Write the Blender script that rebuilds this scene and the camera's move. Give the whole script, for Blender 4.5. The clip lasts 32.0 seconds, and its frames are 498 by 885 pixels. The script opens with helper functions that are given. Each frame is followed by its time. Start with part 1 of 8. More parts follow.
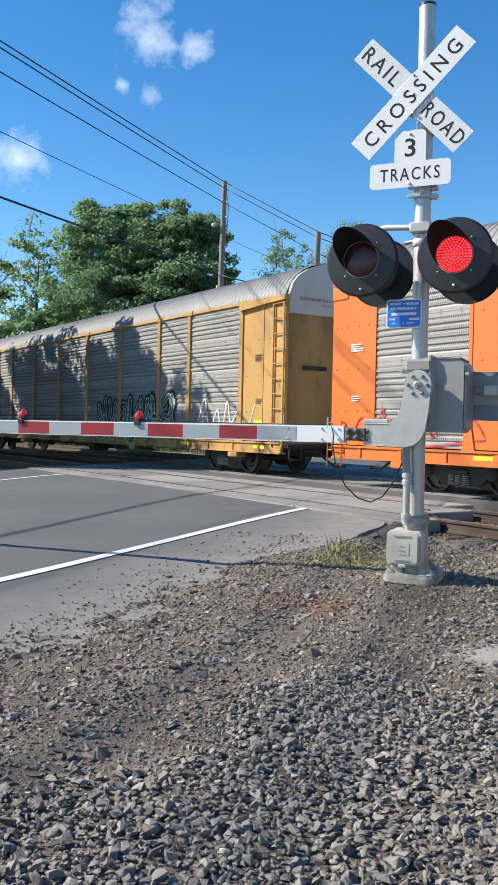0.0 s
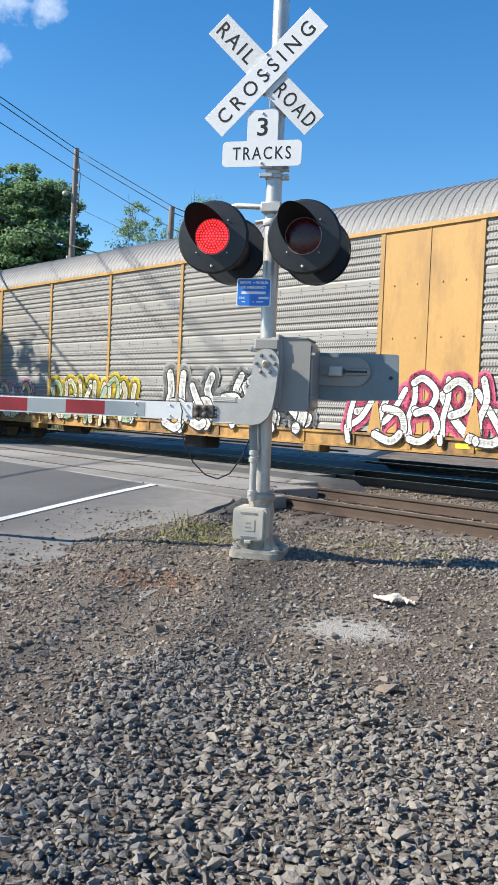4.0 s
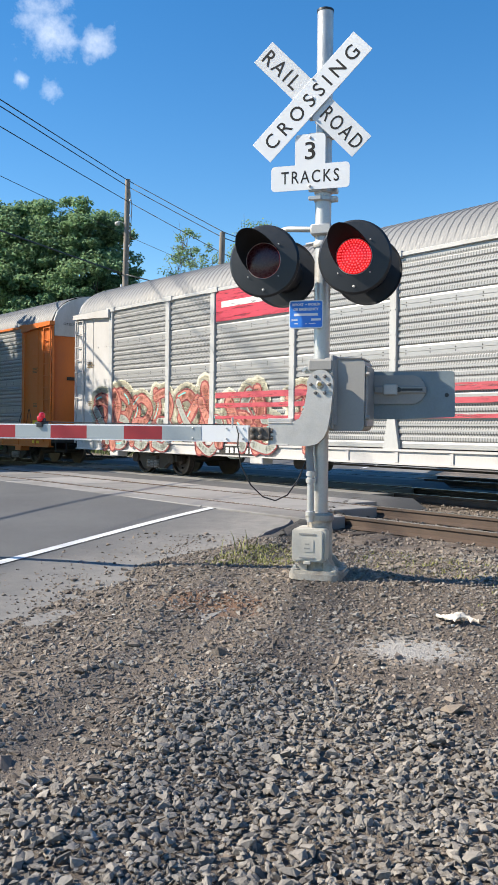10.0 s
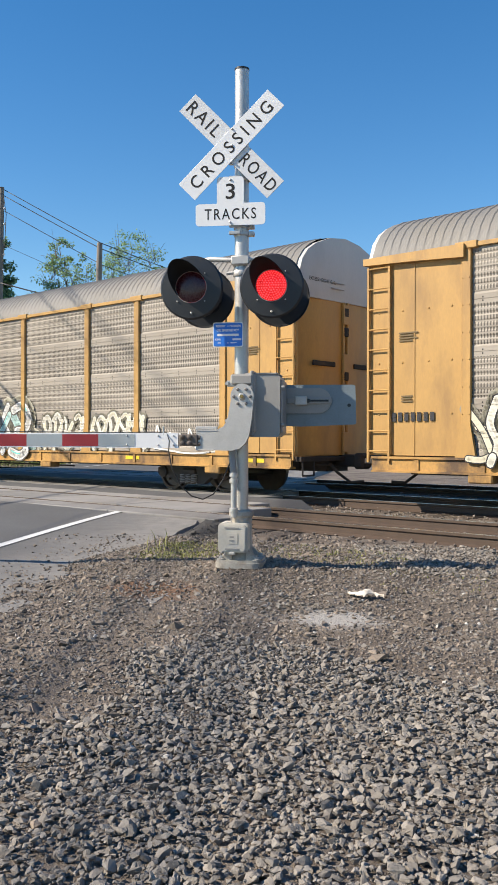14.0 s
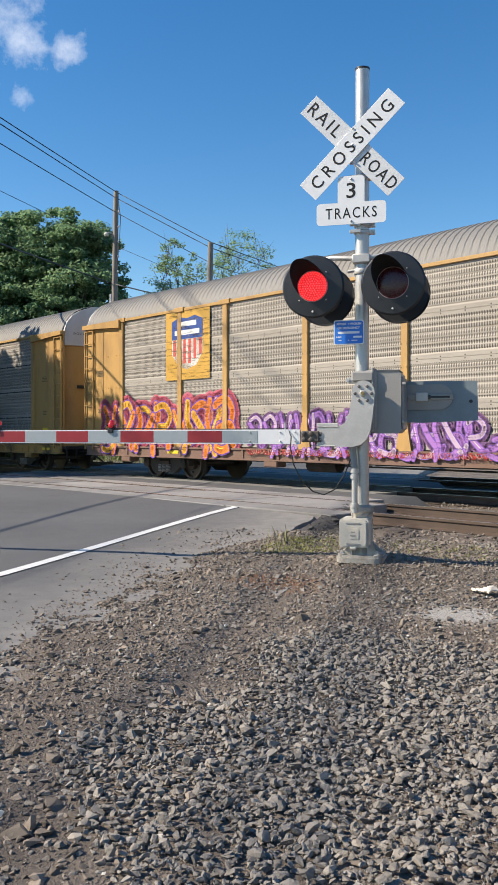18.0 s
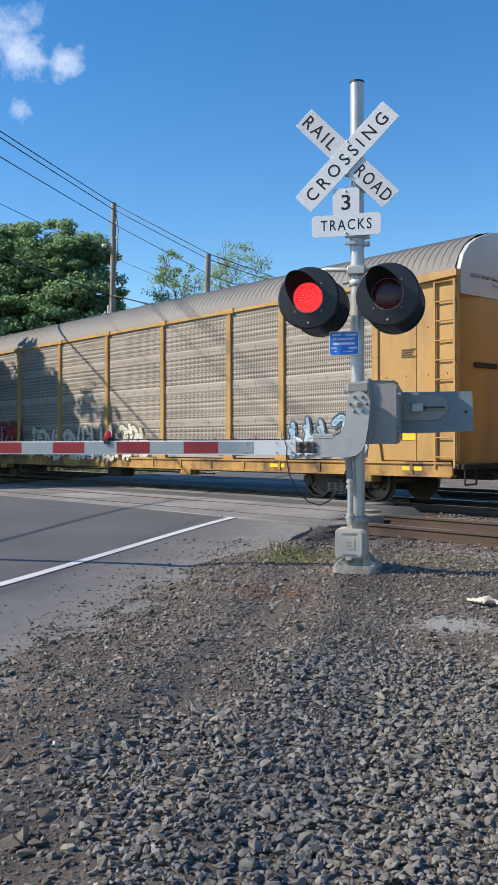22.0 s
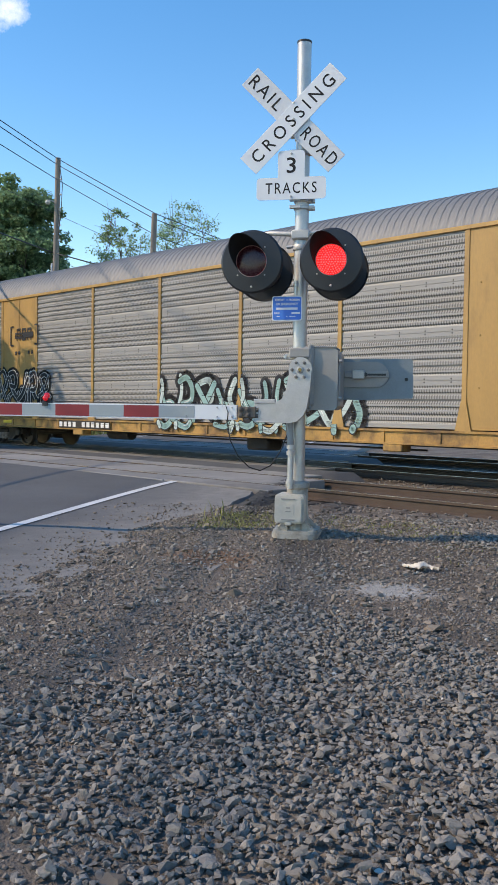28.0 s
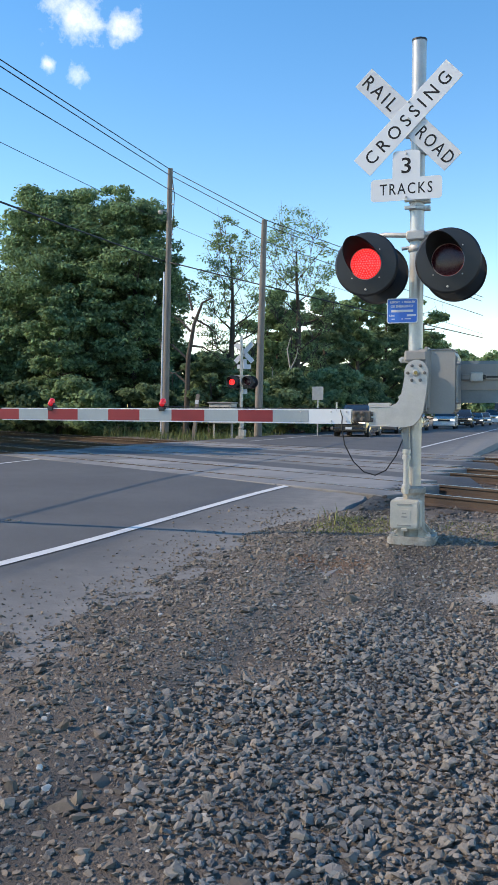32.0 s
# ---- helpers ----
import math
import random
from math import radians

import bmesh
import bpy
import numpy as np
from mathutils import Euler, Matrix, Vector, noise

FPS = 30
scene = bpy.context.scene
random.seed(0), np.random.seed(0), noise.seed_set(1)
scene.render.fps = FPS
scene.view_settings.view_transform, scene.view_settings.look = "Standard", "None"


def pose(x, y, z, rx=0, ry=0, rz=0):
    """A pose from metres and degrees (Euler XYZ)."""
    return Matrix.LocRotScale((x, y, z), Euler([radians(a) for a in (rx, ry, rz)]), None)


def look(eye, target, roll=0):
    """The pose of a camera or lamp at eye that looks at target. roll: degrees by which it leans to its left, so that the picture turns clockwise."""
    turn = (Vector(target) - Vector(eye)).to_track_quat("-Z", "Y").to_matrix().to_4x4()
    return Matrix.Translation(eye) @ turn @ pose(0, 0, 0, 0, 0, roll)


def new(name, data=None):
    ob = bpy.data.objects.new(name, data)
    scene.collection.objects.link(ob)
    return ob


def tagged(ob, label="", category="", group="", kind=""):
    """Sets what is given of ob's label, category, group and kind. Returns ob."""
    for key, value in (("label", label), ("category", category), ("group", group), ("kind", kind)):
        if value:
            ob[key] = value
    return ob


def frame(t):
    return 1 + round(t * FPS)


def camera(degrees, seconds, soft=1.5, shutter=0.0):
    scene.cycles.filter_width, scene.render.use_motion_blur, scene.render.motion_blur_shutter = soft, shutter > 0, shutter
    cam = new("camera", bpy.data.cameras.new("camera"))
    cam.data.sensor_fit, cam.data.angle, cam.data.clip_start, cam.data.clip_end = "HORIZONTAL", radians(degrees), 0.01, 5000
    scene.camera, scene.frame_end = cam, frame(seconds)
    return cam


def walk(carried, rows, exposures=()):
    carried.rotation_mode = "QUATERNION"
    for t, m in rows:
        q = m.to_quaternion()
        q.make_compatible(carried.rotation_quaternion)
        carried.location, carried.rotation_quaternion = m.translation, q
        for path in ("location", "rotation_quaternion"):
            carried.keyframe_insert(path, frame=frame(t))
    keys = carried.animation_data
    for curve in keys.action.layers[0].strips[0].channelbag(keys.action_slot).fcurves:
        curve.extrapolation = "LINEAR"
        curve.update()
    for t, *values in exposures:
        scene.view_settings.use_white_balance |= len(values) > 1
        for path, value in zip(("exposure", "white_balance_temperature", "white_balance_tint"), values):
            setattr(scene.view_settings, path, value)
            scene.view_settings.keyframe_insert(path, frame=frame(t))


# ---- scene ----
cam = camera(31.3, 32.0)
PATH = [
    (0, (1.63, -7.439, 1.386), (0.846, -5.599, 1.354), 1.2),
    (0.5, (1.632, -7.439, 1.39), (0.887, -5.584, 1.355), 1.3),
    (1, (1.639, -7.421, 1.385), (0.939, -5.548, 1.344), 1.5),
    (1.5, (1.634, -7.426, 1.385), (0.942, -5.55, 1.337), 1.7),
    (2, (1.629, -7.436, 1.387), (0.938, -5.56, 1.332), 1.8),
    (2.5, (1.631, -7.432, 1.38), (0.953, -5.551, 1.317), 1.9),
    (3, (1.646, -7.42, 1.388), (1.124, -5.491, 1.321), 2.1),
    (3.5, (1.646, -7.416, 1.389), (1.171, -5.474, 1.318), 2.3),
    (5.5, (1.642, -7.415, 1.383), (1.209, -5.466, 1.28), 2.1),
    (6, (1.647, -7.41, 1.382), (1.179, -5.469, 1.268), 2.0),
    (6.5, (1.64, -7.42, 1.384), (1.096, -5.499, 1.266), 1.7),
    (7, (1.636, -7.425, 1.391), (1.071, -5.51, 1.277), 1.4),
    (7.5, (1.632, -7.434, 1.394), (1.055, -5.521, 1.307), 1.3),
    (8, (1.629, -7.44, 1.393), (1.049, -5.528, 1.321), 1.2),
    (8.5, (1.633, -7.439, 1.387), (1.05, -5.527, 1.32), 1.3),
    (9, (1.638, -7.431, 1.389), (1.05, -5.521, 1.332), 1.3),
    (9.5, (1.648, -7.445, 1.39), (1.059, -5.534, 1.346), 0.9),
    (10, (1.651, -7.447, 1.392), (1.063, -5.536, 1.362), 0.6),
    (10.5, (1.622, -7.47, 1.395), (1.037, -5.557, 1.375), 0.6),
    (11, (1.572, -7.582, 1.391), (1.036, -5.655, 1.374), 0.3),
    (11.5, (1.553, -7.816, 1.391), (1.054, -5.879, 1.375), -0.3),
    (12, (1.428, -8.065, 1.397), (0.964, -6.119, 1.38), -0.7),
    (12.5, (1.401, -8.318, 1.426), (0.965, -6.367, 1.408), -0.3),
    (13, (1.433, -8.481, 1.414), (1.013, -6.526, 1.398), -0.1),
    (13.5, (1.383, -8.54, 1.42), (0.976, -6.582, 1.412), 0.1),
    (14, (1.369, -8.528, 1.371), (1.069, -6.551, 1.362), 0.1),
    (14.5, (1.358, -8.557, 1.369), (1.141, -6.569, 1.348), 0.3),
    (16.5, (1.371, -8.626, 1.382), (0.96, -6.668, 1.352), -0.6),
    (17, (1.265, -8.664, 1.377), (0.813, -6.716, 1.35), -0.6),
    (17.5, (1.265, -8.702, 1.371), (0.753, -6.768, 1.35), -0.5),
    (18, (1.265, -8.707, 1.37), (0.73, -6.78, 1.353), -0.0),
    (18.5, (1.286, -8.707, 1.373), (0.745, -6.781, 1.354), 0.5),
    (19, (1.315, -8.702, 1.381), (0.787, -6.773, 1.363), 0.9),
    (19.5, (1.33, -8.706, 1.381), (0.849, -6.765, 1.367), 0.6),
    (20, (1.325, -8.71, 1.382), (0.844, -6.769, 1.368), -0.1),
    (20.5, (1.311, -8.721, 1.382), (0.82, -6.782, 1.37), -0.2),
    (21, (1.286, -8.73, 1.379), (0.782, -6.794, 1.372), -0.2),
    (21.5, (1.288, -8.709, 1.381), (0.77, -6.777, 1.377), -0.1),
    (22, (1.292, -8.722, 1.371), (0.761, -6.794, 1.378), -0.1),
    (22.5, (1.291, -8.712, 1.375), (0.753, -6.786, 1.389), 0.1),
    (23, (1.314, -8.721, 1.377), (0.815, -6.785, 1.397), 0.1),
    (23.5, (1.312, -8.721, 1.374), (0.814, -6.785, 1.396), 0.1),
    (24, (1.311, -8.713, 1.379), (0.804, -6.779, 1.405), 0.1),
    (24.5, (1.307, -8.723, 1.376), (0.793, -6.79, 1.409), 0.1),
    (25, (1.304, -8.722, 1.38), (0.79, -6.79, 1.421), 0.6),
    (25.5, (1.298, -8.7, 1.378), (0.789, -6.766, 1.413), 1.0),
    (27.5, (1.298, -8.706, 1.377), (0.833, -6.761, 1.321), 0.8),
    (28, (1.322, -8.675, 1.381), (0.912, -6.719, 1.307), 0.8),
    (28.5, (1.321, -8.695, 1.385), (0.923, -6.737, 1.307), 0.8),
    (29, (1.318, -8.701, 1.382), (0.91, -6.745, 1.304), 0.6),
    (29.5, (1.311, -8.724, 1.382), (0.878, -6.772, 1.31), 0.6),
    (30, (1.301, -8.713, 1.373), (0.746, -6.793, 1.304), 0.5),
    (30.5, (1.285, -8.696, 1.371), (0.675, -6.792, 1.308), 0.5),
    (31, (1.276, -8.676, 1.372), (0.645, -6.779, 1.309), 0.5),
    (31.5, (1.278, -8.671, 1.376), (0.641, -6.776, 1.311), 0.3),
    (32, (1.272, -8.668, 1.378), (0.625, -6.777, 1.312), 0.4),
]
walk(cam, [(t, look(eye, target, roll)) for t, eye, target, roll in PATH],
     exposures=[(0, 0.7, 6700, 8), (3, 0.78, 6700, 8), (6, 0.62, 6850, 8), (11, 0.8, 6950, 10), (12, 0.68, 7150, 11), (14, 0.6, 7150, 11), (17, 0.64, 7150, 11), (18, 0.58, 7150, 11), (19, 0.5, 6900, 10), (21, 0.5, 6900, 10), (22, 0.74, 7050, 11), (23, 1.04, 7900, 14), (25, 1.2, 8600, 15), (28, 1.34, 8600, 15), (32, 1.38, 8600, 15)])

# ---- light ----
SUN_AZ, SUN_EL = radians(200), radians(38)      # the way towards the sun, counted from +x
sun_way = Vector((math.cos(SUN_AZ) * math.cos(SUN_EL), math.sin(SUN_AZ) * math.cos(SUN_EL), math.sin(SUN_EL)))
sun = new("sun", bpy.data.lights.new("sun", "SUN"))
sun.data.energy, sun.data.angle, sun.data.color = 5.0, radians(0.6), (1.0, 0.93, 0.82)
sun.matrix_world = look(sun_way * 60, (0, 0, 0))
world = bpy.data.worlds.new("sky")
scene.world = world
world.use_nodes = True


def build_sky():
    nt = world.node_tree
    nd, lk = nt.nodes, nt.links
    bg = nd["Background"]
    sky = nd.new("ShaderNodeTexSky")
    sky.sky_type, sky.sun_disc = "NISHITA", False
    sky.sun_elevation, sky.sun_rotation = SUN_EL, math.pi / 2 - SUN_AZ
    sky.air_density, sky.dust_density, sky.ozone_density = 1.0, 0.0, 2.6
    co = nd.new("ShaderNodeTexCoord")
    # small fair-weather clouds: torn noise inside a few round windows of the sky
    n1 = nd.new("ShaderNodeTexNoise")
    n1.inputs["Scale"].default_value, n1.inputs["Detail"].default_value, n1.inputs["Roughness"].default_value = 24, 9, 0.66
    lk.new(co.outputs["Generated"], n1.inputs["Vector"])
    total = None
    for way, size in CLOUDS:
        d = nd.new("ShaderNodeVectorMath")
        d.operation = "DISTANCE"
        lk.new(co.outputs["Generated"], d.inputs[0])
        d.inputs[1].default_value = Vector(way).normalized()
        m = nd.new("ShaderNodeMapRange")
        m.inputs["From Min"].default_value, m.inputs["From Max"].default_value = 0.0, size
        m.inputs["To Min"].default_value, m.inputs["To Max"].default_value = 0.55, 0.0
        lk.new(d.outputs["Value"], m.inputs["Value"])
        if total is None:
            total = m.outputs["Result"]
        else:
            a = nd.new("ShaderNodeMath")
            a.operation = "MAXIMUM"
            lk.new(total, a.inputs[0])
            lk.new(m.outputs["Result"], a.inputs[1])
            total = a.outputs[0]
    add = nd.new("ShaderNodeMath")
    add.operation = "ADD"
    lk.new(total, add.inputs[0])
    lk.new(n1.outputs["Fac"], add.inputs[1])
    ramp = nd.new("ShaderNodeMapRange")
    ramp.inputs["From Min"].default_value, ramp.inputs["From Max"].default_value = 0.76, 1.6
    ramp.inputs["To Max"].default_value = 0.85
    lk.new(add.outputs[0], ramp.inputs["Value"])
    mix = nd.new("ShaderNodeMix")
    mix.data_type = "RGBA"
    lk.new(ramp.outputs["Result"], mix.inputs["Factor"])
    hs = nd.new("ShaderNodeHueSaturation")
    hs.inputs["Saturation"].default_value, hs.inputs["Value"].default_value = 1.36, 1.0
    hs.inputs["Hue"].default_value = 0.503
    lk.new(sky.outputs["Color"], hs.inputs["Color"])
    lk.new(hs.outputs["Color"], mix.inputs["A"])
    mix.inputs["B"].default_value = (9.5, 9.7, 10.0, 1)
    lk.new(mix.outputs["Result"], bg.inputs["Color"])
    bg.inputs["Strength"].default_value = 0.115


CLOUDS = [((-0.458, 0.794, 0.40), 0.065), ((-0.418, 0.82, 0.392), 0.04), ((-0.468, 0.815, 0.344), 0.032), ((-0.59, 0.76, 0.273), 0.07), ((-0.49, 0.798, 0.352), 0.018), ((-0.062, 0.995, 0.083), 0.06), ((-0.25, 0.96, 0.10), 0.06), ((-0.385, 0.92, 0.095), 0.05), ((-0.36, 0.93, 0.06), 0.05)]
build_sky()

# ---- small tools for meshes ----
class Geo:
    """Points and faces of one mesh, with a material slot for each face."""

    def __init__(self):
        self.v, self.f, self.m = [], [], []

    def face(self, pts, slot=0):
        n = len(self.v)
        self.v += [tuple(p) for p in pts]
        self.f.append(tuple(range(n, n + len(pts))))
        self.m.append(slot)
        return self

    def box(self, x0, x1, y0, y1, z0, z1, slot=0, bevel=0.0):
        if bevel <= 0:
            n = len(self.v)
            self.v += [(x, y, z) for z in (z0, z1) for y in (y0, y1) for x in (x0, x1)]
            fs = [(0, 2, 3, 1), (4, 5, 7, 6), (0, 1, 5, 4), (2, 6, 7, 3), (0, 4, 6, 2), (1, 3, 7, 5)]
            self.f += [tuple(n + i for i in f) for f in fs]
            self.m += [slot] * 6
            return self
        lo, hi, n = (x0, y0, z0), (x1, y1, z1), len(self.v)
        b = min(bevel, 0.45 * min(hi[i] - lo[i] for i in range(3)))
        at = {}
        for c in range(8):
            s = [(c >> i) & 1 for i in range(3)]
            for a in range(3):
                p = [(hi[i] if s[i] else lo[i]) if i == a else (hi[i] - b if s[i] else lo[i] + b) for i in range(3)]
                at[c, a] = len(self.v)
                self.v.append(tuple(p))
        for a in range(3):
            o1, o2 = (a + 1) % 3, (a + 2) % 3
            for s in (0, 1):
                cs = [(s << a) | (i << o1) | (j << o2) for i, j in ((0, 0), (1, 0), (1, 1), (0, 1))]
                q = [at[c, a] for c in cs]
                self.f.append(tuple(q if s else q[::-1]))
            for s1 in (0, 1):
                for s2 in (0, 1):
                    c0 = (s1 << o1) | (s2 << o2)
                    c1 = c0 | (1 << a)
                    q = (at[c0, o1], at[c1, o1], at[c1, o2], at[c0, o2])
                    self.f.append(q if s1 != s2 else q[::-1])
        for c in range(8):
            q = (at[c, 0], at[c, 1], at[c, 2])
            self.f.append(q if bin(c).count("1") % 2 else q[::-1])
        self.m += [slot] * 26
        return self

    def prism(self, pts, h0, h1, axis="z", slot=0):
        """A polygon in the plane across the axis, drawn out from h0 to h1."""
        def put(a, b, h):
            return {"z": (a, b, h), "y": (a, h, b), "x": (h, a, b)}[axis]
        n, k = len(self.v), len(pts)
        self.v += [put(a, b, h0) for a, b in pts] + [put(a, b, h1) for a, b in pts]
        self.f += [tuple(n + i for i in range(k))[::-1], tuple(n + k + i for i in range(k))]
        self.f += [(n + i, n + (i + 1) % k, n + k + (i + 1) % k, n + k + i) for i in range(k)]
        self.m += [slot] * (k + 2)
        return self

    def tube(self, path, r, seg=8, slot=0, caps=True, ends=None):
        """A round bar along a path; ends gives a radius for every point of it."""
        path = [Vector(p) for p in path]
        rs = ends or [r] * len(path)
        n = len(self.v)
        side = None
        for i, p in enumerate(path):
            d = (path[min(i + 1, len(path) - 1)] - path[max(i - 1, 0)]).normalized()
            if side is None:
                side = d.orthogonal().normalized()
            side = (side - d * side.dot(d)).normalized()
            up = d.cross(side)
            for k in range(seg):
                a = 2 * math.pi * k / seg
                self.v.append(tuple(p + (side * math.cos(a) + up * math.sin(a)) * rs[i]))
        for i in range(len(path) - 1):
            for k in range(seg):
                k2 = (k + 1) % seg
                self.f.append((n + i * seg + k, n + i * seg + k2, n + (i + 1) * seg + k2, n + (i + 1) * seg + k))
                self.m.append(slot)
        if caps:
            self.f += [tuple(n + k for k in range(seg))[::-1], tuple(n + (len(path) - 1) * seg + k for k in range(seg))]
            self.m += [slot] * 2
        return self

    def lathe(self, prof, m=Matrix(), seg=24, slot=0):
        """A profile of (radius, height) turned about z, then moved by m."""
        n = len(self.v)
        for r, z in prof:
            for k in range(seg):
                a = 2 * math.pi * k / seg
                self.v.append(tuple(m @ Vector((r * math.cos(a), r * math.sin(a), z))))
        for i in range(len(prof) - 1):
            for k in range(seg):
                k2 = (k + 1) % seg
                self.f.append((n + i * seg + k, n + i * seg + k2, n + (i + 1) * seg + k2, n + (i + 1) * seg + k))
                self.m.append(slot)
        self.f += [tuple(n + k for k in range(seg))[::-1], tuple(n + (len(prof) - 1) * seg + k for k in range(seg))]
        self.m += [slot] * 2
        return self

    def add(self, other, m=Matrix(), slot=None):
        n = len(self.v)
        self.v += [tuple(m @ Vector(p)) for p in other.v]
        self.f += [tuple(n + i for i in f) for f in other.f]
        self.m += [s if slot is None else slot for s in other.m]
        return self


def mesh_of(name, geo, mats, smooth=0.0):
    me = bpy.data.meshes.new(name)
    me.from_pydata(geo.v, [], geo.f)
    for ma in mats if isinstance(mats, (list, tuple)) else [mats]:
        me.materials.append(ma)
    if any(geo.m):
        me.polygons.foreach_set("material_index", geo.m)
    if smooth:
        me.polygons.foreach_set("use_smooth", [True] * len(me.polygons))
        me.set_sharp_from_angle(angle=radians(smooth))
    me.update()
    return me


def part(name, geo, mats, parent, label="", smooth=0.0, m=None):
    """One mesh object under a thing or under a part of it."""
    ob = new(name, geo if isinstance(geo, bpy.types.Mesh) else mesh_of(name, geo, mats, smooth))
    ob.parent = parent
    if m is not None:
        ob.matrix_basis = m
    if label:
        tagged(ob, label)
    return ob


def thing(name, label, category, group="", m=None, geo=None, mats=None, smooth=0.0, kind=""):
    """A top-level thing: an empty at its base, or one mesh."""
    ob = new(name, mesh_of(name, geo, mats, smooth) if geo else None)
    if m is not None:
        ob.matrix_basis = m
    return tagged(ob, label, category, group, kind)


LETTERS = {}


def lettering(text, width, height, bold=0.0, space=1.0):
    """The flat outline of a word in the built-in font, in the xz plane, its middle at the origin, facing -y."""
    key = (text, bold, space)
    if key not in LETTERS:
        cu = bpy.data.curves.new("word", "FONT")
        cu.body, cu.offset, cu.resolution_u, cu.space_character = text, bold, 3, space
        ob = new("word", cu)
        me = bpy.data.meshes.new_from_object(ob.evaluated_get(bpy.context.evaluated_depsgraph_get()))
        LETTERS[key] = ([tuple(p.co) for p in me.vertices], [tuple(p.vertices) for p in me.polygons])
        bpy.data.objects.remove(ob)
        bpy.data.curves.remove(cu)
        bpy.data.meshes.remove(me)
    vs, fs = LETTERS[key]
    xs, ys = [p[0] for p in vs], [p[1] for p in vs]
    sx, sy = width / (max(xs) - min(xs)), height / (max(ys) - min(ys))
    cx, cy = (max(xs) + min(xs)) / 2, (max(ys) + min(ys)) / 2
    g = Geo()
    g.v = [((p[0] - cx) * sx, 0.0, (p[1] - cy) * sy) for p in vs]
    g.f, g.m = list(fs), [0] * len(fs)
    return g

# ---- materials ----
def surf(name, col, rough=0.6, metal=0.0, vary=0.2, scale=2.0, fine=45.0, bump=0.15, dirt=None, amount=0.4,
         dirt_scale=0.9, stretch=(1, 1, 1), rand=0.0, island=0.0, holes=None, glow=None, spots=(), fade=None, coat=0.0, bump_size=0.01):
    """A weathered surface: base colour, coarse and fine variation, dirt in patches, fine relief."""
    ma = bpy.data.materials.new(name)
    ma.use_nodes = True
    nt = ma.node_tree
    nd, lk = nt.nodes, nt.links
    bs = nd["Principled BSDF"]
    bs.inputs["Roughness"].default_value, bs.inputs["Metallic"].default_value = rough, metal
    bs.inputs["Coat Weight"].default_value = coat
    co = nd.new("ShaderNodeTexCoord").outputs["Object"]
    mp = nd.new("ShaderNodeMapping")
    mp.inputs["Scale"].default_value = stretch
    lk.new(co, mp.inputs["Vector"])

    def noise_at(s, detail=5.0, vec=None):
        n = nd.new("ShaderNodeTexNoise")
        n.inputs["Scale"].default_value, n.inputs["Detail"].default_value, n.inputs["Roughness"].default_value = s, detail, 0.65
        lk.new(vec or mp.outputs[0], n.inputs["Vector"])
        return n.outputs["Fac"]

    def ranged(v, a, b, c, d):
        r = nd.new("ShaderNodeMapRange")
        for key, x in zip(("From Min", "From Max", "To Min", "To Max"), (a, b, c, d)):
            r.inputs[key].default_value = x
        lk.new(v, r.inputs["Value"])
        return r.outputs["Result"]

    def mixed(f, a, b, mode="MIX"):
        m = nd.new("ShaderNodeMix")
        m.data_type, m.blend_type = "RGBA", mode
        for key, x in (("Factor", f), ("A", a), ("B", b)):
            sock = m.inputs[key]
            if isinstance(x, (float, int)):
                sock.default_value = x
            elif isinstance(x, tuple):
                sock.default_value = (*x, 1.0)
            else:
                lk.new(x, sock)
        return m.outputs["Result"]

    def maths(op, a, b=None):
        m = nd.new("ShaderNodeMath")
        m.operation = op
        for i, x in enumerate((a, b)):
            if x is None:
                continue
            if isinstance(x, (float, int)):
                m.inputs[i].default_value = x
            else:
                lk.new(x, m.inputs[i])
        return m.outputs[0]

    lo, hi = tuple(c * (1 - vary) for c in col), tuple(min(1.0, c * (1 + vary)) for c in col)
    c = mixed(ranged(noise_at(scale), 0.3, 0.7, 0, 1), lo, hi)
    f1 = noise_at(fine, 4)
    c = mixed(0.6 * min(1.0, vary * 3), c, mixed(ranged(f1, 0.3, 0.7, 0, 1), tuple(x * 0.7 for x in col), tuple(min(1, x * 1.3) for x in col)))
    if dirt:
        c = mixed(ranged(noise_at(dirt_scale, 8), 0.62 - 0.3 * amount, 0.82 - 0.3 * amount, 0, min(1, amount * 1.6)), c, dirt)
    for where, size, tint, much in spots:
        d = nd.new("ShaderNodeVectorMath")
        d.operation = "DISTANCE"
        wob = nd.new("ShaderNodeVectorMath")
        wob.operation = "ADD"
        nn = nd.new("ShaderNodeTexNoise")
        nn.inputs["Scale"].default_value, nn.inputs["Detail"].default_value = 3.0 / size, 6
        lk.new(co, nn.inputs["Vector"])
        sc = nd.new("ShaderNodeVectorMath")
        sc.operation = "SCALE"
        sc.inputs["Scale"].default_value = size * 1.1
        lk.new(nn.outputs["Color"], sc.inputs[0])
        lk.new(co, wob.inputs[0])
        lk.new(sc.outputs[0], wob.inputs[1])
        lk.new(wob.outputs[0], d.inputs[0])
        d.inputs[1].default_value = Vector(where) + Vector((1, 1, 1)) * size * 0.55
        c = mixed(ranged(d.outputs["Value"], size, size * 0.45, 0, much), c, tint)
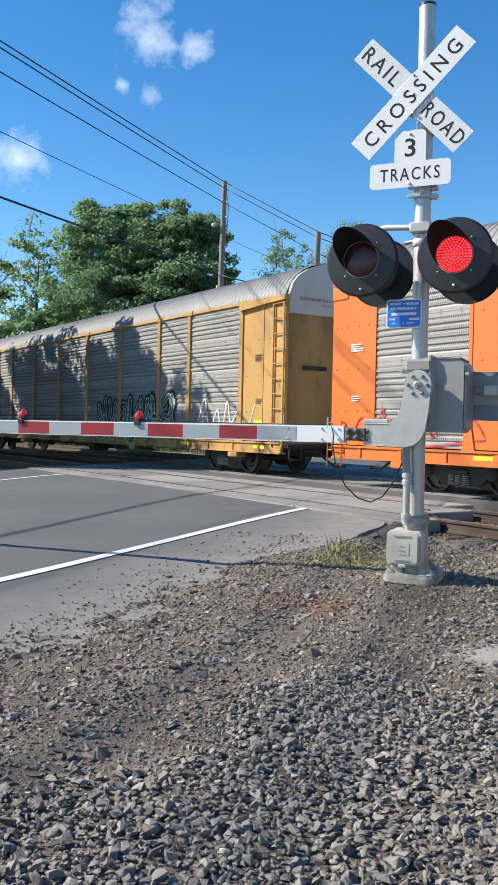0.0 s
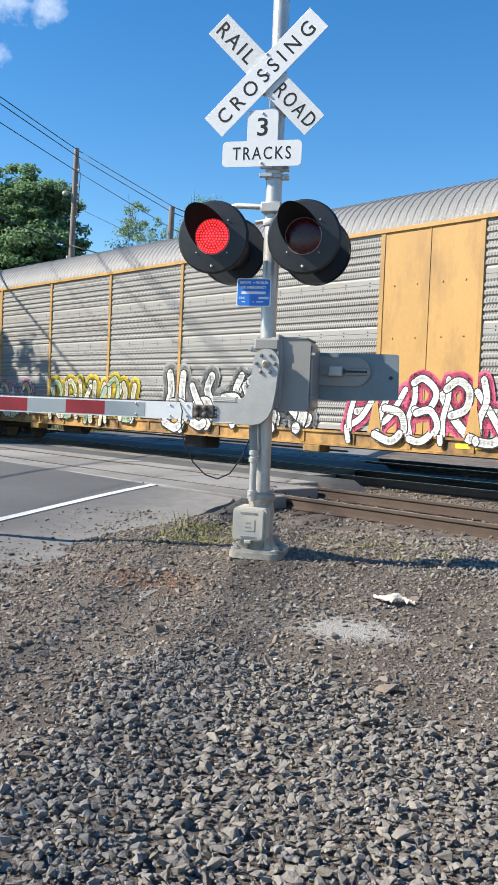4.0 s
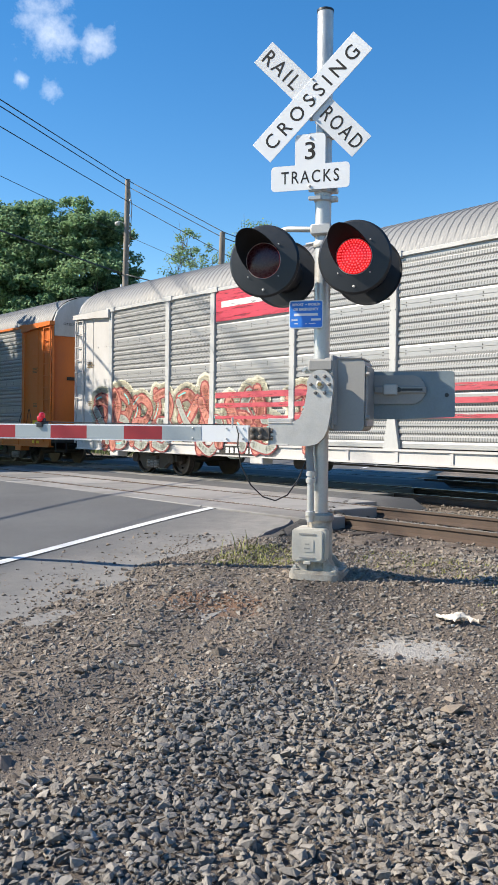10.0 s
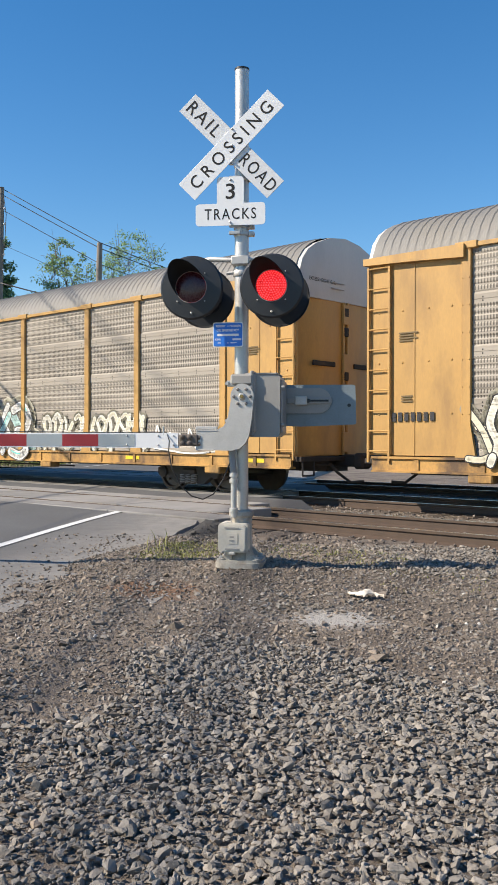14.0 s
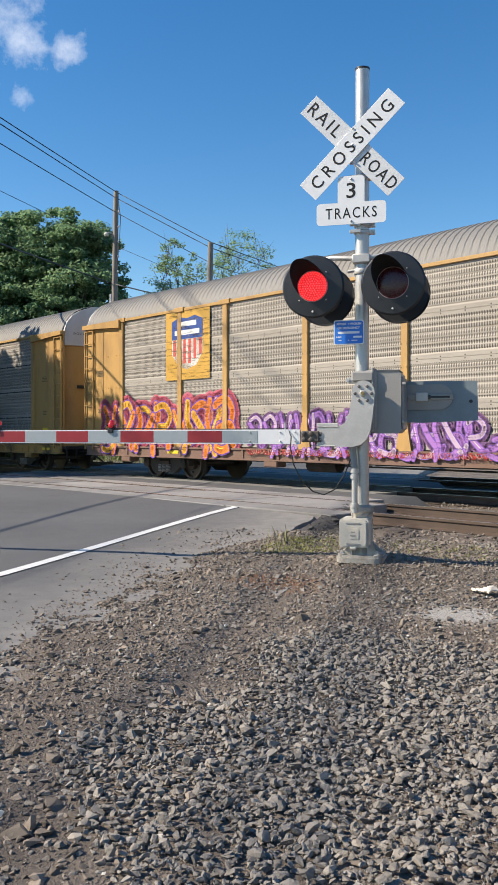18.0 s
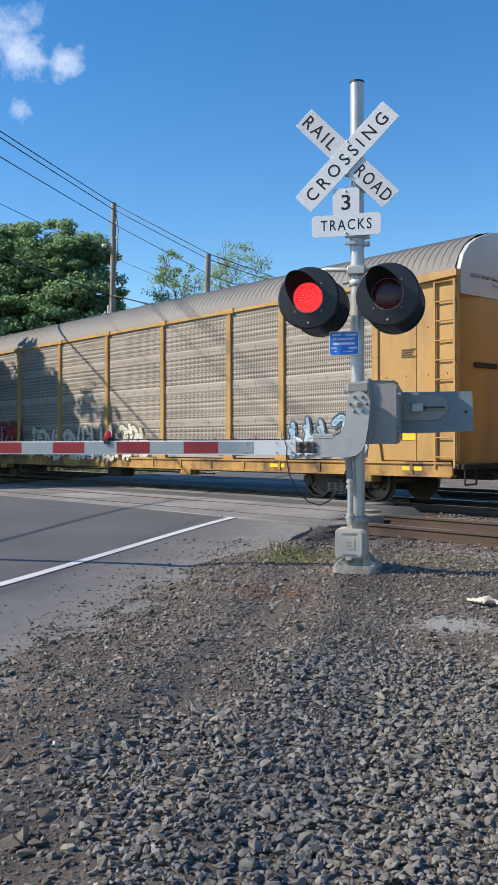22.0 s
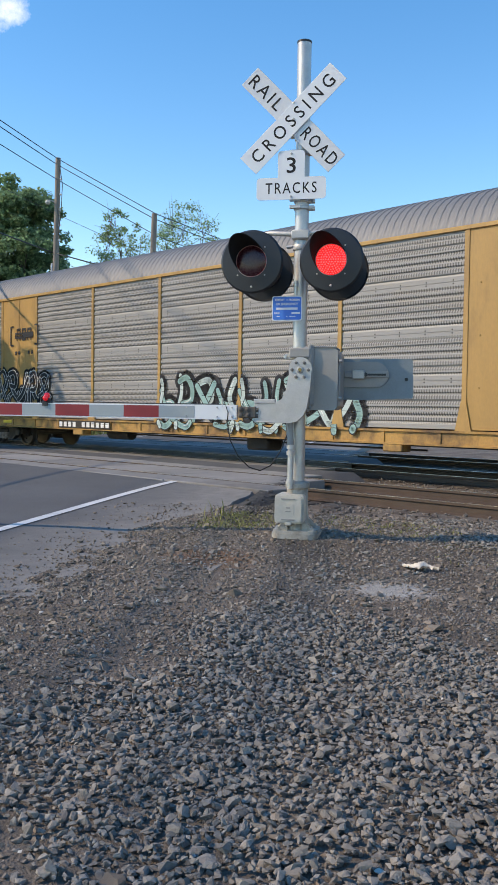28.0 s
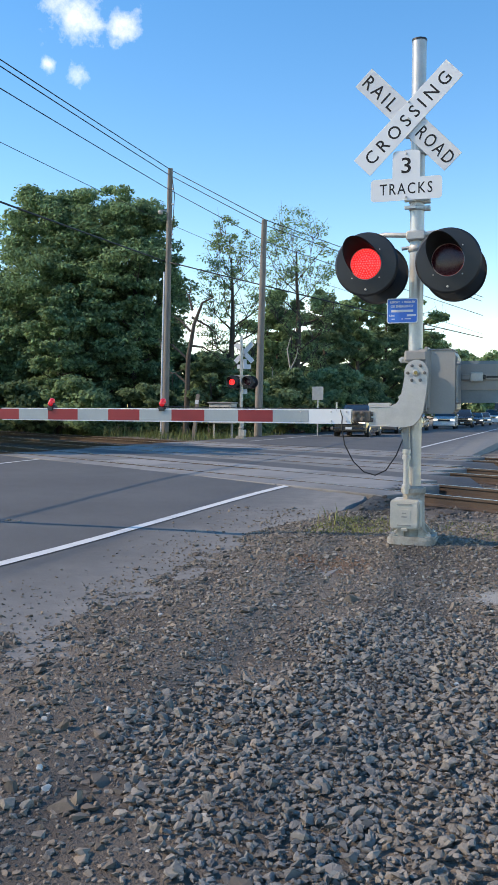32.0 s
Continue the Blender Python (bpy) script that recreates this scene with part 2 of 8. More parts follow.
    if fade:
        far_x, near_x, tint_to, much = fade
        sx = nd.new("ShaderNodeSeparateXYZ")
        lk.new(co, sx.inputs[0])
        wav = maths("ADD", sx.outputs["X"], maths("MULTIPLY", maths("SUBTRACT", noise_at(0.9, 6), 0.5), 1.3))
        c = mixed(maths("MULTIPLY", ranged(wav, far_x, near_x, 0, much), ranged(noise_at(5.0, 6), 0.25, 0.65, 0.45, 1.0)), c, tint_to)
    if rand:
        oi = nd.new("ShaderNodeObjectInfo")
        c = mixed(1.0, c, mixed(oi.outputs["Random"], (1 - rand,) * 3, (1 + rand,) * 3), "MULTIPLY")
    if island:
        ge = nd.new("ShaderNodeNewGeometry")
        c = mixed(1.0, c, mixed(ge.outputs["Random Per Island"], (1 - island,) * 3, (1 + island,) * 3), "MULTIPLY")
    if holes:
        px, pz, sx, sz, dark = holes
        sep = nd.new("ShaderNodeSeparateXYZ")
        lk.new(co, sep.inputs[0])
        ax = maths("ABSOLUTE", maths("SUBTRACT", maths("FRACT", maths("MULTIPLY", sep.outputs["X"], 1 / px)), 0.5))
        az = maths("ABSOLUTE", maths("SUBTRACT", maths("FRACT", maths("MULTIPLY", sep.outputs["Z"], 1 / pz)), 0.5))
        gate = maths("MULTIPLY", maths("LESS_THAN", ax, sx), maths("LESS_THAN", az, sz))
        # no slots in the flat joints between the four sheets
        sheet = maths("ABSOLUTE", maths("SUBTRACT", maths("FRACT", maths("MULTIPLY", maths("SUBTRACT", sep.outputs["Z"], 0.88), 1 / 0.87)), 0.5))
        gate = maths("MULTIPLY", gate, maths("LESS_THAN", sheet, 0.39))
        worn = ranged(noise_at(0.8), 0.35, 0.55, 0.5, 0.95)
        c = mixed(maths("MULTIPLY", gate, worn), c, dark)
    lk.new(c, bs.inputs["Base Color"])
    lk.new(ranged(f1, 0.3, 0.7, max(0.03, rough - 0.12), min(1, rough + 0.12)), bs.inputs["Roughness"])
    if bump:
        b = nd.new("ShaderNodeBump")
        b.inputs["Strength"].default_value, b.inputs["Distance"].default_value = bump, bump_size
        lk.new(f1, b.inputs["Height"])
        lk.new(b.outputs["Normal"], bs.inputs["Normal"])
    if glow:
        bs.inputs["Emission Color"].default_value = (*glow[0], 1)
        bs.inputs["Emission Strength"].default_value = glow[1]
    return ma


RUST = (0.11, 0.06, 0.035)
GRIME = (0.05, 0.045, 0.04)
m_steel = surf("galvanised steel", (0.52, 0.51, 0.49), 0.42, 0.55, 0.15, 5, 70, 0.1, GRIME, 0.15)
m_alu = surf("cast aluminium", (0.5, 0.485, 0.46), 0.5, 0.35, 0.14, 6, 80, 0.12, (0.2, 0.19, 0.17), 0.25)
m_grey = surf("grey enamel", (0.29, 0.28, 0.265), 0.45, 0.0, 0.08, 3, 60, 0.05, (0.18, 0.17, 0.15), 0.2)
m_greyl = surf("pale grey enamel", (0.52, 0.49, 0.43), 0.5, 0.0, 0.1, 3, 60, 0.06, (0.22, 0.2, 0.17), 0.25)
m_black = surf("black enamel", (0.018, 0.02, 0.024), 0.42, 0.0, 0.15, 3, 50, 0.03)
m_white = surf("white sheeting", (0.78, 0.79, 0.8), 0.4, 0.0, 0.03, 3, 90, 0.02, (0.5, 0.5, 0.48), 0.12)
m_silver = surf("ribbed sheeting", (0.68, 0.69, 0.7), 0.45, 0.0, 0.05, 3, 120, 0.05, (0.4, 0.4, 0.4), 0.15)
m_ink = surf("black lettering", (0.008, 0.008, 0.009), 0.75, 0, 0.1, 3, 50, 0)
m_blue = surf("blue sheeting", (0.02, 0.19, 0.70), 0.4, 0, 0.06, 3, 50, 0.02)
m_pale = surf("white lettering", (0.75, 0.77, 0.8), 0.5, 0, 0.03, 3, 50, 0)
m_red = surf("red sheeting", (0.30, 0.022, 0.03), 0.4, 0, 0.1, 4, 60, 0.02, (0.2, 0.03, 0.03), 0.2)
m_armgrey = surf("grey reflective sheeting", (0.34, 0.38, 0.40), 0.4, 0.1, 0.06, 4, 60, 0.02)
m_matte = surf("matt black inside", (0.02, 0.02, 0.021), 0.95, 0, 0.1, 3, 50, 0)
m_matte.node_tree.nodes["Principled BSDF"].inputs["Specular IOR Level"].default_value = 0.08
m_lit = surf("lit red diodes", (0.7, 0.02, 0.02), 0.3, 0, 0.05, 3, 40, 0, glow=((1.0, 0.008, 0.02), 0.2))
m_led = surf("hot diode", (0.8, 0.1, 0.08), 0.3, 0, 0.05, 3, 40, 0, glow=((1.0, 0.05, 0.06), 1.25))
m_off = surf("dark red lens", (0.05, 0.009, 0.013), 0.28, 0, 0.2, 8, 60, 0.05)
m_redlamp = surf("red plastic lens", (0.45, 0.012, 0.022), 0.25, 0, 0.1, 8, 60, 0.03, glow=((1.0, 0.02, 0.04), 0.12), coat=0.4)
m_rubber = surf("black cable", (0.015, 0.015, 0.016), 0.6, 0, 0.1, 8, 60, 0)
m_brass = surf("worn brass", (0.35, 0.25, 0.1), 0.4, 0.8, 0.2, 8, 60, 0)
m_asphalt = surf("asphalt", (0.097, 0.099, 0.102), 0.85, 0, 0.24, 0.5, 75, 0.6, (0.075, 0.076, 0.08), 0.45, 0.35, fade=(-3.2, -1.7, (0.25, 0.237, 0.22), 0.95))
m_dust = surf("dusty asphalt edge", (0.19, 0.185, 0.18), 0.9, 0, 0.14, 0.9, 120, 0.5, (0.12, 0.115, 0.11), 0.5, 0.7)
m_line = surf("road paint", (0.62, 0.63, 0.63), 0.7, 0, 0.1, 4, 90, 0.2, (0.3, 0.3, 0.3), 0.3, 2.5)
m_panel = surf("crossing panel", (0.23, 0.225, 0.22), 0.85, 0, 0.2, 0.8, 80, 0.4, (0.12, 0.11, 0.1), 0.45, 0.6, rand=0.18)
m_ground = surf("dirt and fines", (0.222, 0.183, 0.148), 0.95, 0, 0.35, 1.6, 70, 1.0, (0.115, 0.093, 0.077), 0.7, 0.9, bump_size=0.03, spots=[
    ((1.0, -1.68, 0.0), 0.46, (0.5, 0.48, 0.45), 0.8), ((-0.62, -1.0, 0.05), 0.5, (0.27, 0.135, 0.07), 0.75), ((-1.9, -5.0, 0.0), 0.7, (0.17, 0.095, 0.065), 0.5)])
m_stone = surf("crushed stone", (0.24, 0.216, 0.188), 0.9, 0, 0.22, 14, 90, 0.8, (0.20, 0.175, 0.15), 0.3, 3, island=0.3)
m_ballast = surf("ballast", (0.185, 0.155, 0.13), 0.9, 0, 0.3, 6, 90, 0.5, RUST, 0.35, 2, island=0.5)
m_grit = surf("grit", (0.2, 0.163, 0.13), 0.9, 0, 0.3, 6, 90, 0.5, (0.12, 0.1, 0.085), 0.35, 2, island=0.45)
m_rail = surf("rusty rail", (0.078, 0.052, 0.038), 0.75, 0.1, 0.25, 4, 60, 0.3, (0.06, 0.04, 0.03), 0.4)
m_shine = surf("polished rail head", (0.42, 0.41, 0.4), 0.28, 0.9, 0.15, 5, 50, 0.05, RUST, 0.2, 3)
m_tie = surf("creosoted timber", (0.075, 0.058, 0.047), 0.9, 0, 0.3, 3, 40, 0.6, (0.14, 0.12, 0.1), 0.4, 2, rand=0.3)
m_rubble = surf("crumbling asphalt", (0.075, 0.071, 0.067), 0.95, 0, 0.35, 5, 70, 1.0, (0.14, 0.125, 0.11), 0.5, 2.5, bump_size=0.03)
m_bolt = surf("dull bolt steel", (0.17, 0.16, 0.15), 0.55, 0.4, 0.2, 8, 60, 0.1, RUST, 0.3)
m_casting = surf("dusty casting", (0.42, 0.39, 0.34), 0.75, 0.1, 0.2, 6, 60, 0.2, (0.16, 0.13, 0.1), 0.5, 4)
m_grass = surf("grass blades", (0.21, 0.215, 0.065), 0.7, 0, 0.25, 3, 20, 0, (0.25, 0.22, 0.08), 0.35, 4, island=0.4)

# ---- ground, road, tracks ----
TURN = -34.0                                   # the way of the tracks, in degrees from +x
ALONG = Vector((math.cos(radians(TURN)), math.sin(radians(TURN)), 0))
ACROSS = Vector((-ALONG.y, ALONG.x, 0))
RAIL_TOP = 0.20
TRACKS = (4.35, 8.45, 12.9)                    # distance of each track's middle from the mast, across the tracks


def on_track(s, n, z=0.0):
    p = ALONG * s + ACROSS * n
    return Vector((p.x, p.y, z))


def ease(a, b, x):
    t = max(0.0, min(1.0, (x - a) / (b - a)))
    return t * t * (3 - 2 * t)


def road_z(x, y):
    n = x * ACROSS.x + y * ACROSS.y
    crown = 0.02 * (1 - ((x + 7.0) / 4.0) ** 2) if -12 < x < -2 else 0.0
    return 0.03 + 0.15 * ease(-4.0, 3.2, n) + crown - 0.04 * ease(-2.6, -1.2, x) * (1 - ease(2.0, 3.2, n))


def ground_z(x, y):
    n = x * ACROSS.x + y * ACROSS.y
    rise = 0.12 * ease(-1.6, 0.3, y) if y < 6 else 0.12
    rise += 0.045 * math.exp(-((x + 0.02) / 0.55) ** 2 - ((y - 0.1) / 0.75) ** 2)      # a low mound round the mast
    sink = 0.10 * ease(1.6, 2.6, n) * (1 - ease(15.5, 17.5, n))
    rise -= 0.14 * ease(16, 20, n)
    z = rise - sink - 0.04 * ease(0.4, 2.5, x) * (1 - ease(1.5, 3, n))
    if abs(x) < 25 and -16 < y < 30:
        z += 0.018 * noise.noise((x * 1.3, y * 1.3, 0)) + 0.03 * noise.noise((x * 0.35, y * 0.35, 4))
    if x < -1.2:
        z -= 0.06 * ease(-1.2, -2.2, x)
    # the dirt runs out thinly over the asphalt of the shoulder
    f = ease(0.5, -0.6, y) * ease(-0.2, -0.9, x)
    if f > 0:
        thin = road_z(x, y) + 0.035 - 0.085 * ease(-0.9, -2.7, x + 0.25 * ease(-2, -6, y)) + 0.035 * noise.noise((x * 1.7, y * 1.7, 2)) + 0.022 * noise.noise((x * 6, y * 6, 5))
        if x < -3.2:
            thin -= 0.1
        z += (thin - z) * f
    return z


def spread(lo, hi, near_lo, near_hi, step):
    xs = list(np.arange(near_lo, near_hi + 1e-6, step))
    d, x = step, near_hi
    while x < hi:
        d *= 1.35
        x += d
        xs.append(min(x, hi))
    d, x = step, near_lo
    while x > lo:
        d *= 1.35
        x -= d
        xs.insert(0, max(x, lo))
    return xs


def build_ground():
    xs, ys = spread(-2500, 2500, -5, 5, 0.085), spread(-2500, 2500, -8, 5, 0.085)
    vs = [(x, y, ground_z(x, y)) for y in ys for x in xs]
    w = len(xs)
    fs = [(j * w + i, j * w + i + 1, (j + 1) * w + i + 1, (j + 1) * w + i) for j in range(len(ys) - 1) for i in range(w - 1)]
    g = Geo()
    g.v, g.f, g.m = vs, fs, [0] * len(fs)
    ob = new("ground", mesh_of("ground", g, m_ground, 60))
    tagged(ob, "bare brown dirt ground mixed with grey stone fines", "ground", kind="structure")


build_ground()

ROAD_R, ROAD_L, EDGE_R, EDGE_L = -1.3, -13.2, -3.1, -10.9


def strip(edge_a, edge_b, ys, cols, lift, bottom=None):
    """A sheet along the road between two edges, as functions of y."""
    g = Geo()
    for y in ys:
        for i in range(cols + 1):
            x = edge_a(y) + (edge_b(y) - edge_a(y)) * i / cols
            g.v.append((x, y, road_z(x, y) + lift))
    w = cols + 1
    for j in range(len(ys) - 1):
        for i in range(cols):
            g.f.append((j * w + i, j * w + i + 1, (j + 1) * w + i + 1, (j + 1) * w + i))
    if bottom is not None:
        k = len(g.v)
        for j, y in enumerate(ys):
            x = edge_b(y)
            g.v.append((x + 0.10 + 0.06 * noise.noise((y * 2.2, 5, 0)), y, road_z(x, y) - bottom))
        for j in range(len(ys) - 1):
            g.f.append((j * w + cols, k + j, k + j + 1, (j + 1) * w + cols))
    g.m = [0] * len(g.f)
    return g


def ragged(y):
    return ROAD_R + 0.10 * noise.noise((y * 0.8, 1.7, 0)) + 0.05 * noise.noise((y * 3.1, 7.7, 0)) + 0.85 * ease(0.4, -0.6, y)


def build_road():
    # the tracks cut the road: its two sheets end at the panels of the crossing
    def cut(x, n):
        return (n - x * ACROSS.x) / ACROSS.y
    near, far = TRACKS[0] - 1.55, TRACKS[2] + 1.6
    for name, lo, hi in (("road", None, near), ("road_far", far, None)):
        g = Geo()
        cols = 46
        for i in range(cols + 1):
            x0 = ROAD_L + (ROAD_R - ROAD_L) * i / cols
            ylo, yhi = (-60, cut(x0, hi)) if lo is None else (cut(x0, lo), 900)
            rows = [ylo + (yhi - ylo) * (1 - (1 - j / 60) ** 3) for j in range(61)] if lo is None else [ylo + (yhi - ylo) * (j / 60) ** 3 for j in range(61)]
            for y in rows:
                x = x0
                if i == cols:
                    x = ragged(y) if lo is None else x0 + 0.3
                g.v.append((x, y, road_z(x, y)))
        for i in range(cols):
            for j in range(60):
                a = i * 61 + j
                g.f.append((a, a + 61, a + 62, a + 1))
        k = len(g.v)
        for j in range(61):
            x, y, z = g.v[cols * 61 + j]
            g.v.append((x + 0.13 + 0.05 * noise.noise((y * 2.2, 5, 0)), y, z - 0.22))
        for j in range(60):
            g.f.append((cols * 61 + j, k + j, k + j + 1, cols * 61 + j + 1))
        g.m = [0] * len(g.f)
        ob = new(name, mesh_of(name, g, m_asphalt, 50))
        tagged(ob, "grey worn asphalt two-lane road", "road", kind="structure")
    for name, x, lo, hi in (("edge_line", EDGE_R - 0.16, -12.0, 5.7), ("edge_line_far_lane", EDGE_L, -40.0, 10.6), ("edge_line_beyond", EDGE_R - 0.1, 20.5, 600.0), ("edge_line_beyond_left", EDGE_L, 27.0, 600.0)):
        yy = [lo + (hi - lo) * (i / 60) ** (3 if hi > 100 else 1) for i in range(61)]
        slant = 0.058 if name == "edge_line" else 0.0
        g = strip(lambda y: x - 0.07 + slant * (y + 1.3), lambda y: x + 0.07 + slant * (y + 1.3), yy, 1, 0.009)
        ob = new(name, mesh_of(name, g, m_line))
        tagged(ob, "white painted edge line worn at the rim", "road marking", kind="structure")


build_road()


def rail_profile():
    pts = [(-0.07, -0.17), (0.07, -0.17), (0.07, -0.155), (0.012, -0.13), (0.012, -0.045), (0.036, -0.035), (0.036, -0.004), (0.03, 0.0), (-0.03, 0.0), (-0.036, -0.004), (-0.036, -0.035), (-0.012, -0.045), (-0.012, -0.13), (-0.07, -0.155)]
    return pts


def build_tracks():
    basis = Matrix.Translation((0, 0, RAIL_TOP)) @ Matrix.Rotation(radians(TURN), 4, "Z")
    tie_geo = Geo().box(-0.115, 0.115, -1.3, 1.3, -0.33, -0.165, bevel=0.012)
    tie_mesh = mesh_of("tie", tie_geo, m_tie)
    plate_geo = Geo().box(-0.09, 0.09, -0.18, 0.18, -0.185, -0.165, bevel=0.004)
    for k, off in enumerate(TRACKS):
        track = thing("railway_track", "rusty steel rails on dark wooden sleepers in ballast" if k else "shiny-topped rusty rails on wooden sleepers beside the mast", "railway track",
                      "tracks of the crossing", basis @ pose(0, off, 0))
        for side in (-0.755, 0.755):
            g = Geo().prism([(side + a, b) for a, b in rail_profile()], -260, 260, "x")
            part("rail", g, m_rail, track)
            head = Geo().box(-260, 260, side - 0.028, side + 0.028, -0.002, 0.003)
            part("rail_head", head, m_shine, track, "polished running surface")
        # sleepers one by one where the camera passes, the rest joined
        s_mid = -4.0 if k < 2 else -12.0
        count = 0
        rest = Geo()
        s = -70.0
        while s < 60.0:
            wob = random.uniform(-0.03, 0.03)
            if -3 < s - s_mid < 14 and k < 2:
                part("sleeper", tie_mesh, None, track, m=pose(s + wob, random.uniform(-0.05, 0.05), 0, 0, 0, random.uniform(-1, 1)))
            else:
                rest.add(tie_geo, pose(s + wob, random.uniform(-0.05, 0.05), 0))
            for side in (-0.755, 0.755):
                rest.add(plate_geo, pose(s + wob, side, 0))
            s += 0.53
        ob = part("sleepers", rest, m_tie, track)
        tagged(ob, kind="stuff")


build_tracks()


def build_crossing():
    """Panels between and beside the rails where the road passes over."""
    basis = Matrix.Translation((0, 0, RAIL_TOP)) @ Matrix.Rotation(radians(TURN), 4, "Z")
    deck = thing("crossing_panels", "grey weathered crossing panels between the rails", "crossing surface", m=basis, kind="structure")
    edges = []
    for k, off in enumerate(TRACKS):
        edges += [(off - 1.5, off - 0.82), (off - 0.66, off + 0.66), (off + 0.82, off + 1.5)]
    for a, b in edges:
        mid = (a + b) / 2
        # where the slanting road edges meet this strip
        s_r = (-1.15 - mid * ACROSS.x) / ALONG.x + 0.35
        s_l = (-13.0 - mid * ACROSS.x) / ALONG.x - 0.3
        n = 6
        for i in range(n):
            s0, s1 = s_l + (s_r - s_l) * i / n, s_l + (s_r - s_l) * (i + 1) / n
            dz = random.uniform(-0.006, 0.004)
            g = Geo().box(s0 + 0.012, s1 - 0.012, a, b, -0.2, -0.004 + dz, bevel=0.012)
            part("panel", g, m_panel, deck)
    # asphalt wedges between the tracks
    for a, b in ((TRACKS[0] + 1.5, TRACKS[1] - 1.5), (TRACKS[1] + 1.5, TRACKS[2] - 1.5)):
        mid = (a + b) / 2
        s_r, s_l = (-1.0 - mid * ACROSS.x) / ALONG.x + 0.6, (-13.0 - mid * ACROSS.x) / ALONG.x - 0.4
        g = Geo()
        n = 24
        for i in range(n + 1):
            s = s_l + (s_r - s_l) * i / n
            for j in range(5):
                q = a + 0.004 + (b - a - 0.008) * j / 4
                g.v.append((s, q, -0.008 + 0.012 * noise.noise((s, q, 2))))
        for i in range(n):
            for j in range(4):
                p = i * 5 + j
                g.f.append((p, p + 5, p + 6, p + 1))
        k = len(g.v)
        for j in range(5):
            x, y, z = g.v[n * 5 + j]
            g.v.append((x + 0.45 + 0.12 * noise.noise((y * 3, 1, 1)), y, z - 0.25))
        for j in range(4):
            g.f.append((n * 5 + j, k + j, k + j + 1, n * 5 + j + 1))
        g.m = [0] * len(g.f)
        part("asphalt_wedge", g, m_asphalt, deck, smooth=40)


build_crossing()


def edge_z(x, y):
    """The crumbling side of the road beside the mast, from its top down to the dirt."""
    n = x * ACROSS.x + y * ACROSS.y
    top = road_z(x, y) + 0.004 if n < TRACKS[0] - 1.5 else RAIL_TOP - 0.002
    over = x + 0.95 + 0.16 * noise.noise((y * 1.6, 3.3, 0)) + 0.07 * noise.noise((y * 5.0, 8.1, 0))
    return top - 0.30 * ease(-0.16, 0.42, over) + 0.014 * noise.noise((x * 9, y * 9, 4)) * ease(-0.3, 0.0, over)


def build_road_side():
    for lo, hi in ((TRACKS[0] - 3.6, TRACKS[0] - 0.80), (TRACKS[0] - 0.70, TRACKS[0] + 0.68), (TRACKS[0] + 0.82, TRACKS[0] + 1.9)):
        g = Geo()
        rows, cols = 46, 22
        for j in range(rows + 1):
            for i in range(cols + 1):
                x = -1.22 + 0.92 * i / cols
                y = (lo + (hi - lo) * j / rows - x * ACROSS.x) / ACROSS.y
                g.v.append((x, y, edge_z(x, y)))
        w = cols + 1
        g.f = [(j * w + i, j * w + i + 1, (j + 1) * w + i + 1, (j + 1) * w + i) for j in range(rows) for i in range(cols)]
        g.m = [0] * len(g.f)
        ob = new("road_side", mesh_of("road_side", g, m_rubble, 40))
        tagged(ob, "dark crumbling asphalt edge that slopes to the dirt", "road", kind="structure")


build_road_side()

# ---- the crossing signal with its gate ----
FACE = Matrix.Rotation(radians(90), 4, "X")        # turns a lathe's z towards -y


def sign_blade(length, width, thick):
    return Geo().box(-length / 2, length / 2, -thick / 2, thick / 2, -width / 2, width / 2, bevel=0.002)


def rounded(w, h, r, seg=5):
    pts = []
    for cx, cy, a0 in ((w / 2 - r, h / 2 - r, 0), (-w / 2 + r, h / 2 - r, 90), (-w / 2 + r, -h / 2 + r, 180), (w / 2 - r, -h / 2 + r, 270)):
        for k in range(seg + 1):
            a = radians(a0 + 90 * k / seg)
            pts.append((cx + r * math.cos(a), cy + r * math.sin(a)))
    return pts


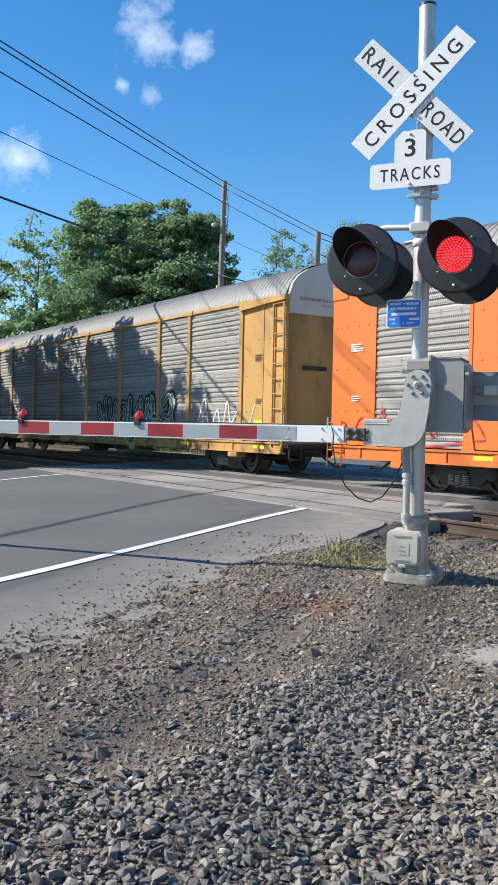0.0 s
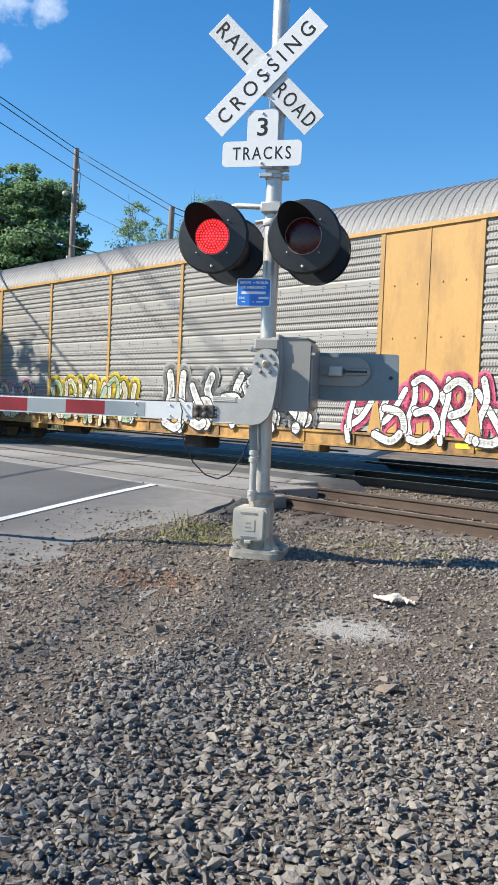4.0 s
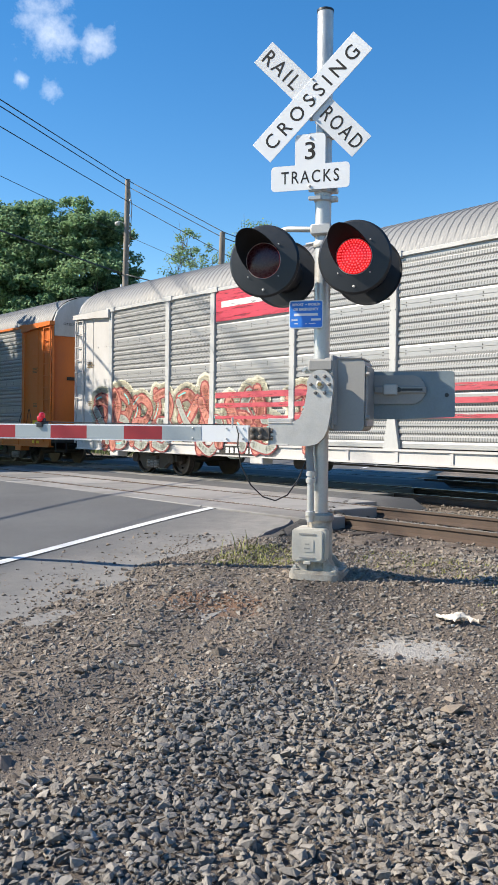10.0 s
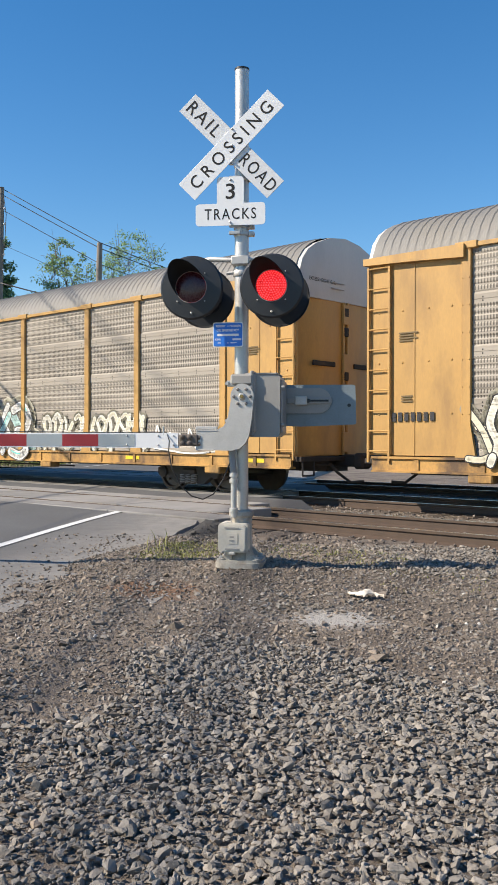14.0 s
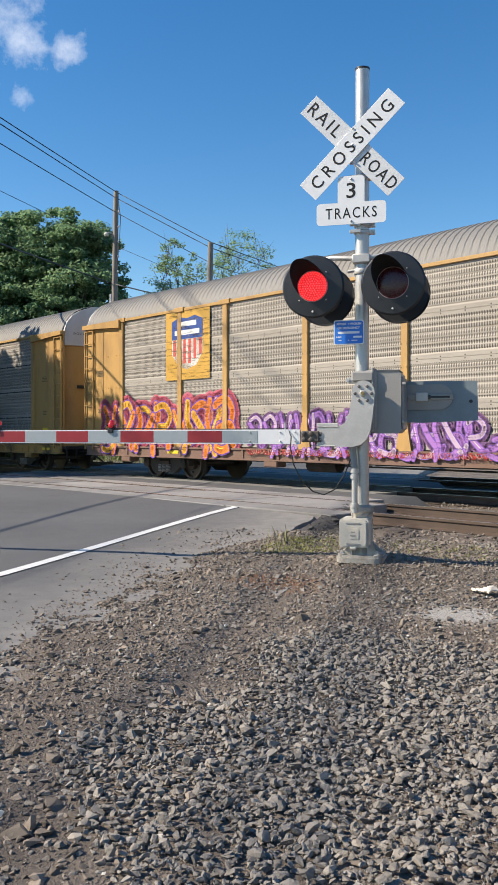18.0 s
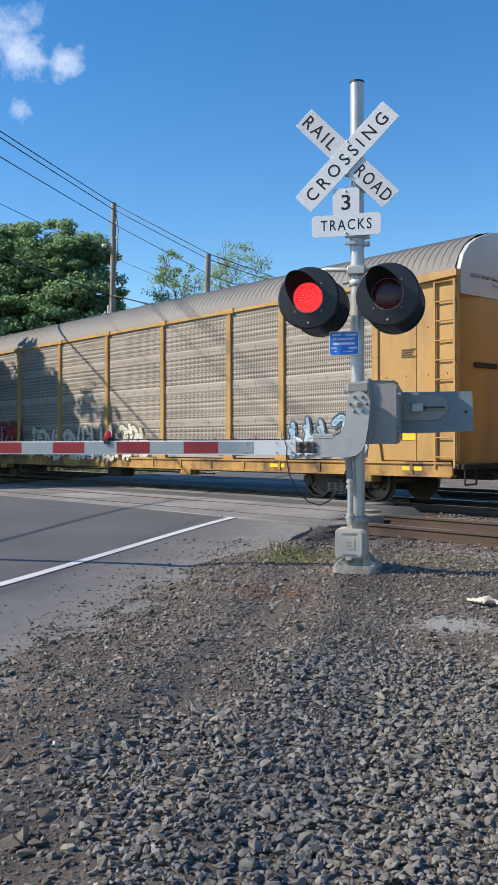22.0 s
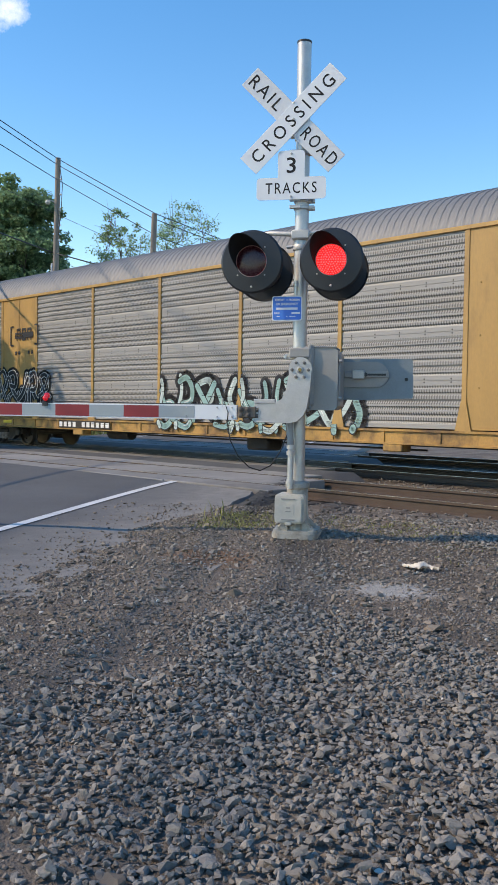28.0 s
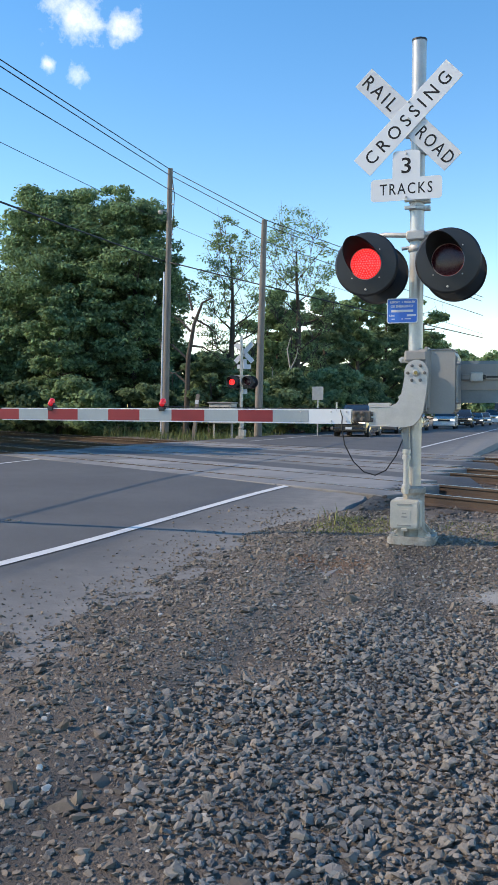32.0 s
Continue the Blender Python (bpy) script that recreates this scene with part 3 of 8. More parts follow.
def lamp_unit(parent, x, z, back, lenses):
    """One flashing light: round backplate, hood, drum, and a lens that turns its lit or its dark face."""
    way = 1 if back else -1
    at = pose(x, way * 0.33, z, 0, 0, 180 if back else 0)
    ring = Geo()
    prof = [(0.148, 0.0), (0.150, 0.018), (0.285, 0.006), (0.302, -0.012), (0.300, -0.022), (0.28, -0.004), (0.148, -0.006)]
    n = 48
    for r, h in prof:
        for k in range(n):
            a = 2 * math.pi * k / n
            ring.v.append((r * math.cos(a), -h, r * math.sin(a)))
    m = len(prof)
    for i in range(m):
        for k in range(n):
            ring.f.append((i * n + k, i * n + (k + 1) % n, ((i + 1) % m) * n + (k + 1) % n, ((i + 1) % m) * n + k))
    ring.m = [0] * len(ring.f)
    plate = part("backplate", ring, m_black, parent, "round black backplate of a flashing light", 35, at)
    hood = Geo()
    n = 36
    a0, a1 = 28, 212
    rows = []
    for r in (0.152, 0.147):
        for h in (0, 1):
            row = []
            for k in range(n + 1):
                t = k / n
                a = radians(a0 + (a1 - a0) * t)
                out = 0.004 if h == 0 else 0.02 + 0.28 * math.sin(math.pi * t) ** 0.8
                row.append(len(hood.v))
                hood.v.append((r * math.cos(a) - (0.12 * out if h else 0), -out, r * math.sin(a) + (0.24 * out if h else 0)))
            rows.append(row)
    for p, q in ((0, 1), (1, 3), (3, 2), (2, 0)):
        for k in range(n):
            hood.f.append((rows[p][k], rows[p][k + 1], rows[q][k + 1], rows[q][k]))
    hood.m = [0] * len(hood.f)
    part("hood", hood, m_matte, plate, "black visor over the lens", 40)
    drum = Geo().lathe([(0.17, -0.005), (0.165, -0.12), (0.13, -0.17), (0.06, -0.185)], FACE, 32)
    part("drum", drum, m_black, plate, smooth=40)
    rim = Geo().tube([(0.147 * math.cos(2 * math.pi * k / 40), -0.02, 0.147 * math.sin(2 * math.pi * k / 40)) for k in range(41)], 0.003, 6)
    part("lens_rim", rim, m_grey, plate, smooth=60)
    screws = Geo()
    for a in (45, 135, 225, 315):
        screws.lathe([(0.007, 0.0), (0.007, 0.006), (0.003, 0.009)], Matrix.Translation((0.185 * math.cos(radians(a)), -0.02, 0.185 * math.sin(radians(a)))) @ FACE, 8)
    screws.lathe([(0.011, 0.0), (0.011, 0.012), (0.005, 0.016)], Matrix.Translation((0.0, -0.006, -0.24)) @ FACE, 10)
    tagged(part("screws", screws, m_alu, plate), kind="stuff")
    lens = Geo()
    dome = [(0.143, 0.004), (0.135, 0.010), (0.10, 0.02), (0.05, 0.024), (0.002, 0.025)]
    lens.lathe(dome, FACE, 40, 0)
    lens.lathe(dome, Matrix.Rotation(radians(180), 4, "Z") @ FACE, 40, 1)
    rings = ((0, 1), (0.024, 6), (0.047, 12), (0.07, 18), (0.093, 24), (0.114, 30), (0.131, 36))
    for r, count in rings:
        for k in range(count):
            a = 2 * math.pi * (k + 0.5 * (count % 4)) / count
            y = -(0.025 - 0.021 * (r / 0.15) ** 2) - 0.002
            lens.lathe([(0.0075, 0.0), (0.006, 0.004)], Matrix.Translation((r * math.cos(a), y, r * math.sin(a))) @ FACE, 6, 2)
    ob = part("lens", lens, [m_lit, m_off, m_led], plate, "round red lens of a flashing light", 40)
    ob.location = (0, -0.016, 0)
    lenses.append(ob)


def build_signal(at, lettered, gate, lenses, label):
    post = thing("crossing_signal", label, "railway signal", "crossing signals", at)
    foot = 0.165
    base = Geo()
    base.prism([(a, b) for a, b in rounded(0.46, 0.44, 0.10)], foot - 0.03, foot + 0.022)
    base.prism([(a, b) for a, b in rounded(0.43, 0.41, 0.09)], foot + 0.022, foot + 0.045)
    for sx in (-1, 1):
        for sy in (-1, 1):
            base.lathe([(0.045, foot), (0.042, foot + 0.055), (0.025, foot + 0.06)], Matrix.Translation((sx * 0.17, sy * 0.15, 0)), 14)
            base.prism([(sx * 0.19, foot + 0.045), (sx * 0.07, foot + 0.045), (sx * 0.07, foot + 0.17)], sy * 0.14 - 0.015, sy * 0.14 + 0.015, "y")
    base.lathe([(0.15, foot + 0.04), (0.11, foot + 0.12), (0.105, foot + 0.44), (0.12, foot + 0.46), (0.12, foot + 0.5), (0.085, foot + 0.52)], Matrix.Identity(4), 20)
    part("base", base, m_casting, post, "cast aluminium mast base bolted down", 35)
    nuts = Geo()
    for sx in (-1, 1):
        for sy in (-1, 1):
            nuts.lathe([(0.024, foot + 0.055), (0.024, foot + 0.075), (0.010, foot + 0.075), (0.010, foot + 0.09)], Matrix.Translation((sx * 0.17, sy * 0.15, 0)), 6)
    tagged(part("anchor_nuts", nuts, m_steel, post), kind="stuff")
    box = Geo().prism([(a - 0.05, b + foot + 0.257) for a, b in rounded(0.285, 0.28, 0.03)], -0.19, 0.1, "y")
    jbox = part("junction_box", box, m_greyl, post, "pale grey junction box at the mast's foot", 35)
    cover = Geo().prism([(a - 0.055, b + foot + 0.257) for a, b in rounded(0.268, 0.262, 0.035)], -0.215, -0.193, "y")
    cover.prism([(a - 0.055, b + foot + 0.257) for a, b in rounded(0.248, 0.242, 0.03)], -0.221, -0.215, "y")
    cover.prism([(a - 0.045, b + foot + 0.257) for a, b in rounded(0.09, 0.10, 0.008)], -0.225, -0.221, "y")
    cover.box(-0.085, -0.025, -0.226, -0.19, foot + 0.10, foot + 0.13, bevel=0.006)
    part("cover", cover, m_greyl, jbox, "raised cover of the junction box", 35)
    bars = Geo()
    for zz, w in ((0.357, 0.14), (0.272, 0.04), (0.237, 0.05), (0.157, 0.13)):
        bars.box(-0.055 - w / 2, -0.055 + w / 2, -0.2265, -0.221, foot + zz - 0.006, foot + zz + 0.006)
    tagged(part("cover_marks", bars, m_grey, jbox), kind="stuff")
    part("mast", Geo().lathe([(0.068, foot + 0.5), (0.068, 4.95)], seg=28), m_steel, post, "round galvanised mast", 40)
    part("mast_cap", Geo().lathe([(0.072, 4.937), (0.072, 4.955), (0.05, 4.962)], seg=28), m_black, post, smooth=40)
    # conduit on the front of the mast
    pipe = Geo().tube([(-0.055, -0.12, foot + 0.45), (-0.055, -0.12, foot + 0.86)], 0.03, 14)
    for zz in (0.5, 0.78, 0.84):
        pipe.lathe([(0.042, 0), (0.042, 0.035), (0.036, 0.04)], Matrix.Translation((-0.055, -0.12, foot + zz)), 14)
    part("conduit", pipe, m_steel, post, smooth=40)
    if gate:
        hose = Geo().tube([(-0.055, -0.12, foot + 0.86), (-0.06, -0.12, 1.08), (-0.075, -0.10, 1.2), (-0.07, -0.07, 1.36), (-0.02, 0.0, 1.45)], 0.034, 12)
        part("flexible_conduit", hose, m_grey, post, smooth=50)
    # crossbuck
    cx, cz, cy = -0.086, 4.180, -0.11
    buck = part("crossbuck", Geo().box(cx - 0.05, cx + 0.12, -0.09, 0.0, cz - 0.10, cz - 0.06, bevel=0.004), m_steel, post, "white crossbuck of two crossed boards")
    for lean, yy, words, ma in ((-45.5, cy + 0.004, (("RAIL", -0.375, 0.40), ("ROAD", 0.375, 0.43)), m_silver), (45.0, cy - 0.012, (("CROSSING", 0.0, 1.06),), m_white)):
        m = Matrix.Translation((cx, yy, cz)) @ Matrix.Rotation(radians(-lean), 4, "Y")
        blade = part("blade", sign_blade(1.225, 0.226, 0.006), ma, buck, m=m)
        for word, off, width in words if lettered else ():
            part("wording", lettering(word, width, 0.125, 0.006, 1.5 if len(word) > 4 else 1.3), m_ink, buck, m=m @ Matrix.Translation((off, -0.0042, 0)))
    for dz in (-0.155, 0.0, 0.155):
        part("bolt", Geo().lathe([(0.010, 0), (0.010, 0.008), (0.004, 0.011)], Matrix.Translation((cx + 0.01, cy - 0.015, cz + dz)) @ FACE, 8), m_steel, buck)
    for zz in (3.33, 3.42 - 0.02, 3.86, 4.0, 4.3):
        clamps = Geo()
        clamps.lathe([(0.074, zz), (0.08, zz + 0.008), (0.08, zz + 0.034), (0.074, zz + 0.042)], Matrix.Identity(4), 20)
        clamps.box(0.05, 0.125, -0.03, 0.03, zz, zz + 0.042, bevel=0.005)
        clamps.tube([(0.10, -0.05, zz + 0.02), (0.10, 0.05, zz + 0.02)], 0.009, 6)
        clamps.box(-0.11, 0.0, -0.1, -0.06, zz + 0.005, zz + 0.036, bevel=0.004)
        part("sign_clamp", clamps, m_steel, post, "steel band that holds a sign", 35)
    # track count plate: an upside-down T
    w, h, sw, sh, r = 0.678, 0.212, 0.262, 0.255, 0.035
    tx, tz = -0.094, 3.417

    def corner(x, z, a0, sgn=1):
        return [(x + r * math.cos(radians(a0 + 90 * k / 4 * sgn)), z + r * math.sin(radians(a0 + 90 * k / 4 * sgn))) for k in range(5)]
    outline = corner(w / 2 - r, r, -90) + corner(w / 2 - r, h - r, 0) + [(sw / 2, h)] + corner(sw / 2 - r, h + sh - r, 0) + corner(-sw / 2 + r, h + sh - r, 90) + [(-sw / 2, h)] + corner(-w / 2 + r, h - r, 90) + corner(-w / 2 + r, r, 180)
    plate = part("track_count_sign", Geo().prism([(tx + a, tz + b) for a, b in outline], -0.112, -0.106, "y"), m_white, post, "white sign in the shape of an upside-down T")
    if lettered:
        part("wording", lettering("3", 0.09, 0.15, 0.01), m_ink, plate, m=Matrix.Translation((tx, -0.1132, tz + h + 0.115)))
        part("wording", lettering("TRACKS", 0.50, 0.106, 0.006, 1.25), m_ink, plate, m=Matrix.Translation((tx, -0.1132, tz + h / 2 + 0.004)))
        for zz in (0.028, h + sh - 0.03):
            part("bolt", Geo().lathe([(0.011, 0), (0.011, 0.008), (0.004, 0.012)], Matrix.Translation((tx, -0.112, tz + zz)) @ FACE, 8), m_steel, plate)
    # crossarm and the four lights
    arm = Geo().tube([(-0.40, 0.03, 3.11), (-0.30, -0.02, 3.115), (-0.06, -0.06, 3.09), (0.06, -0.06, 3.09), (0.22, -0.02, 3.115), (0.32, 0.03, 3.11)], 0.025, 10)
    arm.box(-0.09, 0.09, -0.1, 0.09, 3.04, 3.13, bevel=0.012)
    arm.box(0.06, 0.12, -0.05, 0.05, 3.03, 3.12, bevel=0.01)
    arm.lathe([(0.078, 2.94), (0.084, 2.95), (0.084, 2.985), (0.078, 2.995)], Matrix.Identity(4), 20)
    arm.tube([(-0.14, -0.03, 2.97), (0.02, -0.03, 2.99)], 0.017, 8)
    for x in (-0.42, 0.335):
        arm.tube([(x, -0.16, 2.81), (x, 0.16, 2.81)], 0.05, 12)
        arm.tube([(x, 0.0, 2.81), (x, 0.0, 3.11)], 0.03, 10)
    part("crossarm", arm, m_alu, post, "aluminium crossarm that carries the lights", 40)
    for x in (-0.425, 0.335):
        for back in (False, True):
            lamp_unit(post, x, 2.79, back, lenses)
    # emergency notice
    if lettered:
        ens = part("emergency_notice", Geo().prism([(-0.117 + a, 2.370 + b) for a, b in rounded(0.296, 0.238, 0.02)], -0.097, -0.091, "y"), m_white, post, "small blue notice with white lettering")
        field = part("notice_field", Geo().prism([(-0.117 + a, 2.370 + b) for a, b in rounded(0.278, 0.220, 0.016)], -0.1, -0.097, "y"), m_blue, ens)
        for word, x, z, ww, hh in (("REPORT", -0.175, 2.448, 0.095, 0.022), ("PROBLEM", -0.035, 2.448, 0.105, 0.022), ("OR EMERGENCY", -0.105, 2.408, 0.22, 0.024), ("X-ING", -0.205, 2.32, 0.055, 0.019)):
            part("wording", lettering(word, ww, hh, 0.04), m_pale, ens, m=Matrix.Translation((x - 0.012, -0.1012, z + 0.004)))
        g = Geo()
        g.box(-0.21, 0.0, -0.103, -0.1, 2.352, 2.374)
        g.box(-0.06, 0.025, -0.103, -0.1, 2.311, 2.329)
        for x, ww in ((-0.19, 0.03), (-0.05, 0.06)):
            g.box(x - ww / 2, x + ww / 2, -0.103, -0.1, 2.283, 2.291)
        for zz in (2.448, 2.287):
            g.lathe([(0.007, 0), (0.005, 0.006)], Matrix.Translation((-0.105, -0.1, zz)) @ FACE, 8)
        tagged(part("small_print", g, m_pale, ens, m=Matrix.Translation((-0.012, 0.0015, 0.004))), kind="stuff")
    if gate:
        build_gate(post)
    return post


def build_gate(post):
    """Drive, casting, counterweight plates and the lowered arm."""
    px, pz = 0.043, 1.767
    drive = Geo().prism([(0.225 + a, 1.685 + b) for a, b in rounded(0.33, 0.60, 0.045)], -0.10, 0.30, "y")
    drive.box(0.045, 0.16, -0.13, 0.28, 1.42, 2.0, bevel=0.02)
    body = part("gate_drive", drive, m_grey, post, "grey housing of the gate drive", 35)
    lid = Geo().box(-0.085, 0.13, -0.15, -0.09, 1.885, 1.985, bevel=0.015)
    lid.box(0.105, 0.135, -0.14, 0.29, 1.40, 2.02, bevel=0.008)
    lid.box(0.12, 0.37, -0.11, 0.31, 1.985, 2.0, bevel=0.006)
    part("housing_flange", lid, m_grey, body, smooth=35)
    seam = Geo().box(0.385, 0.41, -0.08, 0.28, 1.42, 1.93, bevel=0.01)
    for zz in (1.5, 1.86):
        seam.tube([(0.40, -0.09, zz), (0.43, -0.09, zz)], 0.018, 8)
    part("housing_door", seam, m_grey, body, smooth=35)
    for zz in (1.54, 1.9):
        cl = Geo()
        cl.tube([(-0.10, -0.06, zz), (-0.10, 0.08, zz)], 0.02, 8)
        cl.box(-0.13, 0.02, -0.09, -0.065, zz - 0.03, zz + 0.03, bevel=0.006)
        cl.tube([(-0.125, -0.09, zz), (-0.125, -0.12, zz)], 0.018, 8)
        part("mast_clamp", cl, m_steel, body, smooth=35)
    # the casting swings about the shaft and carries the arm
    cast = []
    for a in range(-15, 196, 15):
        cast.append((px + 0.112 * math.cos(radians(a)), pz + 0.125 * math.sin(radians(a))))
    cast += [(-0.085, 1.62), (-0.10, 1.545), (-0.135, 1.485), (-0.20, 1.452), (-0.40, 1.44), (-0.40, 1.262), (-0.06, 1.255), (0.02, 1.275), (0.075, 1.325), (0.11, 1.40), (0.135, 1.55)]
    g = Geo().prism(cast, -0.235, -0.17, "y")
    elbow = part("arm_casting", g, m_alu, post, "worn cast elbow between shaft and arm", 30)
    lip = Geo().box(-0.40, -0.19, -0.24, -0.12, 1.44, 1.452, bevel=0.004)
    lip.box(-0.41, -0.20, -0.22, -0.15, 1.452, 1.485, bevel=0.006)
    part("casting_lip", lip, m_alu, elbow)
    part("casting_lip", Geo().box(-0.40, -0.22, -0.25, -0.12, 1.258, 1.27, bevel=0.004), m_alu, elbow)
    hub = Geo()
    for k in range(6):
        a = radians(60 * k)
        hb = Geo().lathe([(0.015, 0), (0.015, 0.010), (0.009, 0.015)], Matrix.Translation((px + 0.078 * math.cos(a), -0.235, pz + 0.078 * math.sin(a))) @ FACE, 10)
        part("hub_bolt", hb, m_bolt, elbow, smooth=35)
    hub.lathe([(0.034, 0), (0.034, 0.006), (0.024, 0.02)], Matrix.Translation((px, -0.235, pz)) @ FACE, 16, 0)
    hub.lathe([(0.02, 0.02), (0.017, 0.035)], Matrix.Translation((px, -0.235, pz)) @ FACE, 6, 1)
    part("shaft_nut", hub, [m_steel, m_brass], elbow, smooth=35)
    # counterweight plate behind the housing
    cw = [(0.30, 1.50), (0.55, 1.49), (1.09, 1.512), (1.10, 1.53), (1.09, 1.893), (1.07, 1.903), (0.40, 1.905), (0.30, 1.88)]
    weight = part("counterweight_plate", Geo().prism(cw, 0.28, 0.31, "y"), surf("blue-grey plate", (0.19, 0.235, 0.26), 0.5, 0.1, 0.15, 3, 50, 0.1, (0.1, 0.11, 0.12), 0.3), post, "blue-grey steel counterweight plate")
    pill = [(0.40, 1.62)] + [(0.73 + 0.125 * math.cos(radians(a)), 1.745 + 0.125 * math.sin(radians(a))) for a in range(-90, 91, 15)] + [(0.40, 1.87)]
    rail = Geo().prism(pill, 0.255, 0.28, "y")
    rail.box(0.42, 0.86, 0.235, 0.257, 1.715, 1.775, 0, 0.006)
    part("weight_slide", rail, m_grey, weight, smooth=30)
    slot = Geo().box(0.63, 0.83, 0.231, 0.2345, 1.735, 1.755)
    part("slide_slot", slot, m_black, weight)
    part("slide_bolt", Geo().lathe([(0.022, 0), (0.022, 0.02)], Matrix.Translation((0.63, 0.235, 1.745)) @ FACE, 8), m_black, weight)
    part("slide_bolt", Geo().lathe([(0.018, 0), (0.018, 0.01)], Matrix.Translation((1.03, 0.28, 1.70)) @ FACE, 10), m_black, weight)
    part("slide_block", Geo().box(0.50, 0.62, 0.205, 0.24, 1.70, 1.79, bevel=0.008), m_alu, weight, "worn bright sliding block")
    # arm
    ya = -0.205
    knuckle = Geo().box(-0.56, -0.38, ya - 0.05, ya + 0.045, 1.30, 1.41, bevel=0.01)
    for x in (-0.53, -0.46):
        for zz in (1.325, 1.385):
            knuckle.lathe([(0.022, 0), (0.022, 0.015), (0.012, 0.02)], Matrix.Translation((x, ya - 0.05, zz)) @ FACE, 8)
    knuckle.tube([(-0.44, ya - 0.02, 1.38), (-0.36, ya - 0.02, 1.38)], 0.025, 8)
    knuckle.tube([(-0.44, ya - 0.02, 1.32), (-0.36, ya - 0.02, 1.32)], 0.025, 8)
    part("arm_adapter", knuckle, surf("worn dark steel", (0.13, 0.11, 0.095), 0.6, 0.5, 0.25, 8, 60, 0.2, RUST, 0.4), post, "dark steel adapter with four bolts", 35)
    L = 9.1
    g = Geo()
    zc, h = 1.352, 0.072
    x0 = -0.575
    xs = [x0, -4.5, -4.52, x0 - L]
    hs = [h, h * 0.92, h * 0.8, h * 0.72]
    body = Geo()
    for x, hh in zip(xs, hs):
        body.v += [(x, ya - 0.028, zc - hh), (x, ya - 0.028, zc + hh), (x, ya + 0.028, zc + hh), (x, ya + 0.028, zc - hh)]
    for i in range(3):
        for k in range(4):
            body.f.append((i * 4 + k, i * 4 + (k + 1) % 4, i * 4 + 4 + (k + 1) % 4, i * 4 + 4 + k))
    body.f += [(0, 1, 2, 3), (12, 15, 14, 13)]
    body.m = [0] * len(body.f)
    arm = part("gate_arm", body, m_white, post, "long lowered arm with red and grey stripes")
    step, x, k = 0.3655, -1.0, 0
    while x - step > x0 - L:
        hh = (h if x > -4.5 else h * 0.76) - 0.014
        band = Geo().box(x - step, x, ya - 0.0305, ya - 0.028, zc - hh, zc + hh)
        part("stripe", band, m_red if k % 2 else m_armgrey, arm, "red reflective band" if k % 2 else "grey reflective band")
        x -= step
        k += 1
    rv = Geo()
    for xx in (-0.62, -0.77, -1.08):
        for zz in (-0.045, 0.045):
            rv.lathe([(0.008, 0), (0.008, 0.006), (0.004, 0.009)], Matrix.Translation((xx, ya - 0.03, zc + zz)) @ FACE, 8)
    rv.lathe([(0.009, 0.0), (0.009, 0.09)], Matrix.Translation((-0.72, ya - 0.02, zc + 0.05)), 8)
    tagged(part("arm_bolts", rv, m_steel, arm), kind="stuff")
    for xx in (-2.57, -3.89, -6.3, x0 - L + 0.1):
        lg = Geo().lathe([(0.028, 0.0), (0.030, 0.012), (0.030, 0.030), (0.024, 0.046), (0.010, 0.052)], Matrix.Translation((xx, ya, zc + 0.122)), 16)
        lg.lathe([(0.030, 0.0), (0.027, 0.014), (0.012, 0.022)], Matrix.Translation((xx, ya - 0.03, zc + 0.118)) @ FACE, 16)
        lamp = part("arm_light", lg, m_redlamp, arm, "small red light on top of the arm", 40)
        ft = Geo().box(xx - 0.05, xx + 0.05, ya - 0.04, ya + 0.04, zc + 0.066, zc + 0.085, bevel=0.006)
        ft.box(xx - 0.03, xx + 0.03, ya - 0.05, ya - 0.028, zc + 0.04, zc + 0.08, bevel=0.004)
        ft.box(xx - 0.034, xx + 0.034, ya - 0.03, ya + 0.03, zc + 0.085, zc + 0.122, bevel=0.01)
        part("light_bracket", ft, m_black, arm)
    loop = [(-0.655, ya - 0.05, 1.36), (-0.66, ya - 0.06, 1.25), (-0.63, ya - 0.05, 1.08), (-0.55, ya - 0.03, 0.92), (-0.45, ya, 0.82), (-0.34, ya, 0.79), (-0.24, ya + 0.02, 0.84), (-0.15, ya + 0.05, 0.98), (-0.09, ya + 0.08, 1.14), (-0.06, ya + 0.1, 1.28)]
    part("arm_cable", Geo().tube(loop, 0.0065, 6), m_rubber, post, "black cable in a hanging loop", 60)
    part("arm_wire", Geo().tube([(-0.66, ya - 0.05, 1.36), (-0.69, ya - 0.02, 1.43), (-1.5, ya, 1.428), (-2.55, ya, 1.44)], 0.005, 5), m_rubber, post)


LENSES, FAR_LENSES = [], []
build_signal(Matrix.Identity(4), True, True, LENSES, "galvanised crossing signal with crossbuck, red flashing lights and lowered gate")
build_signal(pose(-12.6, 30.7, 0.03, 0, 0, 180), True, False, FAR_LENSES, "crossing signal across the tracks seen from behind")

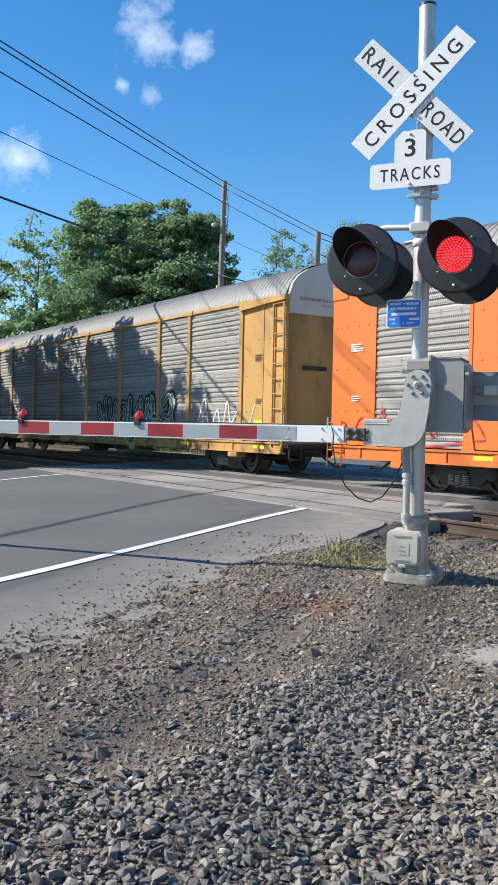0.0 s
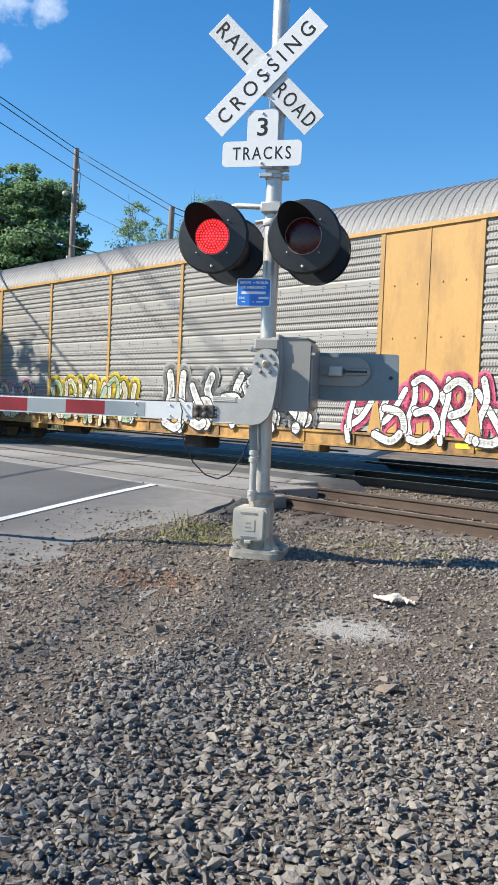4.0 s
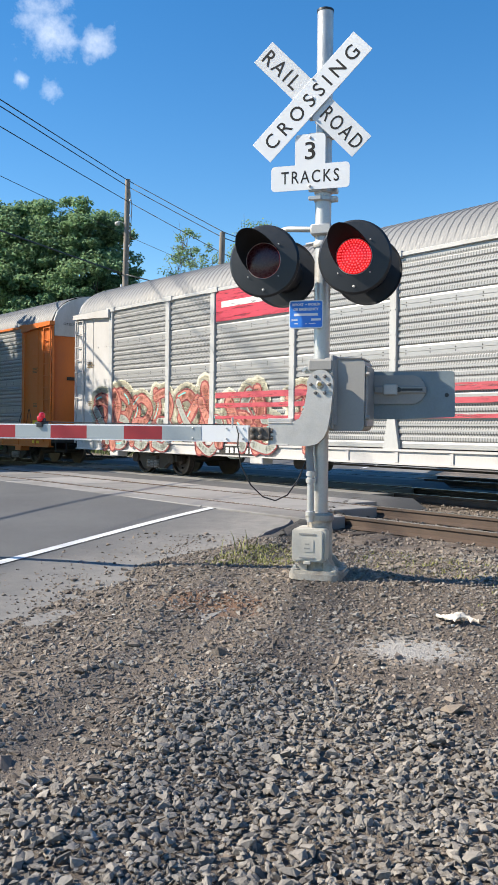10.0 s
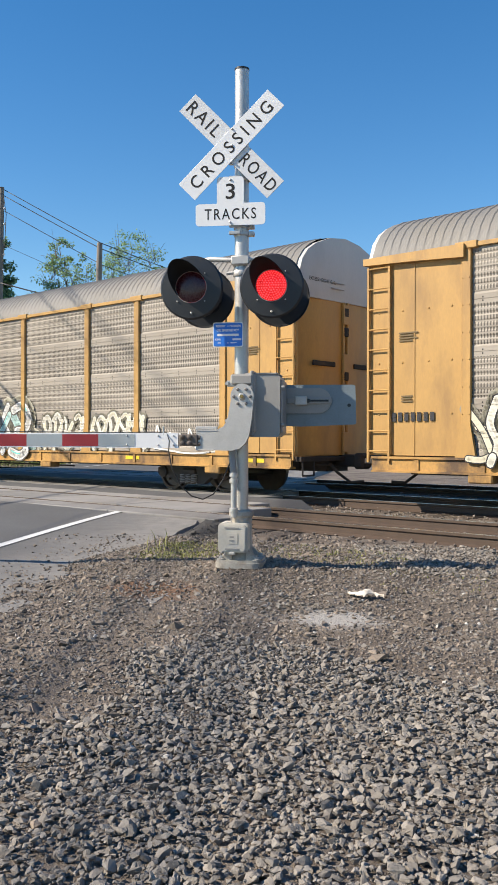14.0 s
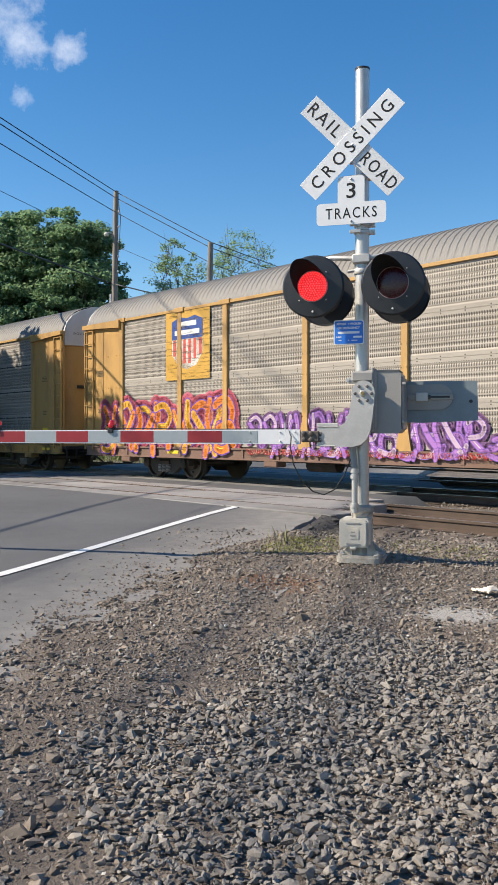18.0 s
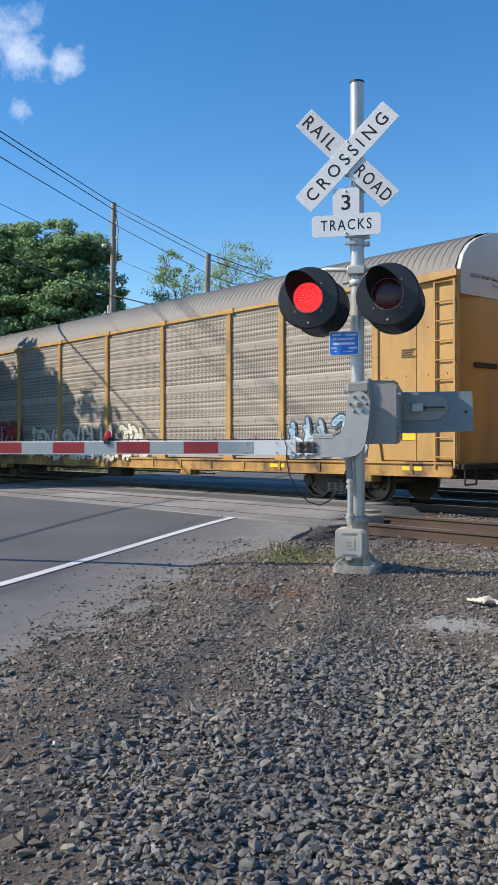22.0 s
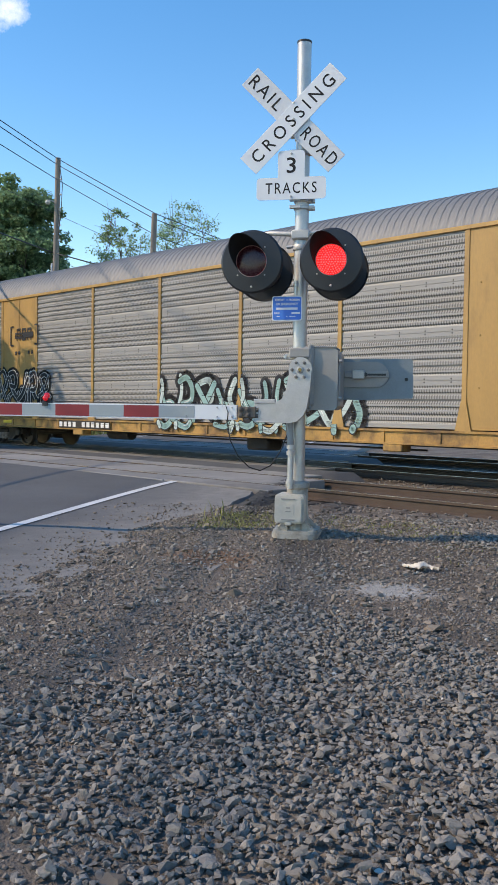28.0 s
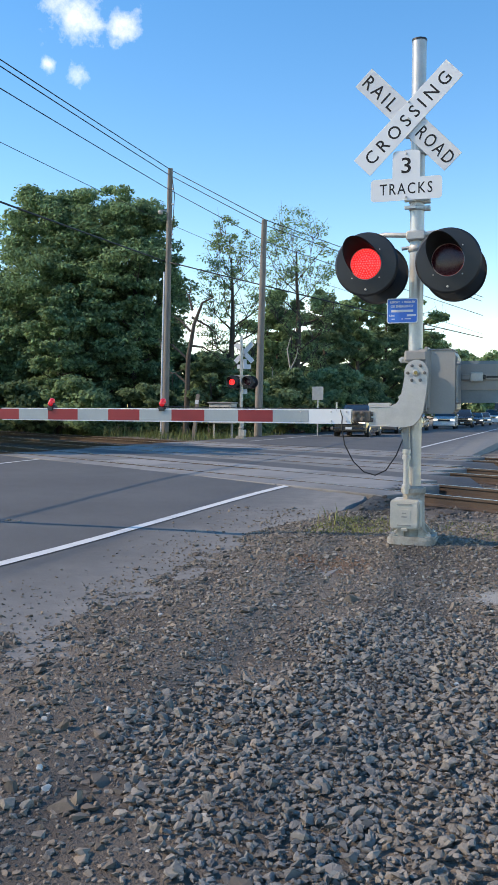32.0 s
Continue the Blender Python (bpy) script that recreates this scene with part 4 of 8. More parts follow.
# ---- the train of car-carrying wagons ----
m_yellow = surf("yellow wagon paint", (0.43, 0.25, 0.08), 0.55, 0, 0.14, 0.8, 30, 0.08, (0.22, 0.125, 0.055), 0.42, 1.3, stretch=(1, 1, 0.35), rand=0.07)
m_yellowd = surf("dull yellow wagon paint", (0.37, 0.215, 0.075), 0.6, 0, 0.17, 0.8, 30, 0.08, (0.16, 0.095, 0.05), 0.5, 1.2, stretch=(1, 1, 0.35), rand=0.07)
m_orange = surf("orange wagon paint", (0.54, 0.135, 0.02), 0.5, 0, 0.1, 0.8, 30, 0.06, (0.38, 0.11, 0.04), 0.3, 0.7, stretch=(1, 1, 0.35))
m_wagonwhite = surf("white wagon paint", (0.47, 0.455, 0.44), 0.55, 0, 0.08, 0.8, 30, 0.06, (0.36, 0.33, 0.3), 0.35, 0.7, stretch=(1, 1, 0.35))
m_wagongrey = surf("grey wagon paint", (0.42, 0.42, 0.41), 0.55, 0, 0.1, 0.8, 30, 0.06, (0.2, 0.18, 0.16), 0.35, 0.7, stretch=(1, 1, 0.35))
m_brown = surf("brown sill paint", (0.17, 0.10, 0.075), 0.7, 0, 0.2, 0.8, 30, 0.1, RUST, 0.4, 0.8)
m_sill = surf("rusty yellow sill paint", (0.42, 0.235, 0.07), 0.65, 0, 0.3, 1.6, 30, 0.12, (0.10, 0.06, 0.035), 0.62, 2.2, stretch=(0.8, 1, 0.6))
m_roof = surf("galvanised roof", (0.185, 0.187, 0.19), 0.6, 0.1, 0.12, 0.4, 30, 0.08, (0.3, 0.28, 0.25), 0.35, 0.5)
m_roofd = surf("sooty roof", (0.175, 0.17, 0.162), 0.65, 0.05, 0.15, 0.4, 30, 0.08, (0.2, 0.18, 0.15), 0.5, 0.5)
m_roofw = surf("cream roof", (0.42, 0.385, 0.31), 0.6, 0.0, 0.12, 0.4, 30, 0.08, (0.35, 0.3, 0.22), 0.4, 0.5)
m_bright = surf("bright galvanised panel", (0.335, 0.333, 0.328), 0.42, 0.25, 0.1, 0.5, 40, 0.05, (0.34, 0.34, 0.33), 0.3, 0.6, stretch=(0.4, 1, 1.5), holes=(0.055, 0.10, 0.2, 0.34, (0.13, 0.13, 0.125)))
m_worn = surf("weathered galvanised panel", (0.298, 0.294, 0.284), 0.6, 0.08, 0.14, 0.5, 40, 0.08, (0.26, 0.24, 0.21), 0.4, 0.7, stretch=(0.4, 1, 1.5), holes=(0.055, 0.10, 0.22, 0.35, (0.09, 0.085, 0.08)))
m_tan = surf("grimy tan panel", (0.34, 0.307, 0.265), 0.7, 0.1, 0.14, 0.5, 40, 0.1, (0.2, 0.175, 0.145), 0.45, 0.7, stretch=(0.4, 1, 1.5), holes=(0.055, 0.10, 0.25, 0.37, (0.06, 0.053, 0.045)))
m_slate = surf("dull slate-grey panel", (0.25, 0.26, 0.265), 0.55, 0.15, 0.14, 0.5, 40, 0.1, (0.14, 0.14, 0.135), 0.45, 0.7, stretch=(0.4, 1, 1.5), holes=(0.055, 0.10, 0.24, 0.36, (0.05, 0.05, 0.05)))
m_under = surf("sooty underframe", (0.035, 0.032, 0.03), 0.8, 0.2, 0.3, 2, 30, 0.2, RUST, 0.35, 2)
m_truck = surf("grimy cast bogie", (0.06, 0.055, 0.05), 0.75, 0.3, 0.3, 4, 40, 0.3, RUST, 0.4, 3)
m_wheel = surf("wheel steel", (0.10, 0.085, 0.075), 0.5, 0.6, 0.2, 4, 40, 0.1, RUST, 0.3, 3)
m_spring = surf("sprung steel", (0.3, 0.3, 0.3), 0.5, 0.5, 0.2, 6, 40, 0.1, RUST, 0.3, 3)
m_sign_y = surf("yellow placard", (0.72, 0.52, 0.03), 0.5, 0, 0.05, 2, 40, 0)
m_wash = surf("dull dark marking", (0.16, 0.11, 0.05), 0.7, 0, 0.2, 3, 40, 0)


def paint(name, col, rough=0.55):
    """Sprayed or stencilled paint with clear streaks that stand in for the ribs' bands; the sheet shows through."""
    ma = surf(name, col, rough, 0, 0.1, 2, 30, 0.03, tuple(c * 0.6 for c in col), 0.2, 1.5)
    nt = ma.node_tree
    nd, lk = nt.nodes, nt.links
    co, mp, nz, rg = nd.new("ShaderNodeTexCoord"), nd.new("ShaderNodeMapping"), nd.new("ShaderNodeTexNoise"), nd.new("ShaderNodeMapRange")
    mp.inputs["Scale"].default_value = (0.7, 1.0, 9.0)
    nz.inputs["Scale"].default_value, nz.inputs["Detail"].default_value, nz.inputs["Roughness"].default_value = 2.2, 6, 0.7
    lk.new(co.outputs["Object"], mp.inputs["Vector"])
    lk.new(mp.outputs[0], nz.inputs["Vector"])
    for key, x in (("From Min", 0.54), ("From Max", 0.63), ("To Min", 0.0), ("To Max", 0.75)):
        rg.inputs[key].default_value = x
    lk.new(nz.outputs["Fac"], rg.inputs["Value"])
    clear, mix = nd.new("ShaderNodeBsdfTransparent"), nd.new("ShaderNodeMixShader")
    lk.new(rg.outputs["Result"], mix.inputs[0])
    lk.new(nd["Principled BSDF"].outputs[0], mix.inputs[1])
    lk.new(clear.outputs[0], mix.inputs[2])
    lk.new(mix.outputs[0], nd["Material Output"].inputs["Surface"])
    return ma


TINTS = {}


def tint(col):
    if col not in TINTS:
        TINTS[col] = paint("spray paint", col)
    return TINTS[col]


BODY, CAR_PITCH = 26.97, 28.36
BAYS = (2.01, 2.75, 1.85, 2.75, 2.75, 2.75, 2.75, 2.75, 1.85, 2.75, 2.01)
SLEEK_BAYS = (1.45, 2.65, 1.95, 2.82, 2.82, 2.82, 2.82, 2.82, 2.0, 2.92, 1.90)
Z0, Z1, ROOF = 0.88, 4.32, 5.28
SIDE = 1.50
MESHES = {}


def cached(key, make, mats, smooth=0.0):
    if key not in MESHES:
        MESHES[key] = mesh_of(key[0], make(), mats, smooth)
    return MESHES[key]


def panel_geo(width, ribs, slots=False):
    """One screen panel: four sheets, each with ribs pressed along it."""
    prof = []
    sheets, amp = 4, 0.026 if ribs else 0.009
    hgt = (Z1 - Z0) / sheets
    for s in range(sheets):
        b = Z0 + s * hgt
        prof += [(SIDE, b), (SIDE + 0.012, b + 0.004), (SIDE + 0.012, b + 0.085)]
        n = 5
        pitch = (hgt - 0.22) / n
        for k in range(n):
            c = b + 0.11 + pitch * (k + 0.5)
            prof += [(SIDE, c - pitch * 0.42), (SIDE + amp, c - pitch * 0.2), (SIDE + amp, c + pitch * 0.2), (SIDE, c + pitch * 0.42)]
        prof += [(SIDE + 0.012, b + hgt - 0.085), (SIDE + 0.012, b + hgt - 0.004)]
    prof.append((SIDE, Z1))
    g = Geo()
    for y, z in prof:
        g.v += [(-width / 2 + 0.05, -y, z), (width / 2 - 0.05, -y, z)]
    for i in range(len(prof) - 1):
        g.f.append((2 * i, 2 * i + 1, 2 * i + 3, 2 * i + 2))
    g.m = [0] * len(g.f)
    g.box(-width / 2, width / 2, -SIDE + 0.004, -SIDE + 0.03, Z0, Z1)
    for s in range(1, sheets):
        b = Z0 + s * hgt
        if slots:
            g.box(-width / 2 + 0.06, width / 2 - 0.06, -SIDE - 0.014, -SIDE, b - 0.016, b + 0.016, 1)
        for i in range(int(width / 0.5)):
            x = (i + 0.5) * width / int(width / 0.5) - width / 2
            for d in (-0.03, 0.03):
                g.face([(x + 0.016 * math.cos(q), -SIDE - 0.0135, b + d + 0.016 * math.sin(q)) for q in (0, 1.047, 2.094, 3.142, 4.189, 5.236)], 1)
    return g


def solid_geo(width):
    g = Geo().box(-width / 2 + 0.05, width / 2 - 0.05, -SIDE - 0.03, -SIDE + 0.03, Z0, Z1)
    n = max(1, round(width / 1.0))
    for k in range(1, n):
        x = -width / 2 + width * k / n
        g.box(x - 0.012, x + 0.012, -SIDE - 0.042, -SIDE - 0.03, Z0, Z1)
    for x in (-width * 0.36, -width * 0.12, width * 0.14, width * 0.36):
        for z in (1.6, 2.5, 3.4):
            g.lathe([(0.022, 0.0), (0.012, 0.014)], Matrix.Translation((x, -SIDE - 0.03, z)) @ FACE, 6)
    return g


def post_geo():
    g = Geo().box(-0.085, 0.085, -SIDE - 0.07, -SIDE + 0.03, Z0 - 0.02, Z1 + 0.05, bevel=0.008)
    g.prism([(-0.085, Z0 + 0.55), (0.085, Z0 + 0.55), (0.19, Z0 - 0.02), (-0.19, Z0 - 0.02)], -SIDE - 0.085, -SIDE - 0.02, "y")
    for z in np.arange(Z0 + 0.7, Z1, 0.45):
        for s in (-1, 1):
            g.lathe([(0.013, 0), (0.008, 0.012)], Matrix.Translation((s * 0.06, -SIDE - 0.07, float(z))) @ FACE, 6)
    return g


def flush_post_geo():
    g = Geo().box(-0.05, 0.05, -SIDE - 0.045, -SIDE + 0.03, Z0 - 0.02, Z1 + 0.02, bevel=0.006)
    g.prism([(-0.05, Z0 + 0.5), (0.05, Z0 + 0.5), (0.16, Z0 - 0.02), (-0.16, Z0 - 0.02)], -SIDE - 0.06, -SIDE - 0.02, "y")
    return g


def grab_geo():
    g = Geo()
    for k in range(3):
        g.tube([(-0.25, -SIDE - 0.03, 0.75 + 0.3 * k), (-0.25, -SIDE - 0.12, 0.75 + 0.3 * k), (0.22, -SIDE - 0.12, 0.75 + 0.3 * k), (0.22, -SIDE - 0.03, 0.75 + 0.3 * k)], 0.014, 6)
    for x in (-0.25, 0.22):
        g.tube([(x, -SIDE - 0.12, 0.4), (x, -SIDE - 0.12, 1.4)], 0.014, 6)
    return g


def trim_geo():
    half = [(1.55, Z1 - 0.3), (1.55, 4.369), (1.52, 4.483), (1.42, 4.693), (1.27, 4.884), (1.07, 5.037), (0.82, 5.152), (0.47, 5.247), (0.0, 5.314)]
    prof = [(-y, z) for y, z in half] + [(y, z) for y, z in half[-2::-1]]
    g = Geo()
    for x in (BODY / 2 - 0.55, BODY / 2 - 0.04):
        g.v += [(x, y, z) for y, z in prof]
    w = len(prof)
    g.f = [(j, j + 1, w + j + 1, w + j) for j in range(w - 1)]
    g.m = [0] * len(g.f)
    return g


def cap_geo():
    return Geo().box(-0.2, 0.2, -SIDE - 0.09, -SIDE + 0.02, Z1 - 0.02, Z1 + 0.1, bevel=0.01)


def roof_geo():
    half = [(1.53, 4.340), (1.50, 4.464), (1.40, 4.674), (1.25, 4.865), (1.05, 5.018), (0.8, 5.133), (0.45, 5.228), (0.0, ROOF)]
    prof = [(-y, z) for y, z in half] + [(y, z) for y, z in half[-2::-1]]
    g = Geo()
    xs = []
    x, pitch = -BODY / 2 + 0.25, 0.17
    while x < BODY / 2 - 0.3:
        xs += [(x, 0.0), (x + 0.02, 0.018), (x + 0.06, 0.018), (x + 0.08, 0.0)]
        x += pitch
    xs = [(-BODY / 2 + 0.12, 0.0)] + xs + [(BODY / 2 - 0.12, 0.0)]
    w = len(prof)
    for x, up in xs:
        for y, z in prof:
            k = 1 + up / 5.0
            g.v.append((x, y * k, z + up * (1 if z > 4.42 else 0)))
    for i in range(len(xs) - 1):
        for j in range(w - 1):
            g.f.append((i * w + j, i * w + j + 1, (i + 1) * w + j + 1, (i + 1) * w + j))
    g.m = [0] * len(g.f)
    return g


def chord_geo():
    g = Geo()
    for s in (-1, 1):
        y = s * (SIDE + 0.03)
        g.box(-BODY / 2 + 0.05, BODY / 2 - 0.05, y - 0.035, y + 0.035, Z1 + 0.0, Z1 + 0.075, bevel=0.006)
    return g


def sill_geo():
    g = Geo()
    for s in (-1, 1):
        pts = [(s * 1.30, 0.86), (s * 1.60, 0.86), (s * 1.60, 0.82), (s * 1.56, 0.81), (s * 1.56, 0.62), (s * 1.60, 0.61), (s * 1.60, 0.58), (s * 1.42, 0.58), (s * 1.42, 0.62), (s * 1.50, 0.63), (s * 1.50, 0.80), (s * 1.30, 0.81)]
        g.prism(pts if s > 0 else pts[::-1], -BODY / 2 + 0.15, BODY / 2 - 0.15, "x")
    g.box(-BODY / 2 + 0.1, BODY / 2 - 0.1, -1.45, 1.45, 0.80, 0.84)
    for x in np.arange(-12.4, 12.5, 1.24):
        g.box(float(x) - 0.04, float(x) + 0.04, -1.585, -1.56, 0.62, 0.81)
    for x in (-11.2, -5.2, 5.2, 11.2):
        g.box(x - 0.22, x + 0.22, -1.6, -1.3, 0.44, 0.585, bevel=0.02)
    return g


def under_geo():
    g = Geo().box(-BODY / 2 + 0.2, BODY / 2 - 0.2, -0.35, 0.35, 0.50, 0.80)
    for x in np.arange(-8, 8.1, 2.0):
        g.box(float(x) - 0.06, float(x) + 0.06, -1.4, 1.4, 0.6, 0.8)
    g.tube([(-4.6, -0.9, 0.5), (-3.7, -0.9, 0.5)], 0.16, 12)
    g.tube([(-3.7, -0.9, 0.5), (5.5, -0.9, 0.46)], 0.02, 6)
    g.tube([(-9, -1.15, 0.56), (9, -1.15, 0.56)], 0.022, 6)
    g.box(1.0, 1.7, -1.3, -0.8, 0.3, 0.6, bevel=0.05)
    return g


def truck_geo():
    g = Geo()
    for s in (-1, 1):
        y = s * 1.02
        frame_pts = [(-1.05, 0.50), (-0.75, 0.56), (-0.42, 0.66), (0.42, 0.66), (0.75, 0.56), (1.05, 0.50), (1.05, 0.36), (0.70, 0.34), (0.42, 0.16), (-0.42, 0.16), (-0.70, 0.34), (-1.05, 0.36)]
        outer = Geo().prism(frame_pts, y - 0.07, y + 0.07, "y")
        g.add(outer)
        for x in (-0.84, 0.84):
            g.lathe([(0.13, 0.0), (0.13, 0.06), (0.07, 0.09)], Matrix.Translation((x, s * 1.09, 0.42)) @ (FACE if s < 0 else FACE.inverted()), 14)
    g.box(-0.22, 0.22, -1.15, 1.15, 0.34, 0.5, bevel=0.03)
    return g


def spring_geo():
    return Geo().tube([(0.065 * math.cos(a * 1.05), 0.065 * math.sin(a * 1.05), 0.18 + 0.20 * a / 31.4) for a in [i * 0.63 for i in range(50)]], 0.014, 5)


def wheel_geo():
    g = Geo().tube([(0, -0.95, 0), (0, 0.95, 0)], 0.085, 10)
    for s in (-1, 1):
        m = Matrix.Translation((0, s * 0.70, 0)) @ (FACE if s < 0 else FACE.inverted())
        g.lathe([(0.46, 0.0), (0.46, 0.03), (0.42, 0.035), (0.415, 0.135), (0.36, 0.14), (0.34, 0.07), (0.16, 0.06), (0.15, 0.15), (0.1, 0.16)], m, 28)
        for k in range(4):
            a = math.pi / 2 * k
            g.box(0.0, 0.001, 0, 0.001, 0, 0.001)
            g.lathe([(0.025, 0.05), (0.025, 0.12)], m @ Matrix.Translation((0.24 * math.cos(a), 0.24 * math.sin(a), 0)), 8)
    return g


def ladder_geo():
    g = Geo()
    for x in (-0.22, 0.22):
        g.box(x - 0.02, x + 0.02, -SIDE - 0.10, -SIDE - 0.06, 0.75, Z1 - 0.1)
    for k in range(10):
        g.tube([(-0.22, -SIDE - 0.09, 0.95 + 0.36 * k), (0.22, -SIDE - 0.09, 0.95 + 0.36 * k)], 0.014, 6)
    for k in (2, 5, 8):
        for x in (-0.22, 0.22):
            g.box(x - 0.02, x + 0.02, -SIDE - 0.08, -SIDE + 0.0, 0.95 + 0.36 * k - 0.02, 0.95 + 0.36 * k + 0.02)
    return g


def end_geo():
    """The pair of folding doors at one end, a shallow bow, for the end at +x."""
    g = Geo()
    n = 12
    for z in (0.84, 3.95):
        for k in range(n + 1):
            y = -1.42 + 2.84 * k / n
            g.v.append((BODY / 2 - 0.04 - 0.22 * (y / 1.42) ** 4, y, z))
    for k in range(n):
        g.f.append((k, k + 1, n + 2 + k, n + 1 + k))
    g.m = [0] * n
    for y in (-0.03, 0.03):
        g.tube([(BODY / 2 - 0.01, y * 2, 0.84), (BODY / 2 - 0.01, y * 2, 3.95)], 0.03, 6)
    for z in (1.1, 2.7, 3.7):
        g.box(BODY / 2 - 0.03, BODY / 2 + 0.03, -0.1, 0.1, z - 0.2, z + 0.2, bevel=0.01)
    return g


def end_top_geo():
    half = [(1.46, 3.950), (1.48, 4.407), (1.38, 4.674), (1.2, 4.884), (0.95, 5.037), (0.5, 5.200), (0.0, 5.266)]
    pts = [(-y, z) for y, z in half] + [(y, z) for y, z in half[-2::-1]]
    g = Geo().prism(pts, BODY / 2 - 0.32, BODY / 2 - 0.02, "x")
    for z in (4.2, 4.32):
        g.tube([(BODY / 2 + 0.02, -0.5, z), (BODY / 2 + 0.02, -0.1, z)], 0.015, 5)
    return g


def coupler_geo():
    g = Geo().box(BODY / 2 - 0.4, BODY / 2 + 0.35, -0.1, 0.1, 0.6, 0.85, bevel=0.03)
    g.box(BODY / 2 + 0.3, BODY / 2 + 0.55, -0.17, 0.17, 0.56, 0.88, bevel=0.05)
    g.tube([(BODY / 2 - 0.1, -0.5, 0.75), (BODY / 2 + 0.15, -0.48, 0.5), (BODY / 2 + 0.35, -0.3, 0.3), (BODY / 2 + 0.55, -0.12, 0.32)], 0.03, 7)
    g.box(BODY / 2 - 0.3, BODY / 2 + 0.06, -1.5, 1.5, 0.72, 0.82, bevel=0.01)
    g.tube([(BODY / 2 + 0.05, -1.45, 0.45), (BODY / 2 + 0.05, -1.45, 0.8)], 0.018, 6)
    g.tube([(BODY / 2 + 0.05, -1.1, 0.45), (BODY / 2 + 0.05, -1.1, 0.8)], 0.018, 6)
    g.tube([(BODY / 2 + 0.05, -1.45, 0.45), (BODY / 2 + 0.05, -1.1, 0.45)], 0.018, 6)
    g.tube([(BODY / 2 + 0.02, -1.0, 0.66), (BODY / 2 + 0.02, 0.0, 0.62)], 0.016, 5)
    return g


def stroke(g, pts, w, y, slot):
    """A broad flat stroke in the side's plane, round at its corners."""
    pts = [Vector((a, b)) for a, b in pts]
    for a, b in zip(pts, pts[1:]):
        d = b - a
        if d.length < 1e-5:
            continue
        q = Vector((-d.y, d.x)).normalized() * w
        yy = y if (a.y + b.y) / 2 > 0.88 else y - 0.078          # the sill stands proud of the screens
        g.face([(p.x, yy, p.y) for p in (a - q, b - q, b + q, a + q)], slot)
    for i, a in enumerate(pts):
        yy = (y if a.y > 0.88 else y - 0.078) - 0.0006
        g.face([(a.x + w * math.cos(k * math.pi / 4), yy, a.y + w * math.sin(k * math.pi / 4)) for k in range(8)], slot)


def rounded_way(pts, cuts=4):
    """The same way with its corners drawn round."""
    out = []
    for i in range(len(pts) - 1):
        p0, p1, p2, p3 = (Vector(pts[max(0, min(len(pts) - 1, j))]) for j in (i - 1, i, i + 1, i + 2))
        for c in range(cuts):
            t = c / cuts
            out.append(tuple(0.5 * (2 * p1 + (p2 - p0) * t + (2 * p0 - 5 * p1 + 4 * p2 - p3) * t * t + (3 * p1 - p0 - 3 * p2 + p3) * t ** 3)))
    return out + [tuple(pts[-1])]


def limb(rnd, cx, cell, base, hh, k):
    """One bent limb of a sprayed sign: a leaning upright, a bow, a hook or a swash."""
    r = rnd.uniform
    x = lambda a: cx + cell * (a + r(-0.07, 0.07))
    z = lambda b: base + hh * (b + r(-0.05, 0.05))
    kinds = ([(-0.32, 0.02), (-0.40, 0.35), (-0.22, 0.7), (-0.30, 1.0)],
             [(0.30, 0.0), (0.42, 0.3), (0.22, 0.65), (0.36, 0.98)],
             [(-0.35, 0.9), (0.05, 1.0), (0.36, 0.78), (0.2, 0.52), (-0.2, 0.5)],
             [(-0.2, 0.5), (0.25, 0.48), (0.42, 0.22), (0.1, 0.02), (-0.35, 0.08)],
             [(-0.45, 0.2), (0.0, 0.42), (0.45, 0.85)],
             [(-0.4, 0.8), (-0.05, 0.45), (0.42, 0.12), (0.6, 0.25)])
    return rounded_way([(x(a), z(b)) for a, b in kinds[k % len(kinds)]], 5)


